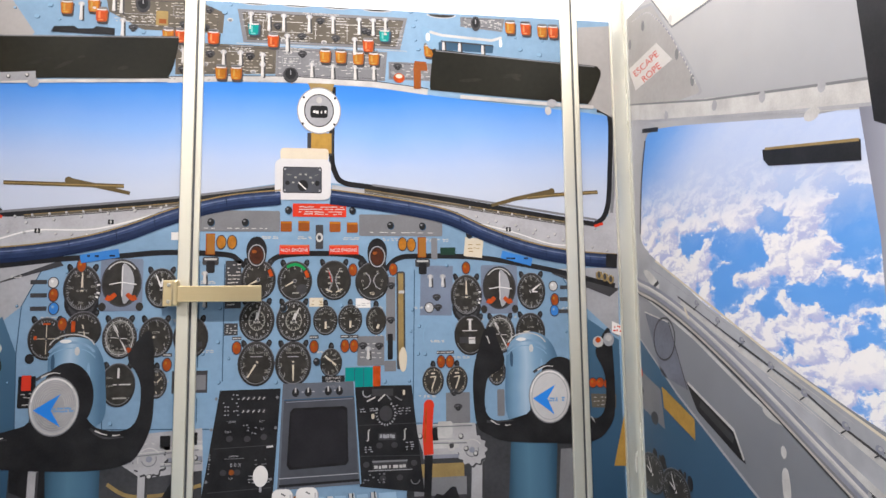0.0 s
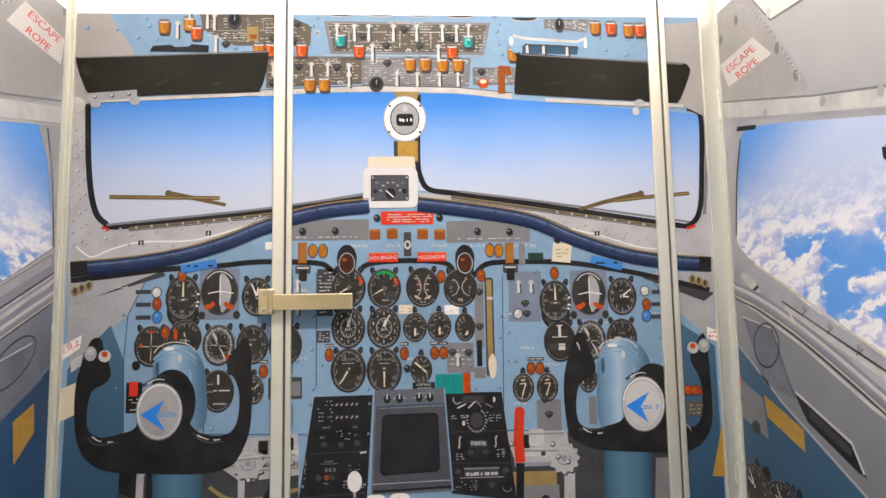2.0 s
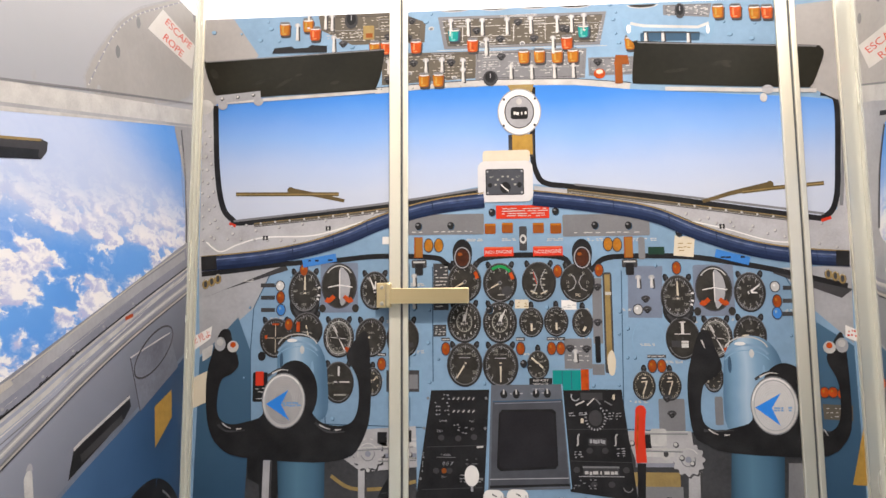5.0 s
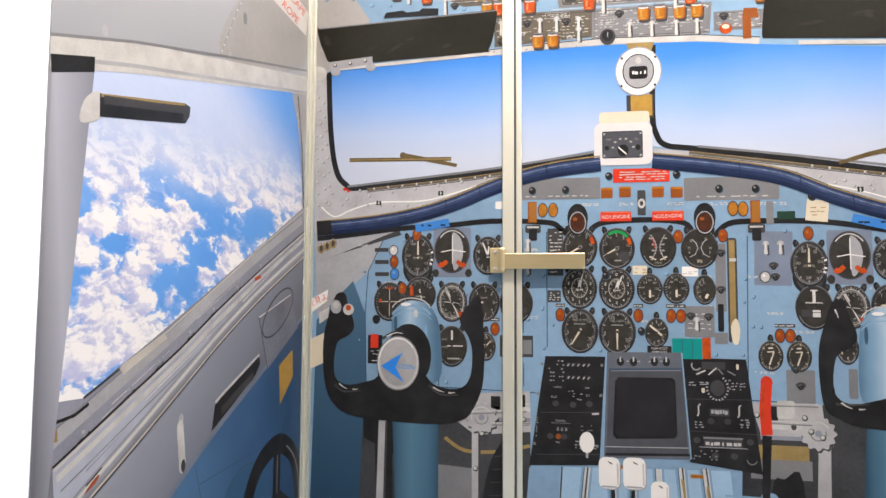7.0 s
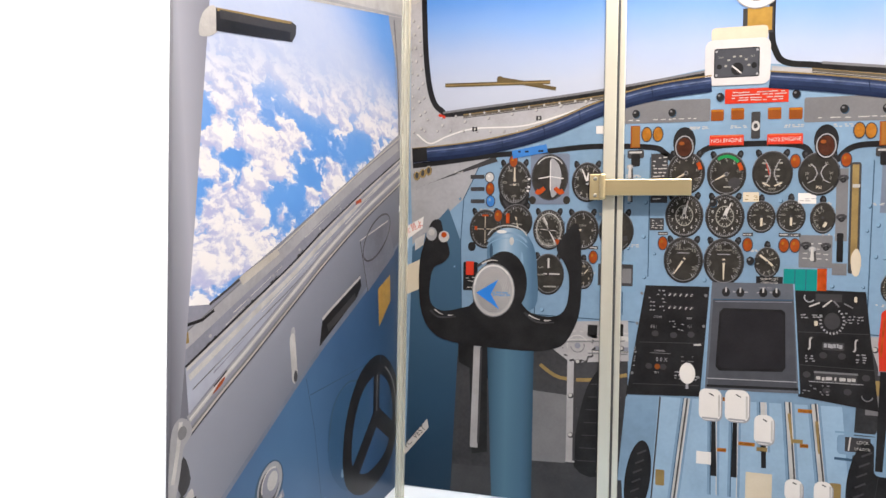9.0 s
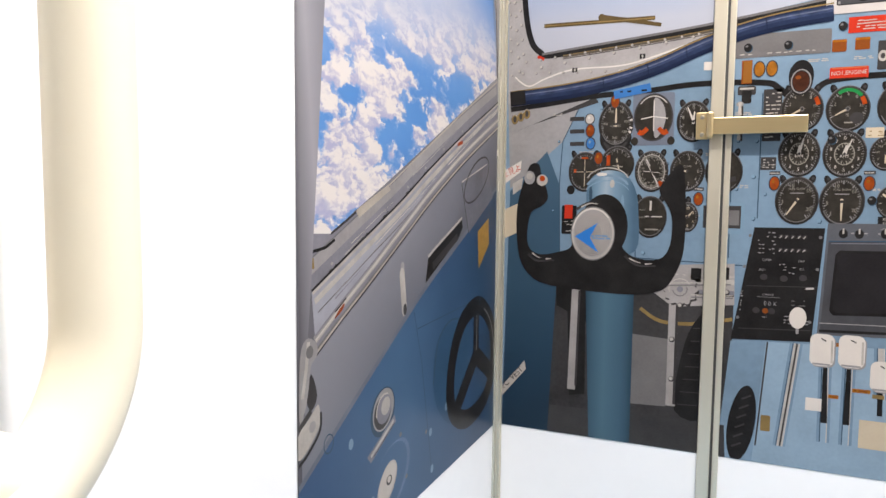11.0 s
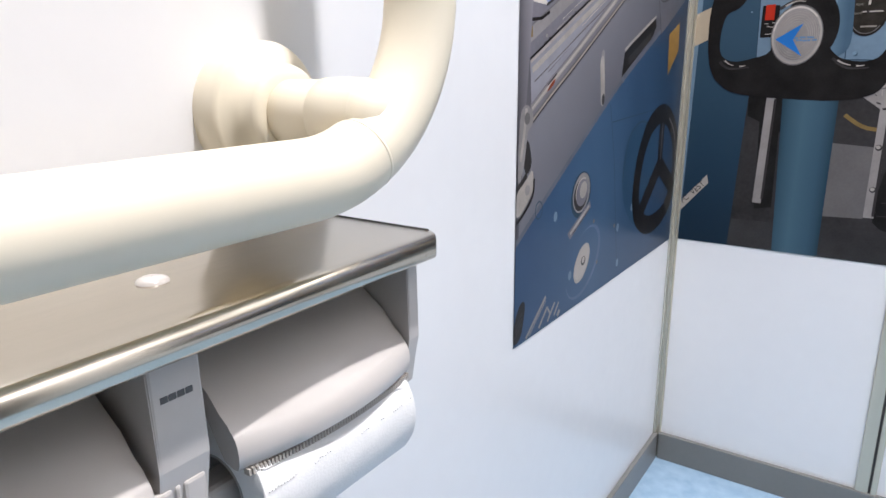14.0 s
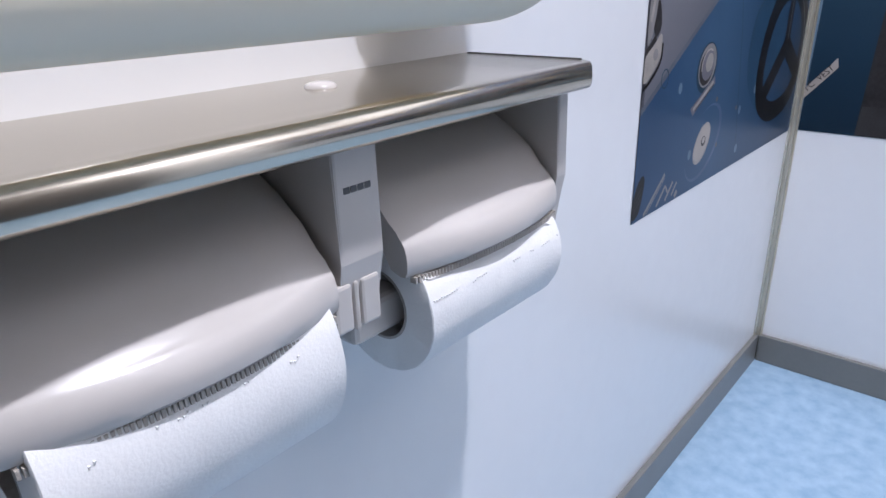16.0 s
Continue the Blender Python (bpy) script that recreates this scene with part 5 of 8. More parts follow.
printed("north", "radio_box", (rect((-0.034, 1.136), 82 * PX, 22 * PX, 6 * PX), I_CREAM, 26), (rect((-0.036, 1.096), 95 * PX, 72 * PX, 12 * PX), ink("box_white", (0.66, 0.66, 0.67), 0.06), 27), (rect((-0.037, 1.095), 66 * PX, 46 * PX, 3 * PX), I_BLACK, 28), (rect((-0.037, 1.095), 63 * PX, 43 * PX, 3 * PX), I_UNIT2, 28.8), (oval((-0.036, 1.086), 9 * PX, 10 * PX, 18), I_BLACK, 29.6), ([rect((-0.036 + 17 * PX * math.cos(radians(w)), 1.088 + 18 * PX * math.sin(radians(w))), 4 * PX, 3 * PX) for w in range(10, 171, 32)], I_FIG, 29.6), (letters("TRIM", (-0.058, 1.103), 3.6 * PX), I_FIG, 29.6), (letters("ALT", (-0.016, 1.103), 3.6 * PX), I_FIG, 29.6), (oval((-0.060, 1.090), 4 * PX, 4 * PX, 12), I_BLACK, 29.6), (oval((-0.014, 1.090), 4 * PX, 5 * PX, 12), I_BLACK, 29.6), *[(oval((u, v), 2 * PX, 2 * PX, 8), I_GREY, 29.6) for u in (-0.064, -0.010) for v in (1.078, 1.112)], (stroke([(-0.043, 1.091), (-0.031, 1.08)], 2 * PX), I_WHITE, 30), label="white control box with a black dial face")

# glareshield
for line in ([(-0.07, 1.067), (-0.134, 1.06), (-0.187, 1.049), (-0.24, 1.032), (-0.292, 1.011), (-0.353, 0.993), (-0.43, 0.98), (-0.525, 0.972)], [(0.007, 1.069), (0.099, 1.057), (0.188, 1.04), (0.259, 1.01), (0.331, 0.986), (0.402, 0.973), (0.477, 0.967)]):
    s = soft(line, 6, False)
    printed("north", "glareshield_tube", (stroke(s, 27 * PX), I_NAVY, 26), (stroke([(u, v + 2 * PX) for u, v in s], 17 * PX), I_NAVY1, 27), label="padded navy blue glareshield tube")
    printed("north", "tube_sheen", (stroke([(u, v + 4 * PX) for u, v in s], 8 * PX), I_NAVY2, 28), (stroke([(u, v + 5 * PX) for u, v in s], 2 * PX), I_NAVY3, 29))
    printed("north", "tube_piping", (stroke([(u, v + 12.5 * PX) for u, v in s], 2.2 * PX), I_TAN, 30))
    for k in (8, 14, 20, 26, 32):
        if k < len(s):
            printed("north", "tube_stitch", (stroke([(s[k][0], s[k][1] + 12 * PX), (s[k][0] + 3 * PX, s[k][1] - 12 * PX)], 1.4 * PX), I_NAVY, 31))
    printed("north", "tube_end", (stroke(s[-3:], 25 * PX), I_BLACK, 32))
printed("north", "panel_shadow", (stroke(soft([(-0.524, 0.955), (-0.464, 0.961), (-0.387, 0.97), (-0.309, 0.974), (-0.239, 0.98), (-0.152, 0.977), (-0.132, 0.968), (-0.116, 0.955), (-0.092, 0.955), (-0.072, 0.974), (-0.01, 0.979), (0.05, 0.974), (0.066, 0.954), (0.09, 0.952), (0.112, 0.971), (0.15, 0.975), (0.24, 0.973), (0.32, 0.961), (0.383, 0.948), (0.472, 0.926)], 5, False), 9 * PX), I_BLACK, 10), ([(-0.529, 0.971), (-0.387, 0.972), (-0.412, 0.953), (-0.437, 0.901), (-0.523, 0.826)], I_GREY, 3), ([(0.483, 0.957), (0.374, 0.954), (0.416, 0.895), (0.475, 0.841)], I_GREY, 3), ([(-0.522, 0.916), (-0.387, 0.968), (-0.382, 0.96), (-0.485, 0.93)], I_SHADE, 9), ([(0.481, 0.921), (0.365, 0.955), (0.365, 0.946), (0.462, 0.908)], I_SHADE, 9), ([(-0.523, 0.822), (-0.462, 0.886), (-0.441, 0.833), (-0.437, 0.699), (-0.437, 0.412), (-0.558, 0.415)], I_SIDE, 4), ([(0.475, 0.837), (0.415, 0.878), (0.402, 0.817), (0.384, 0.385), (0.486, 0.382)], I_SIDE, 4))

# upper centre panel
printed("north", "warning_placard", (rect((-0.01, 1.047), 91 * PX, 23 * PX), I_RED, 14), (marks((-0.043, 1.039), (0.027, 1.054), 4, 9, 9 * PX, 1.6 * PX, 0.85), I_PALE, 15), label="red warning placard with small white text")
printed("north", "switch_strip", (rect((-0.132, 1.029), 135 * PX, 36 * PX, 3 * PX), I_MID, 12), (marks((-0.187, 1.016), (-0.076, 1.019), 1, 12, 8 * PX, 1.5 * PX), I_PALE, 13))
printed("north", "switch_strip", (rect((0.118, 1.024), 146 * PX, 38 * PX, 3 * PX), I_MID, 12), (marks((0.057, 1.011), (0.178, 1.014), 1, 14, 8 * PX, 1.5 * PX), I_PALE, 13))
for c in [(-0.174, 1.027), (-0.123, 1.027), (0.101, 1.024), (0.152, 1.023), (-0.058, 1.047), (0.041, 1.047), (0.228, 1.01), (-0.064, 0.895), (-0.013, 0.812)]:
    knob(c, 6, I_SHADE)
for c in [(-0.061, 1.021), (-0.034, 1.022), (0.014, 1.021), (0.041, 1.02)]:
    printed("north", "hinged_cover", (rect(c, 19 * PX, 18 * PX, 2 * PX), I_BROWN, 15), (rect((c[0], c[1] + 7 * PX), 19 * PX, 3 * PX), I_AMBER, 16))
printed("north", "lever_switch", (rect((-0.01, 1.005), 13 * PX, 42 * PX, 2 * PX), I_SHADE, 15), (oval((-0.01, 1.004), 6 * PX, 8 * PX), I_PALE, 16), (oval((-0.01, 1.004), 3 * PX, 4 * PX), I_SHADE, 17))
for c, text in (((-0.048, 0.984), "NO1.ENGINE"), ((0.028, 0.984), "NO2.ENGINE")):
    printed("north", "engine_label", (rect(c, 50 * PX, 18 * PX, 2 * PX), I_RED, 16), (stroke([(c[0] - 24 * PX, c[1] - 8 * PX), (c[0] + 24 * PX, c[1] - 8 * PX)], 2 * PX), I_MAROON, 17), (stroke([(c[0] - 23 * PX, c[1] + 7.5 * PX), (c[0] + 23 * PX, c[1] + 7.5 * PX)], 1.4 * PX), I_CORAL, 17), label="red engine number label")
    lettering("north", text, c, *slant(8.6 * PX, 0.02, 0.92), I_LABEL, 18)
for c in [(-0.105, 0.976), (0.08, 0.974)]:
    printed("north", "fire_handle", (oval((c[0], c[1] + 8 * PX), 17 * PX, 24 * PX), I_BLACK, 26), (oval(c, 16 * PX, 21 * PX), I_BLACK, 27), (hoop(c, 14 * PX, 18.5 * PX, 1.8 * PX), I_GREY, 28), (oval(c, 11.5 * PX, 15 * PX), I_MAROON, 29), (oval((c[0] - 4 * PX, c[1] + 6 * PX), 4 * PX, 3 * PX, 12), I_BROWN, 30), label="black handle with a dark red centre")
for c in [(-0.174, 0.993), (0.151, 0.989)]:
    printed("north", "amber_strip", (rect(c, 15 * PX, 36 * PX), I_BROWN, 15), (rect((c[0] + 1 * PX, c[1]), 12 * PX, 33 * PX), ink("light_brown", (0.36, 0.17, 0.04)), 16))
for c in [(-0.158, 0.996), (-0.142, 0.996), (0.12, 0.994), (0.134, 0.993)]:
    bulb(c, I_HONEY, 7, 11)
printed("north", "paper_tag", (rect((0.235, 0.989), 33 * PX, 34 * PX, 0, -0.1), I_CREAM, 15), (marks((0.226, 0.98), (0.246, 0.996), 3, 3, 7 * PX, 1.5 * PX), I_TAN, 16), label="cream paper tag")
printed("north", "paper_tag", (rect((-0.224, 1.005), 16 * PX, 13 * PX), I_WHITE, 15))
printed("north", "small_display", (rect((0.193, 0.983), 27 * PX, 13 * PX), ink("display_green", (0.03, 0.07, 0.05)), 15))
printed("north", "lever", (rect((0.171, 0.987), 11 * PX, 38 * PX, 3 * PX), I_MID, 15))
printed("north", "paper_tag", (rect((-0.014, 0.903), 23 * PX, 15 * PX), I_CREAM, 15), (marks((-0.022, 0.898), (-0.005, 0.906), 3, 3, 6 * PX, 1.2 * PX), I_TAN, 16))
printed("north", "paper_tag", (rect((0.058, 0.901), 25 * PX, 16 * PX), I_WHITE, 15), (marks((0.049, 0.896), (0.068, 0.905), 3, 3, 6 * PX, 1.2 * PX), I_GREY, 16))
for line in ([(-0.359, 0.97), (-0.305, 0.979)], [(0.281, 0.978), (0.331, 0.965)]):
    printed("north", "blue_tag", (stroke(line, 14 * PX), I_TAG, 30), (marks((line[0][0] + 6 * PX, (line[0][1] + line[1][1]) / 2 - 3 * PX), (line[1][0] - 6 * PX, (line[0][1] + line[1][1]) / 2 + 3 * PX), 1, 4, 8 * PX, 3 * PX), I_BLACK, 31), label="bright blue tape tag")
for c in [(-0.173, 0.967), (0.152, 0.964)]:
    printed("north", "catch", (rect(c, 26 * PX, 14 * PX, 3 * PX), I_SHADE, 15), (rect((c[0], c[1] - 10 * PX), 14 * PX, 20 * PX, 3 * PX), I_BLACK, 16), (rect((c[0], c[1] + 3 * PX), 20 * PX, 3 * PX), I_PALE, 17))

# instrument panel seams and small fittings
for line in ([(-0.152, 0.962), (-0.152, 0.785)], [(0.139, 0.953), (0.135, 0.719)], [(-0.189, 0.967), (-0.188, 0.726)], [(-0.323, 0.822), (-0.32, 0.721)], [(-0.412, 0.953), (-0.437, 0.901), (-0.441, 0.833), (-0.438, 0.724)], [(0.378, 0.949), (0.411, 0.887)], [(-0.438, 0.724), (-0.169, 0.716)], [(0.133, 0.715), (0.246, 0.71)]):
    printed("north", "panel_seam", (stroke(line, 1.6 * PX), I_SEAM, 6))
printed("north", "side_panel", ([(0.149, 0.96), (0.201, 0.959), (0.198, 0.88), (0.147, 0.881)], I_PLATE, 5))
printed("north", "blank_cover", (hoop((0.176, 0.847), 27 * PX, 34 * PX, 1.4 * PX), I_BLUE2, 6))
for c in [(-0.182, 0.897), (-0.158, 0.896), (-0.158, 0.785), (-0.182, 0.828), (-0.064, 0.899), (0.024, 0.898), (0.134, 0.891), (0.145, 0.865), (0.143, 0.822), (0.13, 0.77), (-0.309, 0.729), (-0.203, 0.727), (-0.262, 0.728), (0.247, 0.734), (0.154, 0.821), (-0.074, 0.783), (-0.16, 0.845), (0.091, 0.78), (-0.408, 0.79), (-0.421, 0.824), (-0.378, 0.952), (-0.274, 0.96), (0.19, 0.961)]:
    printed("north", "screw", (oval((c[0] + PX, c[1] - PX), 3.2 * PX, 3.5 * PX, 10), I_SEAM, 8), (oval(c, 2.9 * PX, 3.2 * PX, 10), I_BLUE2, 9))
for c, a, b, kind, n in (((-0.355, 0.926), 28, 38, "airspeed", None), ((-0.243, 0.926), 25, 33, "altimeter", 118), ((-0.401, 0.853), 27, 34, "cross", None), ((-0.351, 0.865), 27, 30, "bars", None), ((-0.3, 0.853), 26, 34, "ring", None), ((-0.249, 0.853), 26, 33, "climb", None), ((-0.199, 0.852), 27, 34, "blank", None), ((-0.3, 0.784), 26, 35, "blocks", None), ((-0.246, 0.785), 16, 24, "clock", 40),
        ((-0.102, 0.938), 28, 34, "engine", None), ((-0.047, 0.936), 28, 34, "green", None), ((0.013, 0.937), 28, 34, "pair", None), ((0.072, 0.935), 28, 33, "psi", None), ((-0.103, 0.876), 28, 35, "rpm", 74), ((-0.048, 0.875), 28, 35, "rpm", 62), ((0, 0.875), 20, 25, "small", None), ((0.038, 0.876), 20, 25, "small", None), ((0.078, 0.874), 17, 24, "quarter", None), ((-0.103, 0.811), 29, 37, "fuel", 232), ((-0.048, 0.81), 29, 37, "fuel", 270), ((0.009, 0.81), 18, 24, "flap", None),
        ((0.222, 0.912), 27, 36, "airspeed", None), ((0.329, 0.918), 25, 33, "altimeter", 30), ((0.227, 0.849), 27, 35, "glide", None), ((0.276, 0.85), 26, 34, "ring", None), ((0.326, 0.853), 26, 33, "climb", None), ((0.269, 0.791), 16, 24, "clock", 40), ((0.167, 0.779), 18, 24, "yellow", None), ((0.205, 0.779), 18, 24, "yellow", None)):
    gauge(c, a, b, kind, n)
horizon((-0.3, 0.934), 29, 37)
horizon((0.276, 0.924), 28, 36)
for c in [(-0.357, 0.96), (-0.132, 0.835), (-0.017, 0.835), (0.03, 0.835), (0.044, 0.835), (0.042, 0.953), (-0.232, 0.812), (0.222, 0.956), (0.18, 0.808), (0.194, 0.808), (0.105, 0.954), (0.403, 0.808), (0.368, 0.904), (-0.394, 0.917), (-0.38, 0.874)]:
    bulb(c, I_RUST, 6.5, 10)
for c in [(-0.395, 0.935), (0.366, 0.926), (0.162, 0.893)]:
    bulb(c, I_PALE, 7, 8)
for c in [(-0.393, 0.897), (0.367, 0.886)]:
    bulb(c, I_TAG, 7, 9)
printed("north", "flap_indicator", (rect((0.052, 0.787), 47 * PX, 33 * PX), I_TEAL, 16), (rect((0.079, 0.788), 13 * PX, 34 * PX), I_ORANGE, 16), (stroke([(0.045, 0.801), (0.045, 0.774)], PX), I_SEAM, 17), (stroke([(0.059, 0.801), (0.059, 0.773)], PX), I_SEAM, 17), (rect((0.0125, 0.784), 38 * PX, 14 * PX), I_BLACK, 16), (letters("FLAP POSIT", (0.0125, 0.7865), 5.0 * PX), I_LABEL, 17), (letters("NORM ALTER", (0.0125, 0.7815), 4.0 * PX), I_PALE, 17), label="teal and orange indicator blocks")
printed("north", "trim_slot", (rect((0.117, 0.874), 15 * PX, 168 * PX, 4 * PX), I_SHADE, 12), (rect((0.117, 0.879), 9 * PX, 150 * PX), I_TAN, 13), (rect((0.118, 0.918), 10 * PX, 5 * PX), I_PALE, 14), (stroke(soft([(0.116, 0.857), (0.118, 0.831), (0.119, 0.818)], 4, False), 5 * PX), I_TAN, 15), (soft([(0.114, 0.822), (0.121, 0.832), (0.126, 0.818), (0.124, 0.798), (0.119, 0.794), (0.115, 0.801)]), I_CREAM, 16), (rect((0.1, 0.833), 9 * PX, 44 * PX, 2 * PX), I_BLACK, 14), (rect((0.101, 0.892), 16 * PX, 110 * PX), I_MID, 10), (rect((0.07, 0.827), 46 * PX, 50 * PX, 2 * PX), I_MID, 11), (rect((0.1, 0.803), 20 * PX, 18 * PX), I_MID, 11), (marks((0.053, 0.813), (0.087, 0.842), 4, 4, 6 * PX, 1.4 * PX), I_PALE, 12))
for c in [(0.058, 0.834), (0.083, 0.833), (0.101, 0.873), (0.102, 0.927), (0.174, 0.908), (0.176, 0.892), (0.206, 0.736), (0.2, 0.759)]:
    knob(c, 5.5)
for c in [(0.164, 0.935), (0.184, 0.935), (-0.181, 0.941), (-0.181, 0.906), (0.066, 0.823)]:
    toggle(c, 18)
printed("north", "placard_column", (rect((-0.139, 0.931), 26 * PX, 80 * PX), I_SHADE, 10), (marks((-0.149, 0.898), (-0.129, 0.964), 12, 3, 6 * PX, 1.8 * PX, 0.85), I_PALE, 11))
printed("north", "placard_block", (rect((-0.141, 0.863), 22 * PX, 20 * PX), I_SHADE, 10), (marks((-0.149, 0.856), (-0.132, 0.87), 4, 3, 5 * PX, 1.5 * PX, 0.85), I_PALE, 11))
printed("north", "display_box", (rect((-0.199, 0.784), 66 * PX, 50 * PX, 3 * PX), I_BLUE2, 11), (rect((-0.199, 0.786), 56 * PX, 36 * PX), I_SHADE, 12), (rect((-0.193, 0.785), 38 * PX, 24 * PX), I_MID, 13))
printed("north", "switch_plate", (rect((0.206, 0.736), 42 * PX, 52 * PX, 2 * PX), I_MID, 9))
printed("north", "switch_plate", (rect((0.275, 0.742), 13 * PX, 46 * PX, 3 * PX), I_MID, 12))
printed("north", "switch_guard", (rect((-0.424, 0.777), 26 * PX, 50 * PX, 2 * PX), I_BLACK, 12), (rect((-0.425, 0.79), 14 * PX, 24 * PX), I_RED, 13), (marks((-0.432, 0.757), (-0.414, 0.777), 4, 2, 8 * PX, 1.4 * PX), I_PALE, 13))
printed("north", "switch_guard", ([(0.393, 0.786), (0.402, 0.786), (0.4, 0.752), (0.391, 0.752)], I_RED, 13))
for c in row((-0.415, 0.936), (-0.414, 0.897), 3) + row((0.389, 0.924), (0.386, 0.885), 3):
    printed("north", "side_light", (rect(c, 25 * PX, 7 * PX), I_SHADE, 10))

# centre pedestal
LEGENDS = [letters(w, c, k * PX) for w, c, k in (("COMM", (-0.137, 0.7255), 4.2), ("NAV", (-0.093, 0.7255), 4.2), ("0 0 X", (-0.130, 0.6625), 8.0), ("TEST", (-0.137, 0.643), 3.6), ("CHANNEL", (-0.133, 0.6755), 3.6))]
for w, c in (("8 0.1", (-0.142, 0.711)), ("0.1", (-0.092, 0.714))):
    LEGENDS.append(letters(w, c, 5.0 * PX))
WINKS = [stroke([(u, v), (u + 3 * PX, v + 4 * PX)], 1.5 * PX)[0] for v in (0.7385, 0.7575) for u in (-0.122, -0.115, -0.107, -0.099, -0.092)]
printed("north", "radio_panel", ([(-0.155, 0.772), (-0.066, 0.773), (-0.076, 0.612), (-0.18, 0.607)], I_BLACK, 14), ([f for word in LEGENDS for f in word], I_GREY, 17), (WINKS, I_PALE, 16), ([oval((u, v + 3 * PX), 3.4 * PX, 3.0 * PX, 10) for v in (0.7385, 0.7575) for u in (-0.120, -0.113, -0.105, -0.097, -0.090)], I_SHADE, 15), (marks((-0.151, 0.733), (-0.126, 0.768), 6, 4, 4 * PX, 1.6 * PX, 0.6), I_GREY, 16), (marks((-0.122, 0.706), (-0.100, 0.722), 4, 4, 4 * PX, 1.4 * PX, 0.6), I_GREY, 16), (marks((-0.112, 0.634), (-0.080, 0.648), 3, 7, 4 * PX, 1.4 * PX, 0.7), I_GREY, 16), (marks((-0.108, 0.660), (-0.085, 0.672), 2, 5, 4 * PX, 1.4 * PX, 0.6), I_MID, 16), (marks((-0.172, 0.650), (-0.166, 0.680), 9, 1, 3 * PX, 1.6 * PX, 0.9), I_GREY, 16), (stroke([(-0.162, 0.687), (-0.072, 0.690)], 1.2 * PX), I_SHADE, 15), (stroke([(-0.170, 0.624), (-0.078, 0.628)], 1.6 * PX), I_SHADE, 15), (stroke([(-0.147, 0.672), (-0.118, 0.672)], PX), I_MID, 16), (stroke([(-0.086, 0.687), (-0.076, 0.688)], 3 * PX), I_PALE, 16), (oval((-0.136, 0.652), 4.5 * PX, 4.5 * PX, 12), I_BROWN, 16), *[(oval(c, 5.5 * PX, 5 * PX, 14), I_SHADE, 15) for c in ((-0.140, 0.701), (-0.114, 0.700), (-0.090, 0.702), (-0.128, 0.652), (-0.148, 0.652), (-0.094, 0.655))], *[(oval(c, 2.4 * PX, 2.6 * PX, 10), I_MID, 16) for c in ((-0.160, 0.760), (-0.071, 0.760), (-0.166, 0.715), (-0.073, 0.715), (-0.172, 0.640), (-0.079, 0.640))], label="black radio control panel with white legends")
DOTS = [rect((0.093 + 16 * PX * math.cos(radians(w)), 0.731 + 19 * PX * math.sin(radians(w))), 2.2 * PX, 3.4 * PX, 0, radians(w - 90)) for w in range(-200, 60, 17)]
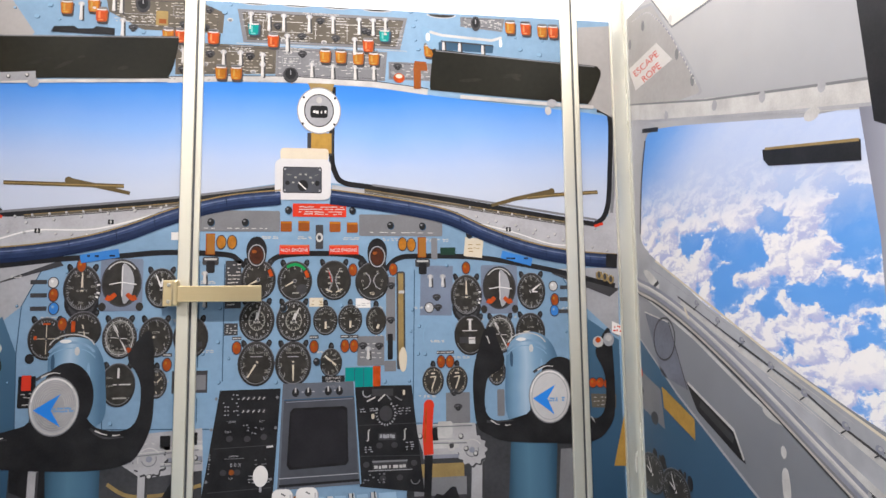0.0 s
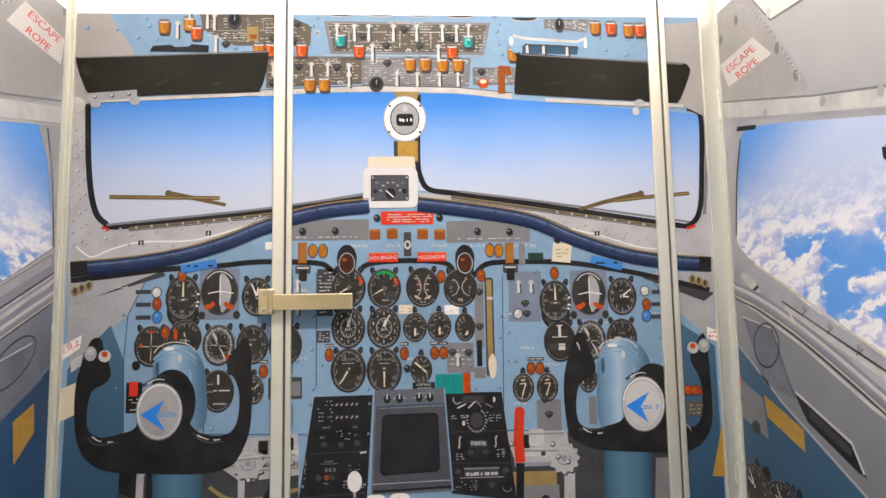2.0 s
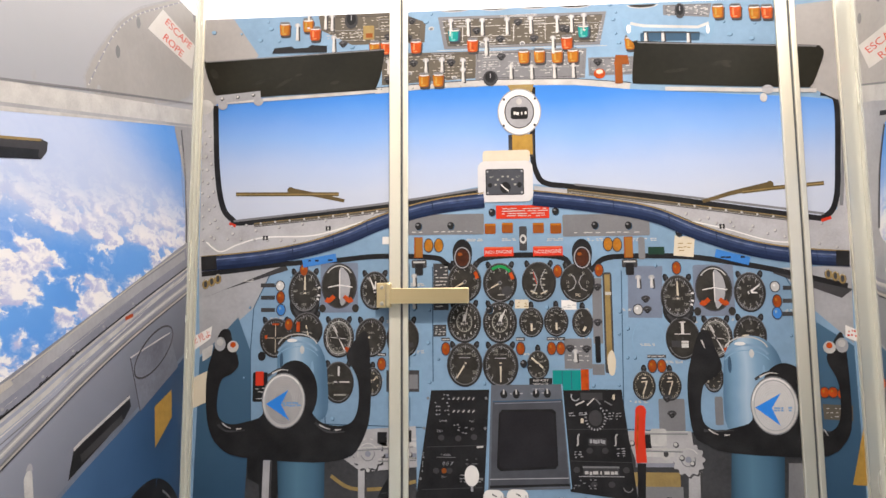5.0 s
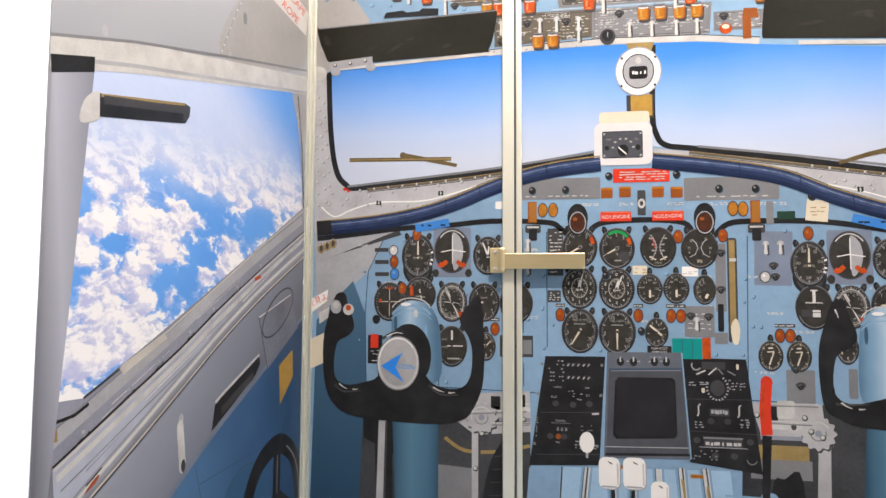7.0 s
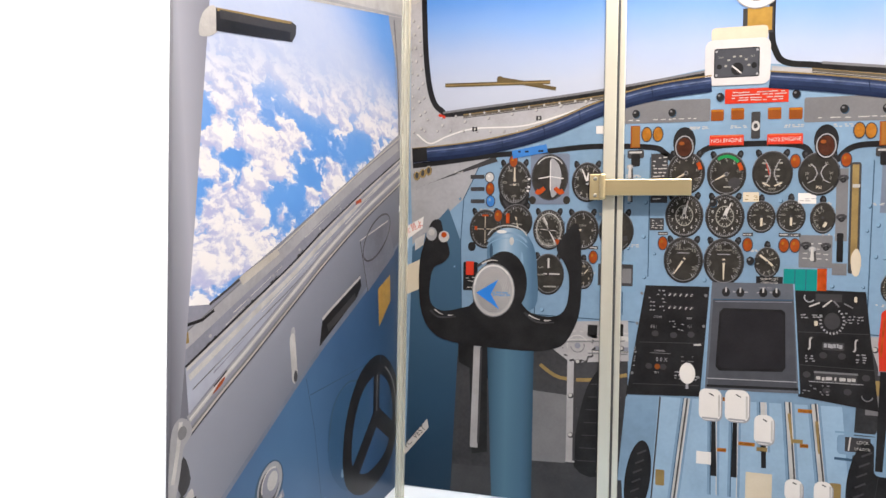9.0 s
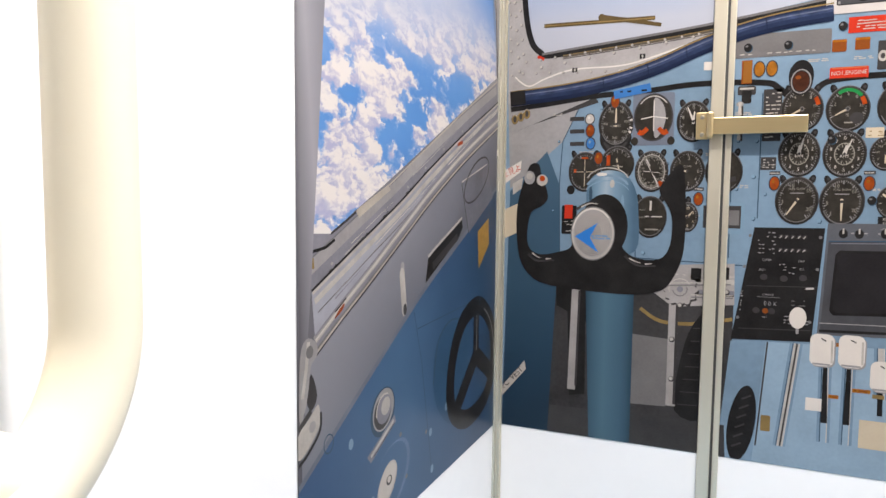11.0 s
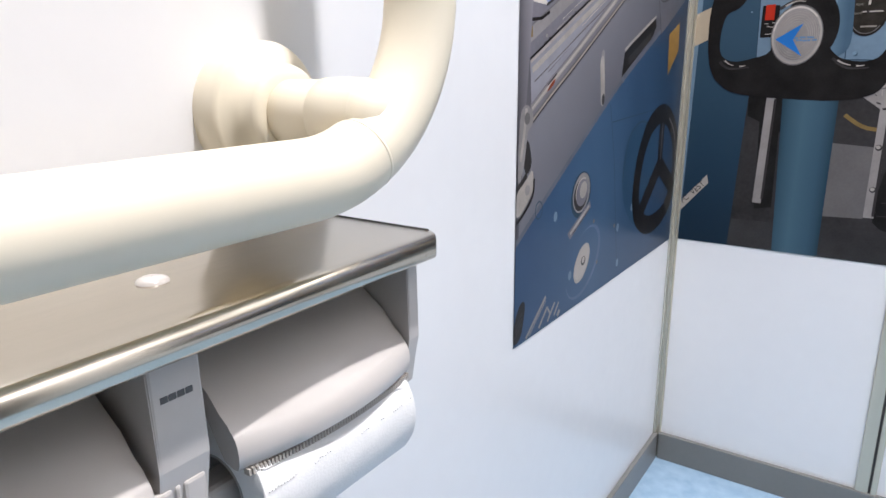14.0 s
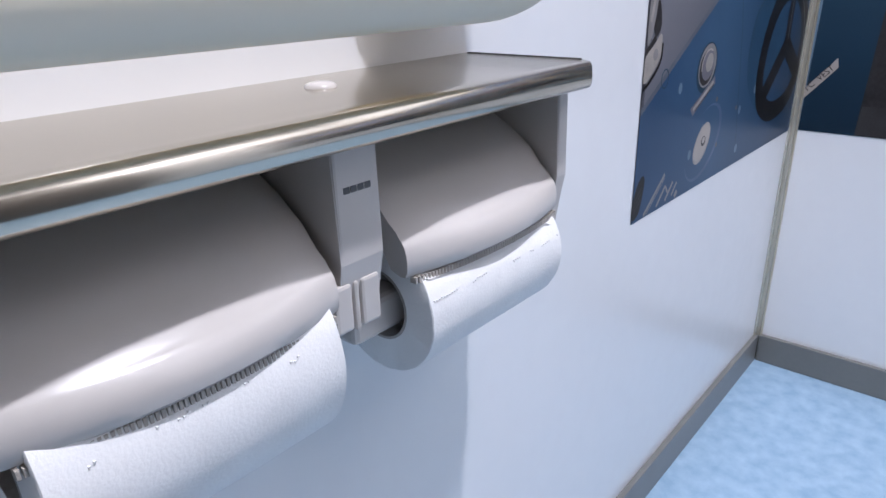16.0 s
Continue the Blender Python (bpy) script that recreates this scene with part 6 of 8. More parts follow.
printed("north", "radio_panel", ([(0.044, 0.774), (0.133, 0.773), (0.152, 0.61), (0.053, 0.623)], I_BLACK, 14), (DOTS, I_GREY, 16), (oval((0.093, 0.731), 11 * PX, 13 * PX, 20), I_SHADE, 15), (hoop((0.064, 0.763), 8 * PX, 8 * PX, 2 * PX, start=150, end=330), I_GREY, 16), (rect((0.088, 0.763), 36 * PX, 12 * PX), I_SHADE, 15), *[(stroke([a, b], 2.2 * PX), k, 16) for a, b, k in (((0.064, 0.750), (0.077, 0.756), I_LABEL), ((0.081, 0.750), (0.092, 0.760), I_LABEL), ((0.094, 0.759), (0.101, 0.751), I_MID), ((0.107, 0.756), (0.118, 0.750), I_MID))], (rect((0.121, 0.762), 4 * PX, 9 * PX, 2 * PX), I_CREAM, 16), (rect((0.073, 0.727), 5 * PX, 8 * PX, 2 * PX), I_CREAM, 16), (marks((0.052, 0.733), (0.062, 0.740), 2, 2, 5 * PX, 1.6 * PX, 0.9), I_GREY, 16), (marks((0.067, 0.734), (0.080, 0.740), 2, 3, 4 * PX, 1.6 * PX, 0.9), I_GREY, 16), (marks((0.107, 0.728), (0.132, 0.744), 4, 5, 4 * PX, 1.6 * PX, 0.5), I_GREY, 16), *[(stroke(soft([(u - 2.5 * PX, 0.690), (u, 0.693), (u, 0.704), (u + 3 * PX, 0.707)], 3, False), 2.2 * PX), I_PALE, 16) for u in (0.066, 0.122)], (rect((0.095, 0.696), 30 * PX, 12 * PX, 2 * PX), I_SHADE, 15), (marks((0.083, 0.693), (0.107, 0.700), 1, 6, 4 * PX, 6 * PX, 1), I_GREY, 16), (marks((0.059, 0.672), (0.073, 0.686), 4, 2, 5 * PX, 1.6 * PX, 0.8), I_GREY, 16), (marks((0.122, 0.674), (0.138, 0.688), 4, 2, 5 * PX, 1.6 * PX, 0.8), I_GREY, 16), (rect((0.099, 0.6525), 58 * PX, 14 * PX, 1.5 * PX), I_SHADE, 15), (stroke([(0.072, 0.659), (0.126, 0.659)], 3 * PX), I_MID, 16), (marks((0.075, 0.648), (0.123, 0.653), 1, 9, 5 * PX, 5 * PX, 1), I_PALE, 16), (stroke([(0.066, 0.6455), (0.133, 0.6455)], 1.2 * PX), I_GREY, 16), (stroke([(0.05, 0.714), (0.14, 0.715)], 1.2 * PX), I_SHADE, 15), (stroke([(0.052, 0.668), (0.146, 0.666)], 1.2 * PX), I_SHADE, 15), (marks((0.056, 0.626), (0.100, 0.642), 4, 6, 4 * PX, 2.2 * PX, 0.45), I_MID, 16), *[(oval(c, 5.5 * PX, 5 * PX, 14), I_SHADE, 15) for c in ((0.083, 0.683), (0.106, 0.683), (0.063, 0.655), (0.136, 0.655), (0.088, 0.634), (0.114, 0.634))], (hoop((0.138, 0.630), 8 * PX, 8 * PX, 1.6 * PX, start=180, end=350), I_MID, 16), label="black navigation control panel with white legends")
UNIT = [([(-0.064, 0.78), (0.044, 0.781), (0.054, 0.627), (-0.07, 0.623)], I_UNIT, 17), ([(-0.061, 0.755), (0.044, 0.758), (0.051, 0.632), (-0.066, 0.626)], I_UNIT2, 18), (stroke([(-0.061, 0.755), (0.044, 0.758)], 2 * PX), I_SEAM, 19), ([(-0.047, 0.743), (0.029, 0.744), (0.034, 0.74), (0.036, 0.662), (0.032, 0.656), (-0.051, 0.652), (-0.056, 0.658), (-0.052, 0.737)], I_BLACK, 20), ([(-0.045, 0.739), (0.027, 0.74), (0.031, 0.737), (0.033, 0.663), (0.029, 0.66), (-0.048, 0.656), (-0.052, 0.66), (-0.049, 0.734)], ink("screen_glass", (0.036, 0.035, 0.040), 0.2), 21), (stroke([(-0.067, 0.629), (0.053, 0.633)], 4 * PX), I_BLACK, 19), (marks((-0.047, 0.762), (0.03, 0.773), 1, 9, 7 * PX, 2 * PX), I_GREY, 19), (stroke([(-0.064, 0.780), (-0.0705, 0.623)], 2 * PX), I_BLUE2, 19), (stroke([(0.044, 0.781), (0.0545, 0.627)], 2 * PX), I_BLUE2, 19), (stroke([(-0.067, 0.640), (0.051, 0.643)], 1.4 * PX), I_GREY, 20), (stroke([(-0.058, 0.752), (0.042, 0.755)], 1.0 * PX), I_MID2, 20), (letters("HOLD TEST", (0.008, 0.7735), 3.6 * PX), I_GREY, 20)]
printed("north", "screen_unit", *UNIT[:2], label="grey control unit with a blank black screen")
printed("north", "screen", *UNIT[3:5], label="blank dark glass screen")
for shape in UNIT[2:3] + UNIT[5:]:
    printed("north", "unit_trim", shape)
for c in [(-0.044, 0.766), (-0.025, 0.766), (0.005, 0.767), (0.022, 0.767)]:
    printed("north", "round_knob", (oval(c, 6 * PX, 7 * PX, 16), I_BLACK, 20), (stroke([c, (c[0], c[1] + 8 * PX)], 2.4 * PX), I_PALE, 21))
printed("north", "pedestal", ([(-0.18, 0.604), (-0.075, 0.61), (0.055, 0.621), (0.111, 0.612), (0.161, 0.417), (-0.194, 0.363)], I_BLUE, 6), ([(-0.133, 0.607), (0.108, 0.613), (0.125, 0.411), (-0.145, 0.37)], I_PED, 7), label="blue centre pedestal with lever slots")
FITTINGS = [
    *[(stroke(s, 7 * PX), I_PALE, 9) for s in ([(-0.094, 0.608), (-0.11, 0.456)], [(0.008, 0.611), (0.011, 0.54)], [(0.04, 0.614), (0.05, 0.48)], [(0.073, 0.614), (0.086, 0.493)])], *[(stroke(s, 2.5 * PX), I_SHADE, 10) for s in ([(-0.093, 0.608), (-0.109, 0.456)], [(0.042, 0.614), (0.053, 0.481)], [(0.075, 0.615), (0.089, 0.493)], [(-0.131, 0.607), (-0.141, 0.452)])],
    (stroke([(-0.057, 0.582), (-0.055, 0.498)], 6 * PX, 9 * PX), I_BLACK, 12), (stroke([(-0.028, 0.585), (-0.028, 0.499)], 6 * PX, 9 * PX), I_BLACK, 12), (stroke([(0.01, 0.556), (0.011, 0.517)], 7 * PX), I_BLACK, 12), (rect((-0.069, 0.523), 22 * PX, 20 * PX), I_WHITE, 12), (rect((0.005, 0.489), 38 * PX, 44 * PX), I_CREAM, 12), (marks((-0.02, 0.532), (0.059, 0.589), 3, 4, 14 * PX, 6 * PX, 0.5), I_TAN, 12), (rect((-0.129, 0.487), 14 * PX, 26 * PX, 2 * PX), I_TAN, 12), (rect((0.102, 0.495), 16 * PX, 24 * PX, 2 * PX), I_TAN, 12), (rect((0.13, 0.561), 60 * PX, 30 * PX, 6 * PX), I_BLUE, 12), (rect((0.128, 0.562), 34 * PX, 22 * PX), I_SHADE, 13), (letters("LOCK", (0.134, 0.5655), 6.0 * PX), I_LABEL, 14), (letters("UNLOCK", (0.134, 0.5565), 5.0 * PX), I_LABEL, 14), (stroke([(0.119, 0.572), (0.117, 0.553)], 2 * PX), I_LABEL, 14)]
for shape in FITTINGS:
    printed("north", "lever_slot" if shape[2] < 11 else "pedestal_fitting", shape)
for a, b in (((-0.094, 0.608), (-0.110, 0.456)), ((0.008, 0.611), (0.011, 0.540)), ((0.040, 0.614), (0.050, 0.480)), ((0.073, 0.614), (0.086, 0.493)), ((-0.057, 0.590), (-0.055, 0.470)), ((-0.028, 0.590), (-0.028, 0.470))):
    for off, w, colour in ((-7, 4, I_BLUE), (7, 4, I_BLUE), (-4.5, 1.4, I_SEAM), (4.5, 1.4, I_LABEL)):
        printed("north", "slot_edge", (stroke([(a[0] + off * PX, a[1]), (b[0] + off * PX, b[1])], w * PX), colour, 8 + 0.3 * (w < 2)))
for a, b in (((0.042, 0.598), (0.047, 0.555)), ((0.077, 0.590), (0.081, 0.545))):
    printed("north", "worn_brass", (stroke([a, b], 4.5 * PX, 2.5 * PX), I_TAN, 11))
for c, w in (((0.018, 0.577), 12), ((0.062, 0.603), 20), ((-0.012, 0.549), 24), ((0.062, 0.554), 12), ((-0.045, 0.537), 14), ((-0.045, 0.611), 14)):
    printed("north", "brass_tag", (rect(c, w * PX, 6 * PX, 1 * PX), I_HONEY, 12), (marks((c[0] - w * 0.4 * PX, c[1] - 2 * PX), (c[0] + w * 0.4 * PX, c[1] + 2 * PX), 1, 4, 4 * PX, 2.2 * PX, 0.9), I_BROWN, 13))
printed("north", "friction_knob", (rect((0.160, 0.553), 26 * PX, 70 * PX, 9 * PX), I_BLUE, 15), (rect((0.157, 0.556), 12 * PX, 60 * PX, 5 * PX), I_BLUE2, 16), (stroke([(0.100, 0.578), (0.150, 0.577)], 3 * PX), I_BLUE2, 13), (stroke([(0.100, 0.541), (0.150, 0.540)], 4 * PX), I_SEAM, 13), label="blue friction knob at the pedestal's end")
for c, w, h in (((-0.062, 0.602), 33, 50), ((-0.026, 0.603), 35, 50), ((0.01, 0.572), 28, 46), ((0.05, 0.49), 25, 34), ((0.087, 0.491), 25, 34)):
    printed("north", "lever_knob", (rect((c[0] + 2 * PX, c[1] - 2 * PX), w * PX, h * PX, 10 * PX), I_GREY, 24), (rect(c, w * PX, h * PX, 10 * PX), I_WHITE, 25), (stroke([(c[0] + w * 0.40 * PX, c[1] + h * 0.32 * PX), (c[0] + w * 0.42 * PX, c[1] - h * 0.38 * PX)], 3.0 * PX), I_PALE, 26), (stroke([(c[0] - w * 0.36 * PX, c[1] - h * 0.44 * PX), (c[0] + w * 0.36 * PX, c[1] - h * 0.45 * PX)], 3.0 * PX), I_GREY, 26), (stroke([(c[0] - w * 0.05 * PX, c[1] + h * 0.36 * PX), (c[0] + w * 0.16 * PX, c[1] + h * 0.28 * PX)], 1.8 * PX), I_SHADE, 27), label="white lever knob")
printed("north", "lever_knob", (oval((-0.094, 0.645), 12 * PX, 17 * PX), I_WHITE, 25), (stroke([(-0.094, 0.632), (-0.094, 0.622)], 4 * PX), I_GREY, 24), label="small white ball knob")
for c in ((-0.161, 0.482), (0.134, 0.51)):
    printed("north", "trim_wheel", (oval(c, 20 * PX, 64 * PX, 30, -0.12), I_BLACK, 14), *[(rect((c[0] + dx * PX, c[1] + dz * PX), 16 * PX, 3 * PX, 0, 0.5), I_SHADE, 15) for dx, dz in ((6, 44), (3, 28), (0, 12), (-2, -4), (-4, -20), (-6, -36))], label="black ribbed trim wheel")

# foot well
printed("north", "foot_well", ([(-0.442, 0.675), (-0.178, 0.691), (-0.178, 0.365), (-0.452, 0.324)], I_WELL, 6), ([(-0.442, 0.675), (-0.36, 0.68), (-0.377, 0.607), (-0.441, 0.638)], I_BLACK, 7), ([(-0.323, 0.602), (-0.262, 0.598), (-0.268, 0.493), (-0.321, 0.491)], I_MID, 7), ([(-0.449, 0.472), (-0.184, 0.476), (-0.181, 0.365), (-0.452, 0.324)], ink("floor_slate", (0.075, 0.078, 0.085), 0.25), 8), (stroke(soft([(-0.31, 0.643), (-0.279, 0.625), (-0.228, 0.625), (-0.179, 0.636)], 5, False), 6 * PX), I_TAN, 9), (soft([(-0.255, 0.489), (-0.246, 0.582), (-0.228, 0.631), (-0.207, 0.637), (-0.205, 0.491)], 4), I_BLACK, 10), ([(-0.424, 0.658), (-0.395, 0.669), (-0.392, 0.497), (-0.417, 0.492)], I_BLACK, 8), *[(stroke([p, q], 1.4 * PX), I_SHADE, 11) for p, q in zip(row((-0.251, 0.499), (-0.232, 0.618), 7), row((-0.205, 0.501), (-0.207, 0.62), 7))], label="grey floor with black pedals")
printed("north", "rudder_linkage", ([(-0.316, 0.709), (-0.179, 0.718), (-0.177, 0.657), (-0.263, 0.649), (-0.311, 0.683)], I_LINK, 10), (stroke([(-0.238, 0.683), (-0.178, 0.684)], 34 * PX), I_PALE, 11), (oval((-0.253, 0.676), 24 * PX, 26 * PX), I_PALE, 12), (oval((-0.253, 0.676), 10 * PX, 11 * PX), I_LINK, 13), (rect((-0.231, 0.698), 16 * PX, 24 * PX), I_BLACK, 12), (rect((-0.192, 0.703), 14 * PX, 20 * PX), I_BLACK, 12), (stroke([(-0.261, 0.655), (-0.261, 0.495)], 15 * PX), I_LINK, 12), (stroke([(-0.256, 0.656), (-0.256, 0.498)], 4 * PX), I_SHADE, 13))
printed("north", "rudder_bar", (stroke([(-0.41, 0.67), (-0.414, 0.502)], 14 * PX), I_LINK, 12), (stroke([(-0.404, 0.664), (-0.407, 0.509)], 4 * PX), I_SHADE, 13), label="grey painted rudder linkage bars")
printed("north", "foot_well", ([(0.128, 0.711), (0.246, 0.71), (0.29, 0.709), (0.324, 0.702), (0.4, 0.703), (0.384, 0.385), (0.118, 0.394)], I_WELL, 6), (rect((0.178, 0.634), 80 * PX, 40 * PX), I_TAN, 8), (rect((0.177, 0.618), 90 * PX, 30 * PX), I_MID, 9), (soft([(0.148, 0.393), (0.163, 0.585), (0.181, 0.605), (0.206, 0.6), (0.211, 0.391)], 4), I_BLACK, 10), ([(0.371, 0.667), (0.401, 0.667), (0.386, 0.385), (0.354, 0.386)], I_MID, 8), label="grey floor with black pedals")
printed("north", "rudder_linkage", ([(0.137, 0.712), (0.233, 0.712), (0.236, 0.683), (0.222, 0.658), (0.153, 0.66)], I_LINK, 10), (rect((0.165, 0.697), 20 * PX, 22 * PX), I_BLACK, 12), (rect((0.185, 0.703), 26 * PX, 28 * PX, 4 * PX), I_PALE, 12), (oval((0.195, 0.679), 8 * PX, 10 * PX), I_PALE, 14), (oval((0.195, 0.679), 4 * PX, 5 * PX), I_SHADE, 15), (oval((0.227, 0.671), 23 * PX, 20 * PX), I_PALE, 13), (stroke([(0.237, 0.658), (0.228, 0.39)], 22 * PX), I_LINK, 12), (stroke([(0.245, 0.654), (0.24, 0.39)], 4 * PX), I_SHADE, 13), label="grey painted rudder linkage bars")
for c, r in (((-0.253, 0.676), 26), ((0.227, 0.671), 25)):
    rim = [(c[0] + (r + 2.2 * math.cos(12 * w)) * PX * math.cos(w), c[1] + (r + 2.2 * math.cos(12 * w)) * PX * math.sin(w)) for w in [2 * math.pi * k / 96 for k in range(96)]]
    printed("north", "linkage_cog", ([(u + 2 * PX, v - 3 * PX) for u, v in rim], I_SHADE, 13.2), (rim, I_LINK, 14), (hoop(c, 18 * PX, 18 * PX, 1.6 * PX, start=30, end=200), I_PALE, 15), (hoop(c, 12 * PX, 12 * PX, 1.6 * PX, start=190, end=380), I_MID, 15), (oval(c, 5 * PX, 5 * PX, 14), I_MID2, 15), label="scalloped grey linkage wheel")
for a, b in (((-0.236, 0.683), (-0.178, 0.684)), ((0.150, 0.672), (0.214, 0.672))):
    for off, w, colour in ((0, 30, I_LINK), (7, 8, I_PALE), (-11, 8, I_MID2), (-15, 3, I_SHADE)):
        printed("north", "linkage_tube", (stroke([(a[0], a[1] + off * PX), (b[0], b[1] + off * PX)], w * PX), colour, 11.2 + (w < 30)))
printed("north", "red_lever", (stroke([(0.16, 0.742), (0.157, 0.702), (0.159, 0.666)], 17 * PX), I_RED, 18), (oval((0.16, 0.741), 9 * PX, 10 * PX), I_RED, 19), (stroke([(0.156, 0.737), (0.153, 0.685)], 3 * PX), I_ORANGE, 20), (stroke([(0.159, 0.665), (0.154, 0.528)], 14 * PX, 10 * PX), I_BLACK, 17), label="red emergency lever with a black shaft")

# control yokes
YOKE = ((-120, 125), (-103, 127), (-97, 105), (-87, 80), (-85, 62), (-97, 48), (-115, 38), (-122, 10), (-122, -20), (-113, -36), (-93, -42), (-63, -36), (-38, -24), (-36, 20), (0, 46), (36, 30), (46, 6), (52, -20), (70, -38), (100, -44), (123, -38), (135, -15), (137, 25), (130, 50), (117, 70), (115, 85), (130, 108), (145, 124), (153, 115), (157, 80), (159, 10), (155, -40), (137, -82), (115, -100), (55, -108), (-75, -100), (-117, -82), (-137, -50), (-144, 0), (-143, 50), (-133, 90))


def yoke(column, colour, dome, hub, neck, arrow, out, low):
    """Column, black wheel with two horns and the silver hub disc; out and low trim its reach."""
    def at(p, q):
        return (hub[0] + p * (out if p > 60 else 1) * 0.95 * PX, hub[1] + q * (low if q < -50 else 1) * 0.95 * PX)

    printed("north", "control_column", (column, colour, 18), label="blue painted control column")
    printed("north", "column_head", (soft(dome), I_DOME_L if colour is I_COL_L else I_DOME_R, 26), (hoop(neck, 36 * PX, 24 * PX, 2 * PX, start=15, end=165), I_PALE, 27), (hoop((neck[0], neck[1] - 14 * PX), 38 * PX, 26 * PX, 4 * PX, start=20, end=160), I_BLUE, 28), (hoop((neck[0], neck[1] - 26 * PX), 40 * PX, 28 * PX, 1.6 * PX, start=25, end=155), I_BLUE2, 28), (oval((neck[0] - 10 * PX, neck[1] + 12 * PX), 9 * PX, 3 * PX, 14), I_WHITE, 29), (oval((neck[0] + 8 * PX, neck[1] - 4 * PX), 4 * PX, 7 * PX, 12), I_PALE, 29), (oval((neck[0] - 28 * PX, neck[1] - 22 * PX), 3 * PX, 14 * PX, 12), I_SEAM, 29), (oval((neck[0] + 26 * PX, neck[1] - 44 * PX), 3 * PX, 22 * PX, 14), I_BLUE2, 29), label="domed blue column head")
    glints = [((-112, -40), (-104, -46), (-96, -49)), ((-86, -50), (-80, -50), (-76, -49)), ((66, -42), (76, -47), (86, -50)), ((94, -51), (100, -51), (106, -50)), ((-22, 48), (-6, 55), (8, 54)), ((-117, 112), (-114, 104), (-112, 98))]
    shine = [(stroke(soft([at(*p) for p in q], 4, False), 2.6 * PX, 1.0 * PX), I_LABEL, 33) for q in glints] + [(stroke(soft([at(*p) for p in q], 4, False), 5.0 * PX, 2.0 * PX), I_SHEEN, 31) for q in (((-120, -42), (-104, -54), (-70, -52)), ((58, -38), (80, -54), (112, -54)), ((-30, 44), (-5, 57), (26, 50)))]
    printed("north", "control_yoke", (soft([at(*p) for p in YOKE], 3), I_BLACK, 30), (oval(at(20, 14), 40 * PX, 55 * PX, 36), I_BLACK, 31), *shine, label="glossy black control yoke")
    printed("north", "yoke_hub", (oval(hub, 38 * PX, 47 * PX, 40), I_MID, 33), (oval(hub, 36.5 * PX, 45 * PX, 40), I_PALE, 34), (hoop(hub, 33 * PX, 41 * PX, 1.5 * PX), I_GREY, 35), (oval(hub, 31 * PX, 39 * PX, 40), I_DISC, 35), *[(hoop(hub, k * PX, k * 1.26 * PX, 0.6 * PX), I_PALE, 35.9) for k in (29, 26, 23, 20, 17)], (hoop(hub, 35.5 * PX, 44 * PX, 2.2 * PX, start=40, end=170), I_WHITE, 35), (arrow, I_LOGO, 37), (marks((hub[0] - 2 * PX, hub[1] - 10 * PX), (hub[0] + 28 * PX, hub[1] - 2 * PX), 2, 5, 6 * PX, 3.0 * PX, 0.9), I_FADED, 37), label="silver hub disc with a plain blue arrow")


yoke([(-0.395, 0.683), (-0.32, 0.686), (-0.32, 0.361), (-0.384, 0.352)], I_COL_L, [(-0.397, 0.808), (-0.394, 0.836), (-0.38, 0.851), (-0.36, 0.855), (-0.337, 0.848), (-0.322, 0.824), (-0.317, 0.788), (-0.318, 0.735), (-0.35, 0.725), (-0.39, 0.75)], (-0.386, 0.756), (-0.365, 0.838), [(-0.414, 0.751), (-0.378, 0.773), (-0.390, 0.750), (-0.376, 0.726)], 1.0, 1.0)
yoke([(0.29, 0.686), (0.366, 0.686), (0.352, 0.386), (0.275, 0.389)], I_COL_R, [(0.284, 0.80), (0.292, 0.836), (0.318, 0.852), (0.345, 0.848), (0.364, 0.827), (0.371, 0.795), (0.364, 0.75), (0.33, 0.72), (0.286, 0.718)], (0.355, 0.75), (0.319, 0.83), [(0.327, 0.747), (0.365, 0.768), (0.351, 0.746), (0.362, 0.721)], 0.80, 0.80)
for c, d in (((-0.49, 0.844), (-0.469, 0.84)), ((0.457, 0.838), (0.439, 0.835))):
    printed("north", "grip_button", (oval(c, 10 * PX, 12 * PX), I_GREY, 34), (oval((c[0], c[1] + 3 * PX), 6 * PX, 6 * PX), I_PALE, 35), (oval(d, 10 * PX, 10 * PX), I_PALE, 34), (oval((d[0], d[1] + 3 * PX), 5 * PX, 5 * PX), I_ORANGE, 35))
for outline, colour, h in (([(-0.537, 0.857), (-0.504, 0.872), (-0.506, 0.853), (-0.538, 0.835)], I_WHITE, 12), ([(-0.519, 0.834), (-0.501, 0.844), (-0.504, 0.826), (-0.518, 0.816)], I_PALE, 12), ([(-0.534, 0.792), (-0.509, 0.802), (-0.509, 0.754), (-0.534, 0.744)], I_CREAM, 12), ([(0.464, 0.868), (0.48, 0.861), (0.479, 0.843), (0.463, 0.85)], I_WHITE, 34), ([(-0.537, 0.494), (-0.493, 0.541), (-0.490, 0.527), (-0.536, 0.477)], I_LABEL, 12)):
    printed("north", "wall_tag", (outline, colour, h))
lettering("north", "を見よ", (-0.521, 0.854), *slant(14 * PX, 0.42, 0.9), I_RED, 13)
lettering("north", "FC  VEST", (-0.514, 0.5095), *slant(15 * PX, 0.82, 0.92), I_SHADE, 13)
printed("north", "red_tag_marks", (marks((0.466, 0.849), (0.479, 0.862), 2, 3, 4 * PX, 3 * PX, 1), I_RED, 36))

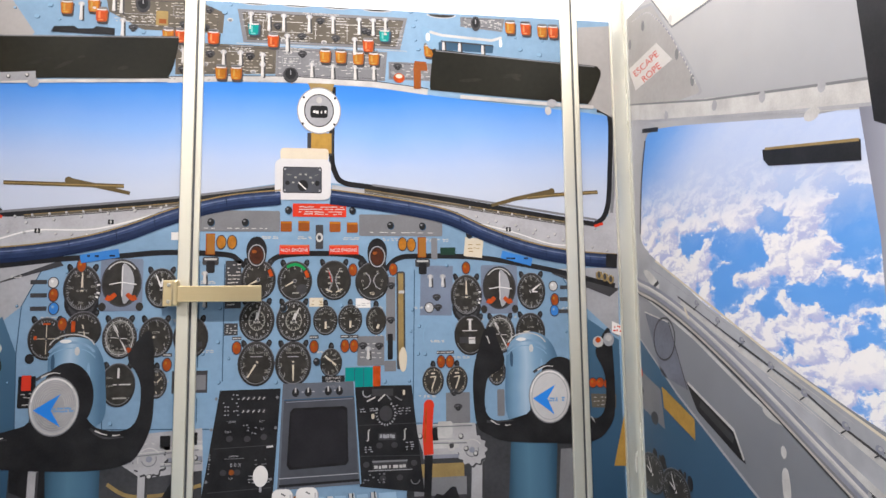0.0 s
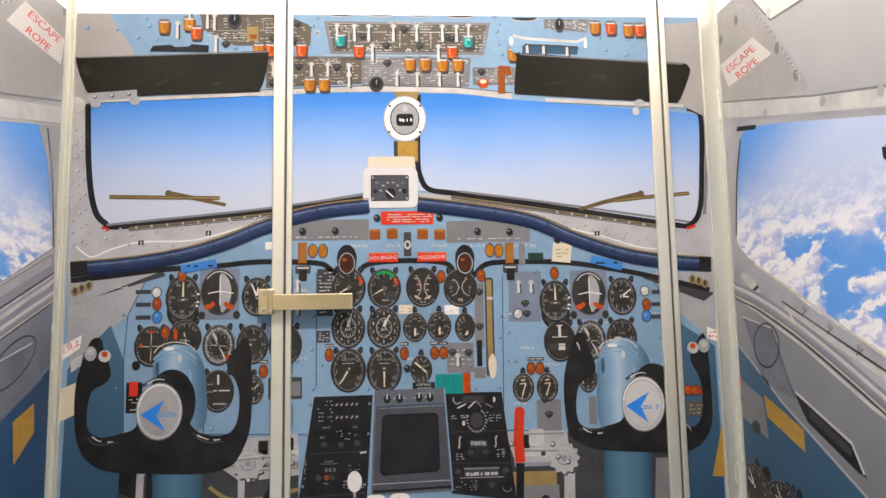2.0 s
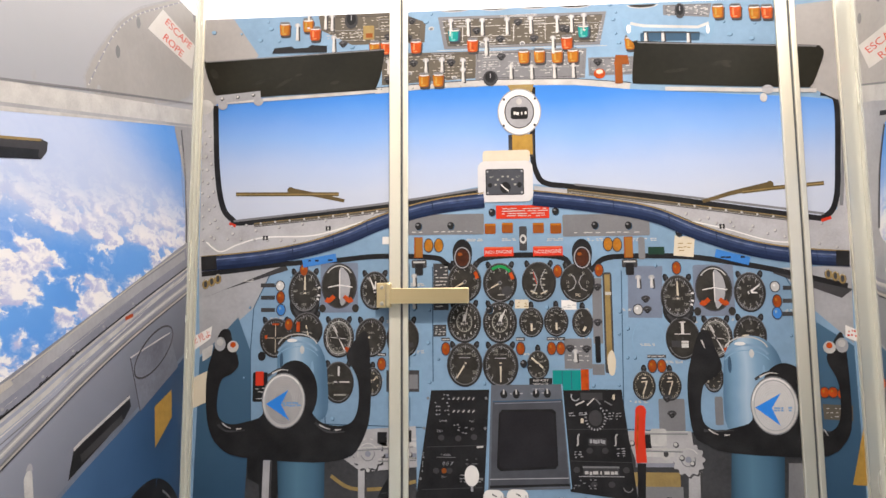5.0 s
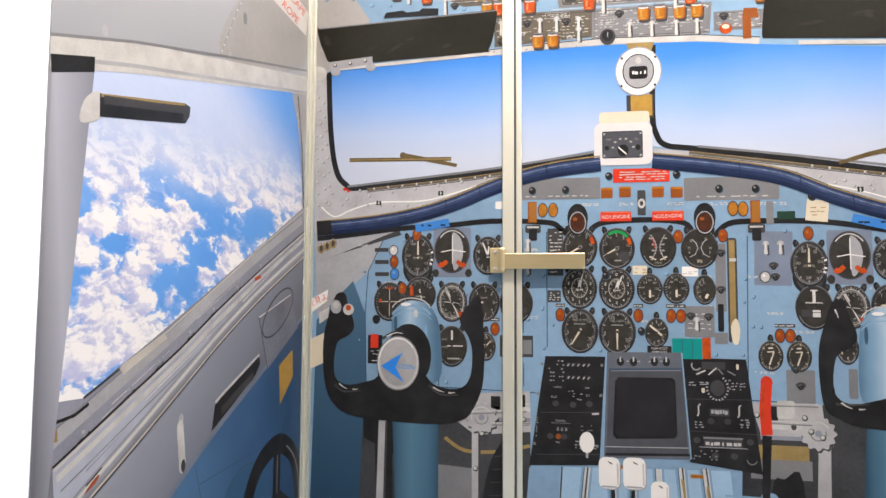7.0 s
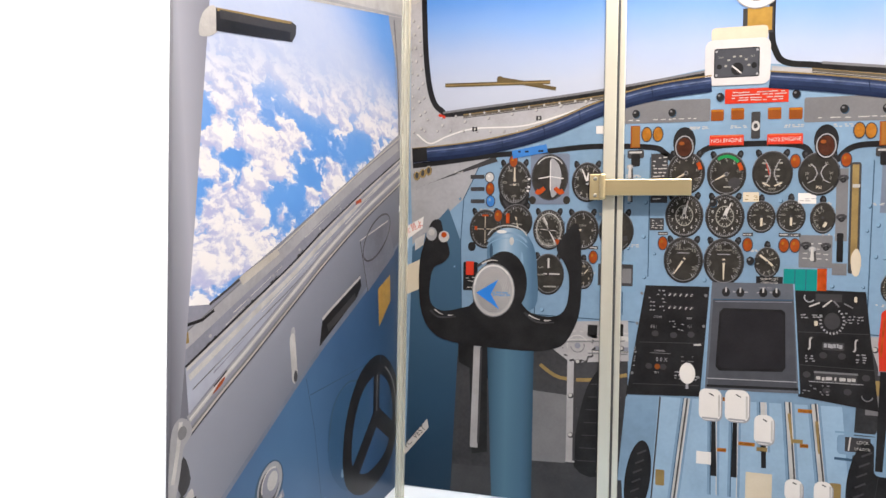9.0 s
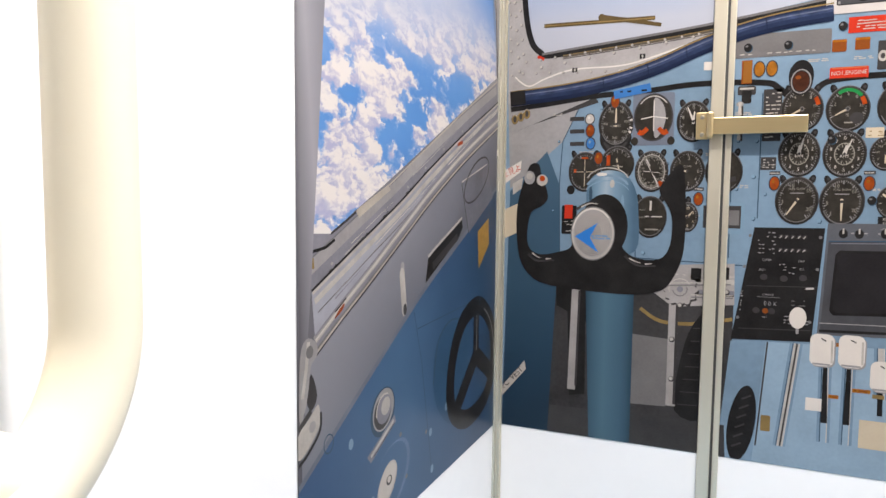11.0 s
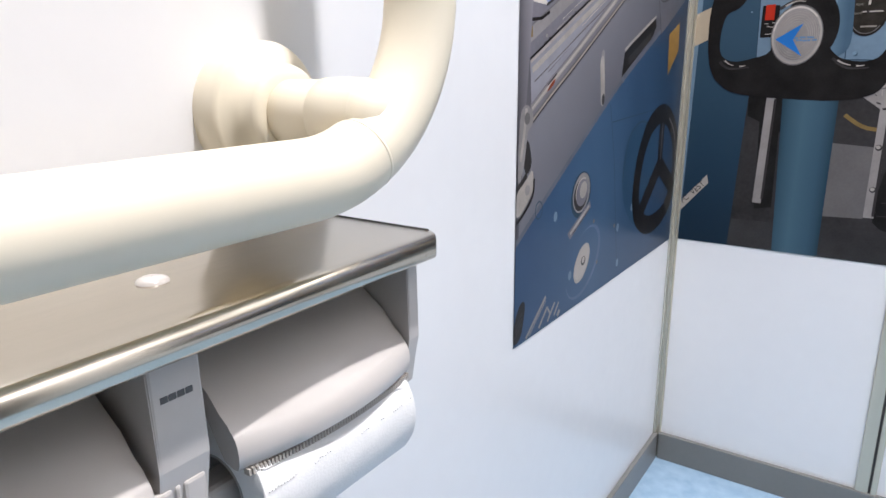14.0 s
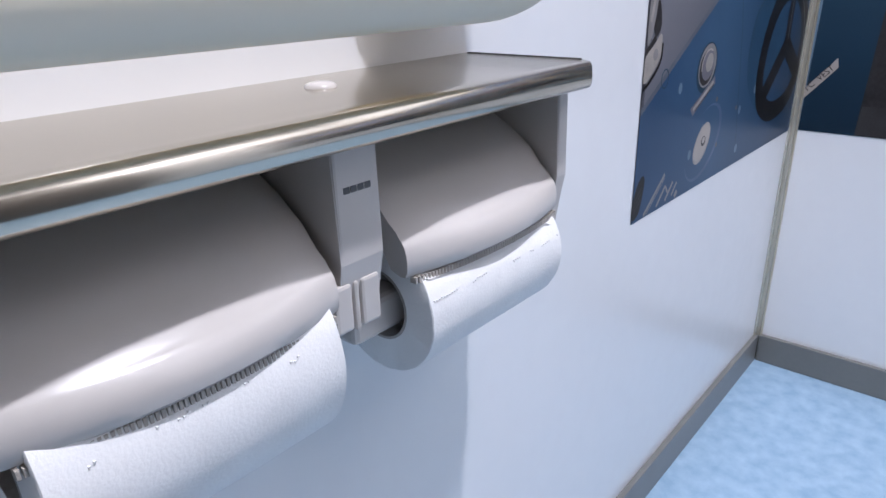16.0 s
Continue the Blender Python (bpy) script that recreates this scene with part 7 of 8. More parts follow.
for c in ((-0.517, 0.939), (-0.507, 0.943), (-0.497, 0.947), (0.445, 0.944), (0.455, 0.941), (0.465, 0.937)):
    printed("north", "ring_bolt", (oval(c, 6.5 * PX, 9 * PX, 16), I_SHADE, 12), (hoop(c, 6 * PX, 8.5 * PX, 3 * PX), I_TAN, 13), (hoop(c, 6 * PX, 8.5 * PX, 1 * PX, start=40, end=150), I_PALE, 14))
printed("north", "switch_plate", ([(0.424, 0.752), (0.467, 0.750), (0.466, 0.728), (0.425, 0.730)], I_OLIVE, 12), (marks((0.427, 0.731), (0.464, 0.748), 3, 6, 5 * PX, 1.2 * PX, 0.7), I_PALE, 13))
for c in ((0.428, 0.769), (0.440, 0.769), (0.453, 0.767)):
    bulb(c, I_ORANGE, 7, 8)
printed("north", "mesh_pad", ([(0.479, 0.716), (0.479, 0.636), (0.459, 0.637)], I_YELLOW, 12), label="yellow mesh pad")
# dark legend strips over the red indicator lights
for u, v in ((-0.132, 0.835), (-0.017, 0.835), (0.03, 0.835), (0.044, 0.835), (-0.232, 0.812), (0.18, 0.808), (0.194, 0.808)):
    printed("north", "legend_strip", (rect((u, v + 16 * PX), 15 * PX, 5.5 * PX), I_SHADE, 17), (marks((u - 6 * PX, v + 14 * PX), (u + 6 * PX, v + 18 * PX), 1, 3, 4 * PX, 2 * PX, 1), I_PALE, 18))

# small legends and screws over the blue panel
for a, b, n in (((-0.455, 0.942), (-0.438, 0.946), 3), ((-0.41, 0.882), (-0.385, 0.885), 4), ((-0.308, 0.939), (-0.282, 0.944), 4), ((-0.238, 0.875), (-0.212, 0.88), 4), ((-0.186, 0.932), (-0.166, 0.937), 4), ((-0.099, 1.001), (-0.072, 1.006), 5), ((-0.045, 1.001), (-0.021, 1.006), 4), ((0.026, 1), (0.052, 1.005), 5), ((0.088, 0.999), (0.12, 1.004), 5), ((0.155, 0.998), (0.196, 1.003), 6), ((-0.117, 0.868), (-0.092, 0.871), 4), ((-0.064, 0.867), (-0.04, 0.87), 4), ((-0.013, 0.825), (0.01, 0.828), 4), ((0.023, 0.869), (0.05, 0.872), 4), ((0.138, 0.891), (0.161, 0.895), 3), ((0.163, 0.838), (0.185, 0.842), 4), ((0.244, 0.872), (0.271, 0.876), 4), ((0.298, 0.875), (0.32, 0.879), 3), ((0.197, 0.812), (0.228, 0.816), 4), ((0.143, 0.753), (0.171, 0.757), 4), ((-0.186, 0.828), (-0.165, 0.833), 3), ((-0.237, 0.786), (-0.22, 0.791), 3), ((0.379, 0.887), (0.398, 0.892), 3), ((0.076, 0.892), (0.098, 0.896), 3), ((0.077, 0.849), (0.098, 0.854), 3)):
    printed("north", "legend", (marks(a, b, 2, n, 5 * PX, 1.6 * PX, 0.85), I_PALE, 9))
for c in [(-0.446, 0.98), (-0.413, 0.979), (-0.37, 0.982), (-0.256, 0.951), (-0.2, 0.95), (-0.199, 0.854), (-0.199, 0.777), (-0.065, 0.817), (-0.143, 0.819), (0.096, 0.945), (0.133, 0.856), (0.13, 0.779), (0.251, 0.819), (0.301, 0.942), (0.381, 0.923), (0.386, 0.852), (-0.45, 0.791), (-0.443, 0.901), (-0.407, 0.781), (-0.288, 0.779), (-0.277, 0.864), (-0.278, 0.916)]:
    printed("north", "panel_screw", (oval(c, 2.4 * PX, 2.6 * PX, 8), I_SEAM, 7), (oval((c[0] - 0.5 * PX, c[1] + 0.6 * PX), 1.6 * PX, 1.7 * PX, 8), I_BLUE2, 8))


for a, b in (((0.151, 0.683), (0.219, 0.682)), ((-0.307, 0.678), (-0.183, 0.687)), ((0.15, 0.708), (0.228, 0.708)), ((-0.237, 0.665), (-0.179, 0.667))):
    printed("north", "linkage_edge", (stroke([a, b], 2.0 * PX), I_MID, 16))
    printed("north", "linkage_glint", (stroke([(a[0], a[1] + 4 * PX), (b[0], b[1] + 4 * PX)], 1.4 * PX), I_PALE, 16))
for c in ((0.146, 0.694), (0.21, 0.692), (0.218, 0.673), (0.233, 0.665), (-0.298, 0.692), (-0.268, 0.696), (-0.214, 0.678), (-0.188, 0.675), (-0.252, 0.651), (-0.262, 0.598), (-0.261, 0.537)):
    printed("north", "linkage_bolt", (oval(c, 4.6 * PX, 4.8 * PX, 12), I_SHADE, 17), (oval((c[0] - 0.6 * PX, c[1] + 0.8 * PX), 3.2 * PX, 3.2 * PX, 10), I_PALE, 18))


def tube_rail(sheet, line, w):
    """A painted tube along the sill, shaded round its section, with its cream lower edge."""
    s = soft(line, 5, False)
    printed(sheet, "rail_seam", (stroke([(u, v - w * 0.60) for u, v in s], w * 0.22), I_STRIPE, 17), (stroke([(u, v - w * 0.82) for u, v in s], w * 0.10), I_SHADE, 17))
    for k, colour in ((-0.40, I_MID), (-0.22, I_MID2), (0.30, I_GREY), (0.16, I_PALE), (0.22, I_LABEL), (0.45, I_MID2)):
        printed(sheet, "rail_shading", (stroke([(u, v + w * k) for u, v in s], w * (0.26 if k != 0.22 else 0.10)), colour, 19 + (0.16 <= k < 0.3) + (k == 0.22)))
    return printed(sheet, "tube_rail", (stroke(s, w), I_GREY, 18), label="grey painted tube along the sill")


def seam_clips(sheet, places, tilt):
    """Small pressed clips with a dark underside along the sill seam."""
    for u, v in places:
        printed(sheet, "seam_clip", (stroke([(u - 0.006, v - 0.003 * tilt - 0.003), (u + 0.007, v + 0.004 * tilt - 0.003)], 0.0016), I_SHADE, 22), (soft([(u - 0.005, v - 0.002), (u - 0.003, v + 0.004), (u + 0.003, v + 0.005), (u + 0.005, v + 0.001), (u, v - 0.003)], 3), I_MID2, 23), (oval((u - 0.001, v + 0.002), 0.0025, 0.0018, 10), I_GREY, 24))


# west sheet
printed("west", "sky", (soft([(0.551, 1.076), (0.68, 1.11), (0.884, 1.166), (0.978, 1.186), (1.016, 1.179), (1.033, 1.103), (1.041, 1.012), (1.022, 0.993), (0.823, 0.898), (0.667, 0.825), (0.599, 0.795), (0.555, 0.774), (0.518, 0.773), (0.526, 0.849), (0.542, 0.99)], 3), I_SKYL, 2), label="printed broken clouds over blue")
printed("west", "escape_patch", (soft([(0.767, 1.156), (0.812, 1.248), (0.867, 1.305), (0.942, 1.354), (1.039, 1.417), (1.071, 1.385), (1.071, 1.264), (0.933, 1.19)], 4), I_GREY, 4), (soft([(0.771, 1.159), (0.816, 1.248), (0.87, 1.303), (0.943, 1.351), (1.038, 1.412), (1.064, 1.379), (1.062, 1.263), (0.93, 1.193)], 4), I_PATCH, 5), *[(oval(c, 0.0055, 0.0085, 14), I_MID, 6) for c in [(0.833, 1.23), (0.879, 1.291), (1.048, 1.378), (1.124, 1.387)]])
printed("west", "escape_label", ([(0.904, 1.294), (0.944, 1.342), (1.056, 1.332), (1.044, 1.289)], I_LABEL, 8), label="white label with red lettering")
printed("west", "window_rail", (stroke([(0.496, 1.064), (0.608, 1.096), (0.785, 1.141), (1.061, 1.208)], 0.030), I_PALE, 9), (stroke([(0.495, 1.077), (0.608, 1.112), (0.784, 1.161), (1.06, 1.233)], 0.003), I_MID, 10), (stroke([(0.496, 1.058), (0.608, 1.088), (0.785, 1.131), (1.061, 1.196)], 0.004), I_GREY, 11), *[(oval(c, 0.0045, 0.006, 12), I_GREY, 8) for c in [(0.796, 1.166), (0.935, 1.199), (0.68, 1.141), (0.564, 1.106)]], (oval((0.613, 1.09), 0.013, 0.008, 16), I_PALE, 8), label="pale riveted rail above the side window")
printed("west", "window_pillar", (soft([(0.992, 1.186), (1.061, 1.204), (1.081, 0.99), (1.047, 0.986), (1.033, 1.103)], 4), I_GREY, 6), (stroke(soft([(1.016, 1.179), (1.036, 1.103), (1.047, 1.004)], 4, False), 0.004), I_SHADE, 7), (stroke([(0.956, 1.181), (1.03, 1.197)], 0.006), I_BLACK, 7))
SEAM = soft([(0.522, 0.7225), (0.556, 0.738), (0.617, 0.766), (0.705, 0.806), (0.786, 0.847), (0.909, 0.904), (1.052, 0.966)], 5, False)
TUBE = [(0.528, 0.672), (0.572, 0.697), (0.627, 0.726), (0.714, 0.774), (0.80, 0.821), (0.91, 0.874), (1.052, 0.934)]


def beside(line, d):
    return [(u - 0.44 * d, v + 0.9 * d) for u, v in line]


printed("west", "sill", ([(0.511, 0.776), (0.555, 0.774), (0.604, 0.796), (0.676, 0.824), (0.898, 0.931), (1.047, 0.998)] + [(1.052, 0.966)] + SEAM[::-1], I_MID2, 4), (stroke(beside(SEAM, 0.020), 0.013), I_GREY, 5), (stroke(beside(SEAM, 0.0275), 0.0012), I_MID, 6), (stroke([(0.515, 0.758), (0.545, 0.761), (0.562, 0.768)], 0.003), I_BLACK, 9), (stroke([(0.604, 0.796), (0.676, 0.824), (0.898, 0.931), (1.047, 0.998)], 0.0022), I_STRIPE, 9), ([(0.602, 0.795), (0.672, 0.824), (0.678, 0.818), (0.608, 0.788)], I_STRIPE, 9), (stroke([(0.555, 0.774), (0.602, 0.794)], 0.0025), I_SHADE, 9), label="worn grey window sill")
printed("west", "sill_seam", (stroke(SEAM, 0.0024), I_BLACK, 12), (stroke(beside(SEAM, -0.003), 0.003), I_PALE, 11), label="dark seam along the sill")
printed("west", "sill_plate", (SEAM + soft(TUBE, 5, False)[::-1], I_SILL, 5), (stroke(beside(SEAM, -0.012), 0.006), I_PALE, 6), (stroke(beside(SEAM, -0.024), 0.0015), I_MID, 6), label="bare metal strip between seam and tube")
printed("west", "side_panel", (soft(TUBE, 5, False) + [(1.085, 0.857), (1.075, 0.772), (0.623, 0.60), (0.506, 0.535), (0.506, 0.66)], I_WGREY, 4), label="grey painted side panel")
printed("west", "lower_blue", (soft([(0.5, 0.538), (0.58, 0.584), (0.663, 0.631), (0.777, 0.693), (0.915, 0.756), (1.052, 0.824)], 5, False) + [(YF - 0.014, BOT), (WEST_END, BOT)], I_WBLUE, 6), (stroke(soft([(0.5, 0.541), (0.58, 0.587), (0.663, 0.634), (0.777, 0.696), (0.915, 0.759), (1.052, 0.827)], 5, False), 0.006), I_WEDGE, 7), (stroke([(0.742, 0.668), (0.765, 0.60), (0.80, 0.44)], 0.0014), I_SEAM, 7), (stroke([(0.752, 0.646), (0.99, 0.655)], 0.0014), I_SEAM, 7), *[(oval(p, 0.0034, 0.0030, 10), I_MID, 9) for p in ((0.638, 0.485), (0.723, 0.468), (0.706, 0.526), (0.78, 0.505))], (hoop((0.55, 0.568), 0.009, 0.010, 0.0015), I_SEAM, 9))
printed("west", "panel_recess", (soft([(0.818, 0.622), (0.871, 0.635), (0.933, 0.615), (0.928, 0.536), (0.872, 0.488), (0.815, 0.527), (0.801, 0.578)], 4), ink("recess_blue", (0.055, 0.13, 0.24)), 8), (stroke(soft([(0.919, 0.627), (0.864, 0.639), (0.818, 0.618), (0.802, 0.562)], 5, False), 0.003), I_SEAM, 9))
for c in ((0.794, 0.5), (0.847, 0.519), (0.592, 0.553), (0.8, 0.448), (0.638, 0.472)):
    printed("west", "screw", (oval(c, 0.005, 0.006, 10), I_BLUE, 9))
printed("west", "arm_grip", ([(0.775, 0.701), (0.782, 0.734), (0.797, 0.741), (0.896, 0.783), (0.902, 0.768), (0.888, 0.754)], I_BLACK, 8), (stroke([(0.782, 0.734), (0.797, 0.741), (0.898, 0.781)], 0.004), I_PALE, 9), (stroke([(0.797, 0.721), (0.882, 0.755)], 0.010), I_SHADE, 9), label="black recessed arm grip")
printed("west", "coat_hook", (stroke(soft([(0.708, 0.717), (0.711, 0.699), (0.714, 0.68)], 4, False), 0.013), I_PALE, 8), (oval((0.714, 0.679), 0.0068, 0.011, 14), I_PALE, 9), (oval((0.716, 0.676), 0.0045, 0.007, 12), I_SHADE, 10), (oval((0.708, 0.718), 0.0066, 0.009, 14), I_PALE, 9), (oval((0.709, 0.727), 0.005, 0.007, 12), I_GREY, 8), label="pale clip on the grey side panel")
printed("west", "round_cover", (hoop((0.959, 0.838), 0.060, 0.026, 0.003, turn=0.5), I_SHADE, 9))
printed("west", "mesh_pad", ([(0.965, 0.759), (1.014, 0.778), (1.018, 0.737), (0.971, 0.701)], I_YELLOW, 8), label="yellow mesh pad")
printed("west", "pole", ([(0.5, 1.061), (0.552, 1.077), (0.552, 1.063), (0.502, 1.046)], I_BLACK, 12), ([(0.502, 1.047), (0.552, 1.064), (0.533, 0.849), (0.52, 0.716), (0.513, 0.657), (0.51, 0.607), (0.501, 0.611), (0.502, 0.664)], I_POLE, 11), (soft([(0.541, 1.035), (0.559, 1.047), (0.563, 1.025), (0.537, 1.014)], 4), I_PALE, 13), ([(0.56, 1.046), (0.628, 1.061), (0.698, 1.076), (0.708, 1.075), (0.707, 1.064), (0.699, 1.054), (0.629, 1.039), (0.561, 1.025)], I_BLACK, 14), (stroke([(0.562, 1.045), (0.698, 1.075)], 0.003), I_TAN, 15), (stroke([(0.566, 1.042), (0.696, 1.068)], 0.008), I_SHADE, 15), ([(0.698, 1.076), (0.708, 1.075), (0.707, 1.064), (0.699, 1.054), (0.694, 1.056), (0.695, 1.071)], I_SHADE, 16), label="grey pole with a black rubber handle")
rim = soft([(0.977, 0.643), (1.033, 0.606), (1.048, 0.542), (1.012, 0.489), (0.934, 0.476), (0.876, 0.5), (0.861, 0.541), (0.875, 0.593), (0.914, 0.633)], 6)
printed("west", "steering_wheel", (stroke(rim + rim[:1], 0.029), I_BLACK, 10), (stroke([(0.964, 0.566), (0.965, 0.638)], 0.024), I_BLACK, 11), (stroke([(0.964, 0.566), (0.883, 0.501)], 0.028), I_BLACK, 12), (stroke([(0.958, 0.571), (1.045, 0.518)], 0.028), I_BLACK, 13), (stroke(rim[2:14], 0.003), I_MID, 14), (stroke([(0.966, 0.574), (0.966, 0.629)], 0.003), I_MID, 15), label="black three-spoke steering wheel")
printed("west", "air_vent", (oval((0.662, 0.567), 0.030, 0.027, 30, 0.5), I_SEAM, 8), (oval((0.663, 0.569), 0.026, 0.023, 30, 0.5), I_GREY, 9), (oval((0.661, 0.567), 0.021, 0.019, 30, 0.5), I_SHADE, 10), (oval((0.664, 0.570), 0.018, 0.017, 26, 0.5), I_MID2, 11), (oval((0.668, 0.572), 0.011, 0.010, 20, 0.5), I_PALE, 12), (hoop((0.664, 0.570), 0.019, 0.017, 0.002, turn=0.5, start=30, end=170), I_LABEL, 13), label="round chromed air vent")
printed("west", "vent_lever", ([(0.626, 0.526), (0.634, 0.517), (0.694, 0.546), (0.690, 0.555)], I_MID2, 9), (stroke([(0.634, 0.524), (0.688, 0.549)], 0.004), I_PALE, 10), (stroke([(0.640, 0.522), (0.690, 0.545)], 0.0012), I_SHADE, 11), label="pale slotted lever under the vent")
printed("west", "name_plate", (oval((0.680, 0.479), 0.056, 0.038, 36, 0.55), I_WRIM, 8), (oval((0.676, 0.480), 0.052, 0.035, 36, 0.55), I_WBLUE, 9), (oval((0.673, 0.479), 0.028, 0.019, 30, 0.75), I_PALE, 11), (oval((0.673, 0.480), 0.025, 0.0165, 30, 0.75), I_LABEL, 12), (oval((0.677, 0.481), 0.007, 0.006, 14), I_SHADE, 13), (oval((0.677, 0.482), 0.0045, 0.004, 12), I_LABEL, 14), label="white oval plate on a blue disc")
printed("west", "black_knob", (soft([(0.499, 0.452), (0.510, 0.471), (0.520, 0.474), (0.523, 0.464), (0.516, 0.438), (0.504, 0.430), (0.498, 0.436)], 4), I_BLACK, 8), *[(stroke([(0.502, z), (0.517, z + 0.012)], 0.0014), I_SHADE, 9) for z in (0.438, 0.444, 0.450)])
for a, b, w in (((0.527, 0.429), (0.574, 0.464), 0.0045), ((0.534, 0.429), (0.574, 0.459), 0.0015), ((0.558, 0.431), (0.578, 0.450), 0.004), ((0.578, 0.450), (0.586, 0.440), 0.003), ((0.580, 0.432), (0.598, 0.450), 0.004), ((0.597, 0.434), (0.609, 0.447), 0.0035), ((0.606, 0.430), (0.612, 0.436), 0.006)):
    printed("west", "white_bar", (stroke([a, b], w), I_GREY, 8))
printed("west", "hinge_arm", (soft([(0.503, 0.664), (0.513, 0.679), (0.527, 0.674), (0.531, 0.662), (0.520, 0.652), (0.516, 0.632), (0.510, 0.612), (0.501, 0.606)], 4), I_GREY, 22), (stroke(soft([(0.516, 0.676), (0.512, 0.650), (0.506, 0.625)], 4, False), 0.005), I_PALE, 23), (oval((0.518, 0.666), 0.006, 0.006, 14), I_MID, 24), (soft([(0.520, 0.645), (0.530, 0.622), (0.520, 0.610), (0.512, 0.624)], 3), I_SHADE, 21), label="grey hinge arm at the sill's end")
printed("west", "hinge_plate", (soft([(0.499, 0.570), (0.499, 0.592), (0.518, 0.604), (0.531, 0.613), (0.535, 0.603), (0.533, 0.590), (0.512, 0.573)], 3), I_PALE, 20), (stroke(soft([(0.499, 0.563), (0.514, 0.570), (0.534, 0.586), (0.536, 0.604)], 4, False), 0.0035), I_BLACK, 21), (oval((0.522, 0.594), 0.0055, 0.0055, 14), I_GREY, 21), (stroke([(0.500, 0.597), (0.520, 0.610)], 0.006), I_SHADE, 19), label="pale riveted hinge plate")


def scuffs(sheet, a, b, width, k, layer):
    """Short scratches and dull streaks along a worn metal strip."""
    nx, ny = b[0] - a[0], b[1] - a[1]
    d = math.hypot(nx, ny)
    shapes = []
    for i in range(k):
        t, off, size = dice.uniform(0, 0.8), dice.uniform(-1, 1) * width, dice.uniform(0.02, 0.16)
        p = (a[0] + nx * t - ny / d * off, a[1] + ny * t + nx / d * off)
        q = (p[0] + nx / d * size + dice.uniform(-0.003, 0.003), p[1] + ny / d * size)
        shapes.append((stroke([p, q], dice.uniform(0.0005, 0.0015), 0.0003), dice.choice((I_PALE, I_GREY, I_GREY, I_MID2, I_LABEL)), layer + i % 4))
    return tagged(printed(sheet, "scratch_wear", *shapes), kind="stuff")


tube_rail("west", TUBE, 0.015)
seam_clips("west", [(0.557, 0.743), (0.618, 0.771), (0.665, 0.793), (0.722, 0.820), (0.772, 0.845), (0.830, 0.872), (0.896, 0.902)], 1)
printed("west", "cover_recess", ([(0.895, 0.832), (1.002, 0.863), (1.033, 0.811), (0.926, 0.758)], I_WGREY2, 7), (stroke([(0.895, 0.832), (1.002, 0.863)], 0.002), I_PALE, 8), (stroke([(0.895, 0.832), (0.926, 0.758)], 0.002), I_SHADE, 8))
printed("west", "rust_spot", (soft([(0.560, 0.690), (0.570, 0.699), (0.579, 0.703), (0.575, 0.697)], 3), I_RUST, 22), (stroke([(0.562, 0.697), (0.582, 0.708)], 0.002), I_SHADE, 22))
printed("west", "peg", (stroke([(0.517, 0.747), (0.526, 0.748)], 0.010), I_TAN, 10))
printed("west", "red_tag", (stroke([(0.878, 0.884), (0.897, 0.889)], 0.005), I_ORANGE, 22))
scuffs("west", (0.520, 0.735), (1.050, 0.980), 0.010, 8, 7)
scuffs("west", (0.528, 0.700), (1.050, 0.950), 0.010, 16, 8)
scuffs("west", (1.012, 1.17), (1.057, 0.996), 0.008, 12, 10)

# east sheet
printed("east", "sky", (soft([(1.003, 1.155), (0.952, 1.161), (0.758, 1.113), (0.637, 1.081), (0.529, 1.052), (0.534, 0.942), (0.517, 0.766), (0.559, 0.771), (0.682, 0.819), (0.846, 0.889), (1.006, 0.973), (1.035, 1.004), (1.022, 1.094)], 3), I_SKYR, 2), label="printed broken clouds over blue")
printed("east", "escape_patch", (soft([(1.075, 1.382), (0.976, 1.371), (0.948, 1.354), (0.915, 1.309), (0.837, 1.197), (0.854, 1.175), (1.078, 1.23)], 4), I_GREY, 4), (soft([(1.068, 1.375), (0.974, 1.366), (0.953, 1.353), (0.92, 1.309), (0.843, 1.197), (0.86, 1.18), (1.073, 1.234)], 4), I_EPATCH, 5), *[(oval(c, 0.0055, 0.0085, 14), I_MID, 6) for c in [(0.993, 1.343), (0.889, 1.253), (0.85, 1.2), (1.044, 1.333)]])
printed("east", "cover_board", ([(0.967, 1.382), (0.899, 1.301), (0.80, 1.291), (0.66, 1.277), (0.66, 1.382)], I_BOARD, 6), (stroke([(0.967, 1.380), (0.899, 1.299), (0.80, 1.289), (0.66, 1.275)], 0.003), I_MID, 5), (oval((0.903, 1.312), 0.006, 0.007, 14), I_LABEL, 7), label="cream board corner with a bolt")
printed("east", "escape_label", ([(1.070, 1.293), (0.949, 1.296), (0.902, 1.251), (1.029, 1.248)], I_LABEL, 8), label="white label with red lettering")
printed("east", "window_rail", (stroke([(1.067, 1.217), (0.82, 1.15), (0.653, 1.104), (0.509, 1.065)], 0.026), I_PALE, 5), (stroke([(1.066, 1.231), (0.819, 1.161), (0.651, 1.117), (0.508, 1.08)], 0.003), I_MID, 6), (stroke([(1.069, 1.201), (0.821, 1.138), (0.654, 1.093), (0.51, 1.056)], 0.004), I_GREY, 7), *[(oval(c, 0.006, 0.007, 12), I_GREY, 8) for c in [(0.799, 1.147), (0.605, 1.104), (0.929, 1.174), (0.7, 1.125)]], (oval((0.622, 1.08), 0.012, 0.007, 16), I_PALE, 8), label="pale riveted rail above the side window")
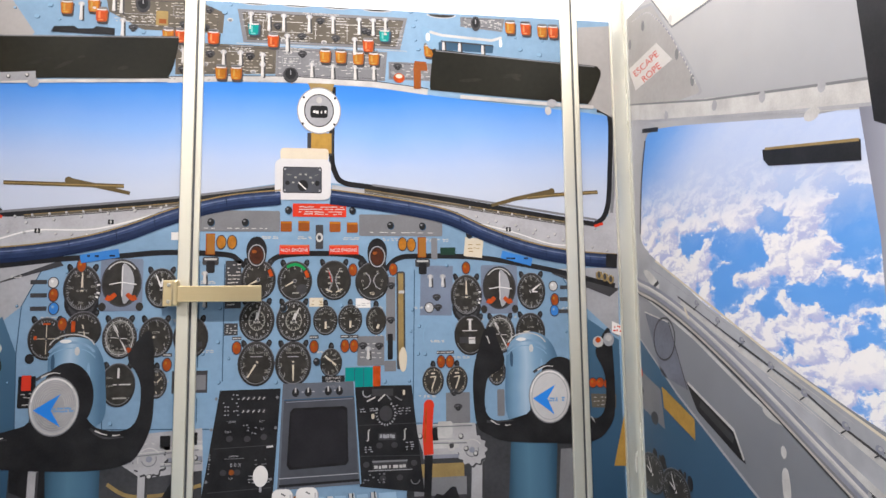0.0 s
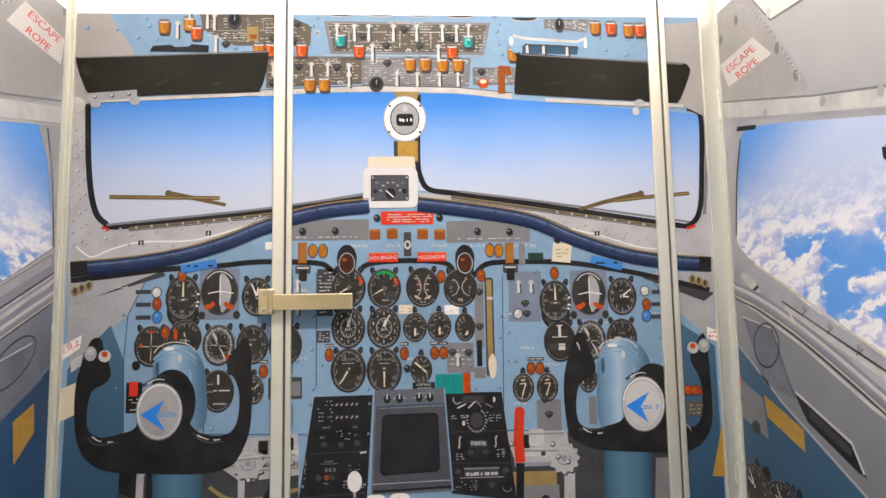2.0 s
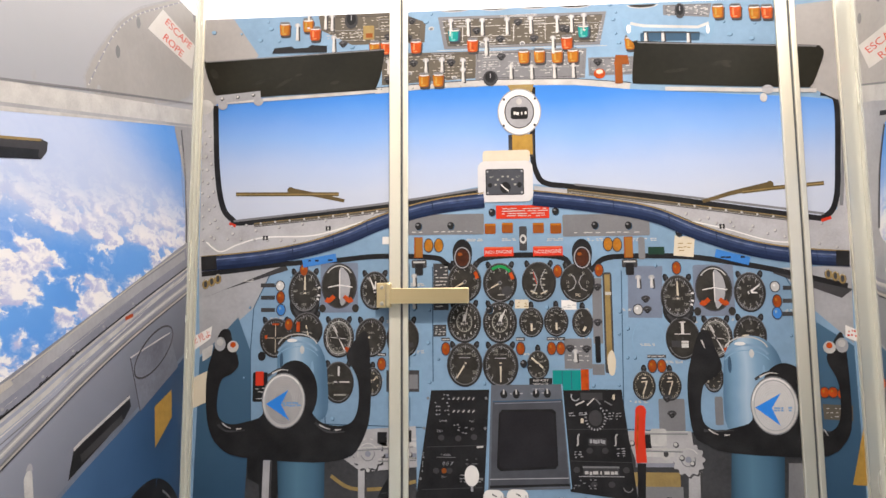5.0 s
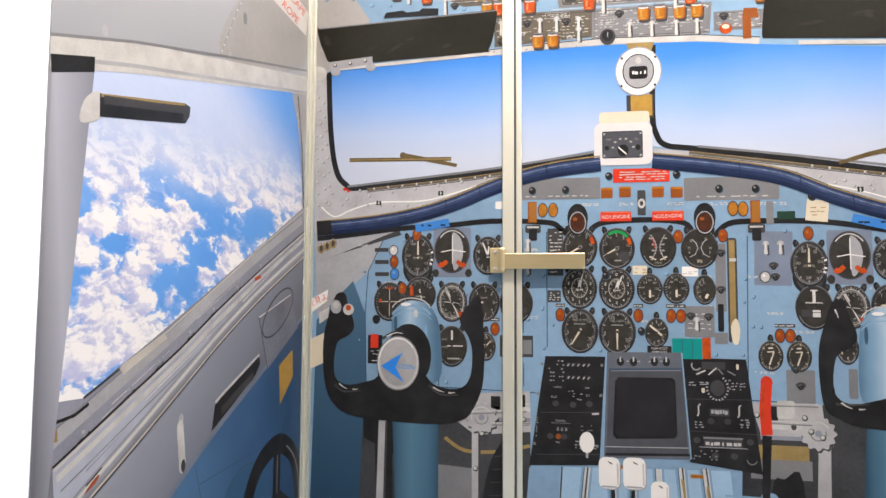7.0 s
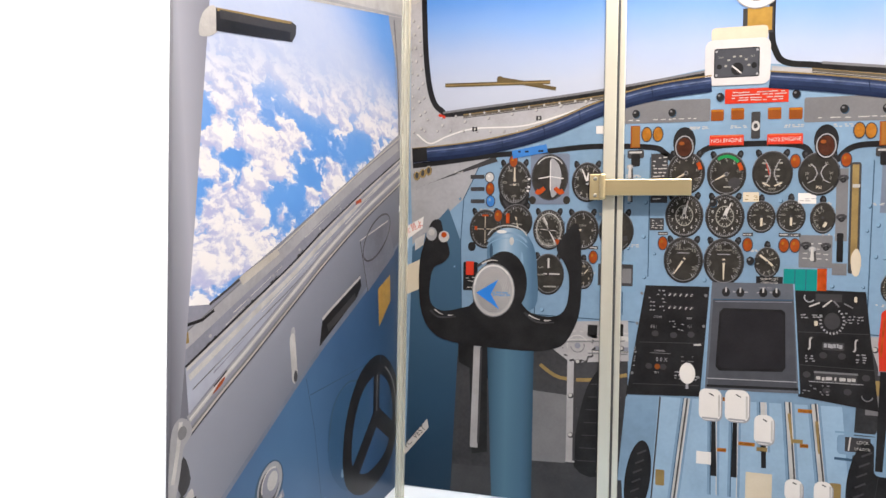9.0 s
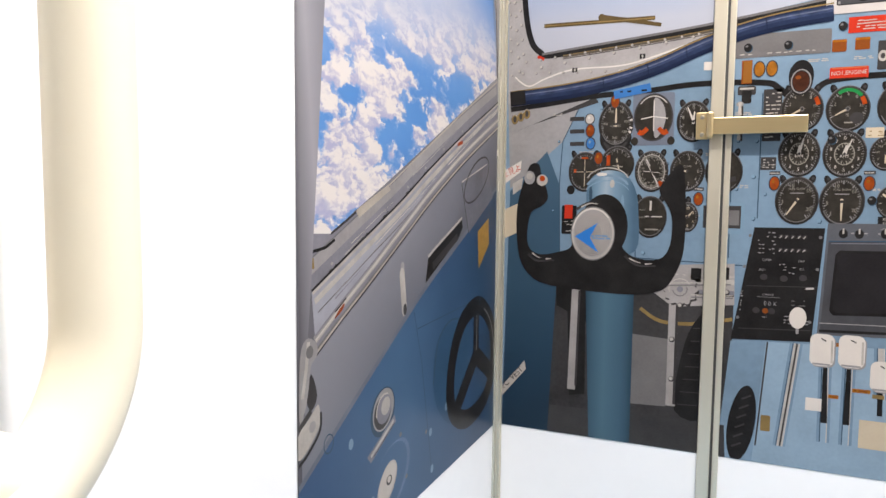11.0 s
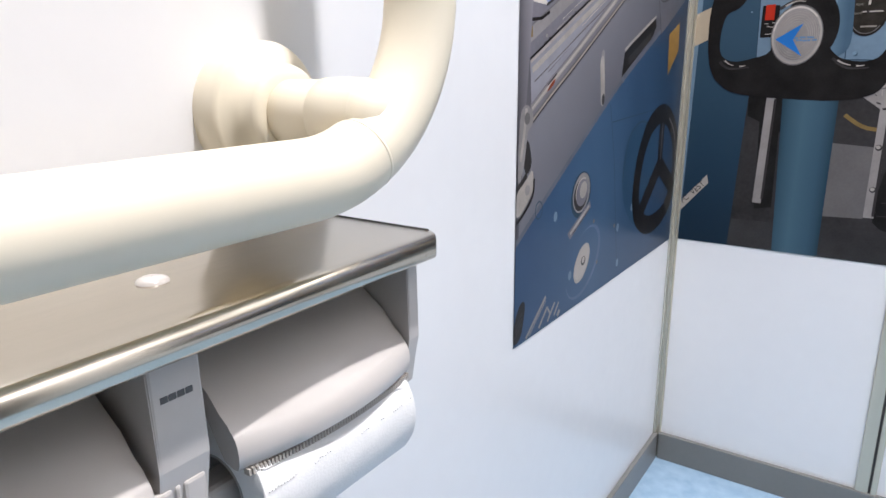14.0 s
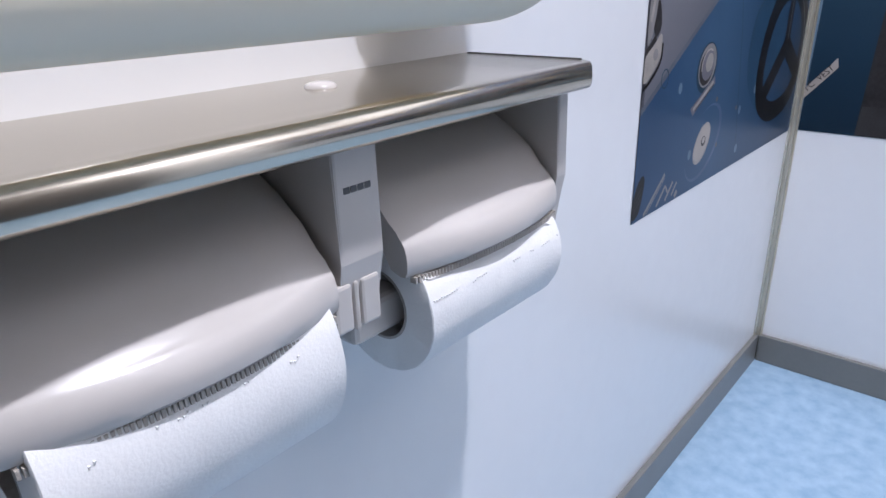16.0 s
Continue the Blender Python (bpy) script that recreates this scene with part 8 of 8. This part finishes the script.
printed("east", "window_pillar", (soft([(1.052, 1.19), (0.957, 1.162), (1.008, 1.152), (1.037, 1.013), (1.006, 0.973), (1.072, 0.989)], 4), I_GREY, 6), (stroke(soft([(1.003, 1.155), (1.022, 1.094), (1.035, 1.008)], 4, False), 0.004), I_SHADE, 7), (stroke([(1.012, 1.174), (0.957, 1.161)], 0.007), I_BLACK, 7))
printed("east", "sill", ([(1.072, 0.989), (1.006, 0.973), (0.846, 0.889), (0.682, 0.819), (0.519, 0.748), (0.526, 0.688), (1.078, 0.932)], I_EAST, 4), (stroke([(0.921, 0.903), (0.832, 0.865), (0.719, 0.818), (0.656, 0.792), (0.605, 0.765), (0.543, 0.739)], 0.0026), I_SHADE, 8), (stroke([(0.914, 0.895), (0.786, 0.839), (0.657, 0.785), (0.543, 0.733)], 0.008), I_PALE, 6), (stroke([(1.078, 0.932), (0.923, 0.887), (0.788, 0.819), (0.687, 0.768), (0.565, 0.709)], 0.012), I_PALE, 7), (stroke([(1.074, 0.926), (0.924, 0.881), (0.788, 0.813), (0.688, 0.762), (0.566, 0.705)], 0.003), I_SHADE, 8), (stroke([(1.063, 0.917), (0.88, 0.844), (0.757, 0.781), (0.61, 0.718)], 0.005), I_PALE, 8), (stroke([(0.987, 0.961), (0.682, 0.816), (0.53, 0.753)], 0.003), I_CREAM, 9), label="worn grey window sill with a dark seam")
printed("east", "lower_blue", ([(1.087, 0.838), (0.936, 0.761), (0.752, 0.663), (EAST_END + 0.18, BOT), (YF - 0.014, BOT)], I_SIDE, 6), (stroke([(1.087, 0.839), (0.936, 0.763), (0.752, 0.664)], 0.004), I_GREY, 7))
printed("east", "arm_grip", ([(0.909, 0.783), (0.898, 0.781), (0.796, 0.734), (0.774, 0.698), (0.788, 0.702), (0.882, 0.746)], I_BLACK, 8), (stroke([(0.905, 0.782), (0.796, 0.734), (0.778, 0.702)], 0.004), I_PALE, 9), (stroke([(0.874, 0.757), (0.798, 0.722)], 0.010), I_SHADE, 9), (hoop((0.969, 0.841), 0.036, 0.032, 0.003, turn=-0.5), I_SHADE, 10), label="black recessed arm grip")
printed("east", "mesh_pad", ([(0.984, 0.769), (0.891, 0.734), (0.891, 0.705), (0.98, 0.738)], I_YELLOW, 8), label="yellow mesh pad")
printed("east", "switch_box", ([(1.07, 0.787), (0.988, 0.764), (0.979, 0.706), (1.072, 0.728)], I_MID, 8), (oval((1.058, 0.784), 0.010, 0.009), I_ORANGE, 9), (oval((1.058, 0.756), 0.010, 0.008), I_SHADE, 9), (oval((1.012, 0.718), 0.012, 0.010), I_SHADE, 9), label="grey switch box")
for c in [(1.03, 0.631), (0.955, 0.623)]:
    gauge(c, 46, 34, "altimeter", 70, 10, "east")
printed("east", "handle", ([(0.706, 1.064), (0.694, 1.063), (0.56, 1.037), (0.561, 1.017), (0.696, 1.043), (0.705, 1.052)], I_BLACK, 14), (stroke([(0.701, 1.064), (0.562, 1.037)], 0.003), I_TAN, 15), ([(0.559, 1.067), (0.51, 1.055), (0.512, 0.719), (0.546, 0.709), (0.546, 0.943)], I_POLE, 11), ([(0.554, 1.192), (0.498, 1.172), (0.513, 1.032), (0.543, 1.049)], I_BLACK, 12), label="black rubber handle on a grey pole")
for sheet, seam in (("west", [(0.775, 1.165), (0.82, 1.245), (0.872, 1.298), (0.945, 1.346), (1.03, 1.40)]), ("east", [(1.03, 1.368), (0.982, 1.360), (0.955, 1.342), (0.912, 1.298), (0.866, 1.232), (0.842, 1.193)])):
    line = soft(seam, 12, False)
    printed(sheet, "stitch_seam", (stroke(line, 0.0016), I_MID2, 6), ([oval(p, 0.0018, 0.0014, 6) for p in line[::2]], I_LABEL, 7))
for word, c in (("ESCAPE", (0.996, 1.326)), ("ROPE", (0.98, 1.301))):
    lettering("west", word, c, gap((0.949, 1.327), (1.049, 1.32), 3.9), gap((0.99, 1.317), (1.006, 1.338), 1.15), I_RED, 10)
for word, c in (("ESCAPE", (0.989, 1.277)), ("ROPE", (0.971, 1.256))):
    lettering("east", word, c, gap((1.041, 1.273), (0.94, 1.277), 3.9), gap((0.991, 1.274), (1.01, 1.295), 1.15), I_RED, 10)
tube_rail("east", [(1.073, 0.932), (0.992, 0.91), (0.898, 0.873), (0.803, 0.827), (0.716, 0.78), (0.636, 0.734), (0.584, 0.704)], 0.019)
seam_clips("east", [(0.869, 0.891), (0.819, 0.868), (0.768, 0.844), (0.715, 0.818), (0.662, 0.793), (0.606, 0.768), (0.566, 0.753)], -1)
printed("east", "cover_recess", ([(1.031, 0.882), (0.953, 0.866), (0.906, 0.772), (0.982, 0.786)], I_WGREY2, 7), (stroke([(0.953, 0.866), (0.906, 0.772)], 0.002), I_SHADE, 8), (stroke([(1.031, 0.882), (0.953, 0.866)], 0.002), I_PALE, 8))
printed("east", "paint_patch", (soft([(0.734, 0.774), (0.712, 0.781), (0.689, 0.766), (0.703, 0.755), (0.731, 0.762)], 3), I_PALE, 8))
printed("east", "panel_clip", (soft([(0.707, 0.704), (0.697, 0.708), (0.694, 0.681), (0.706, 0.674)], 3), I_PALE, 9), (oval((0.702, 0.726), 0.005, 0.007, 10), I_PALE, 9), label="pale clip on the grey side panel")
printed("east", "sill_bracket", (soft([(1.029, 0.946), (1.008, 0.946), (0.976, 0.922), (0.992, 0.917)], 3), I_PALE, 12), (stroke([(0.995, 0.921), (0.979, 0.927)], 0.006), I_SHADE, 13))
printed("east", "bare_edge", (stroke([(0.903, 0.887), (0.892, 0.871)], 0.004), I_CREAM, 22))
for c in [(1.017, 0.661), (0.99, 0.656), (0.938, 0.646), (0.911, 0.643), (1.069, 0.667)]:
    printed("east", "panel_lug", (oval(c, 0.008, 0.011, 12), I_BLACK, 9))
scuffs("east", (1.048, 0.958), (0.542, 0.743), 0.025, 12, 10)
scuffs("east", (1.063, 0.940), (0.569, 0.728), 0.012, 12, 8)
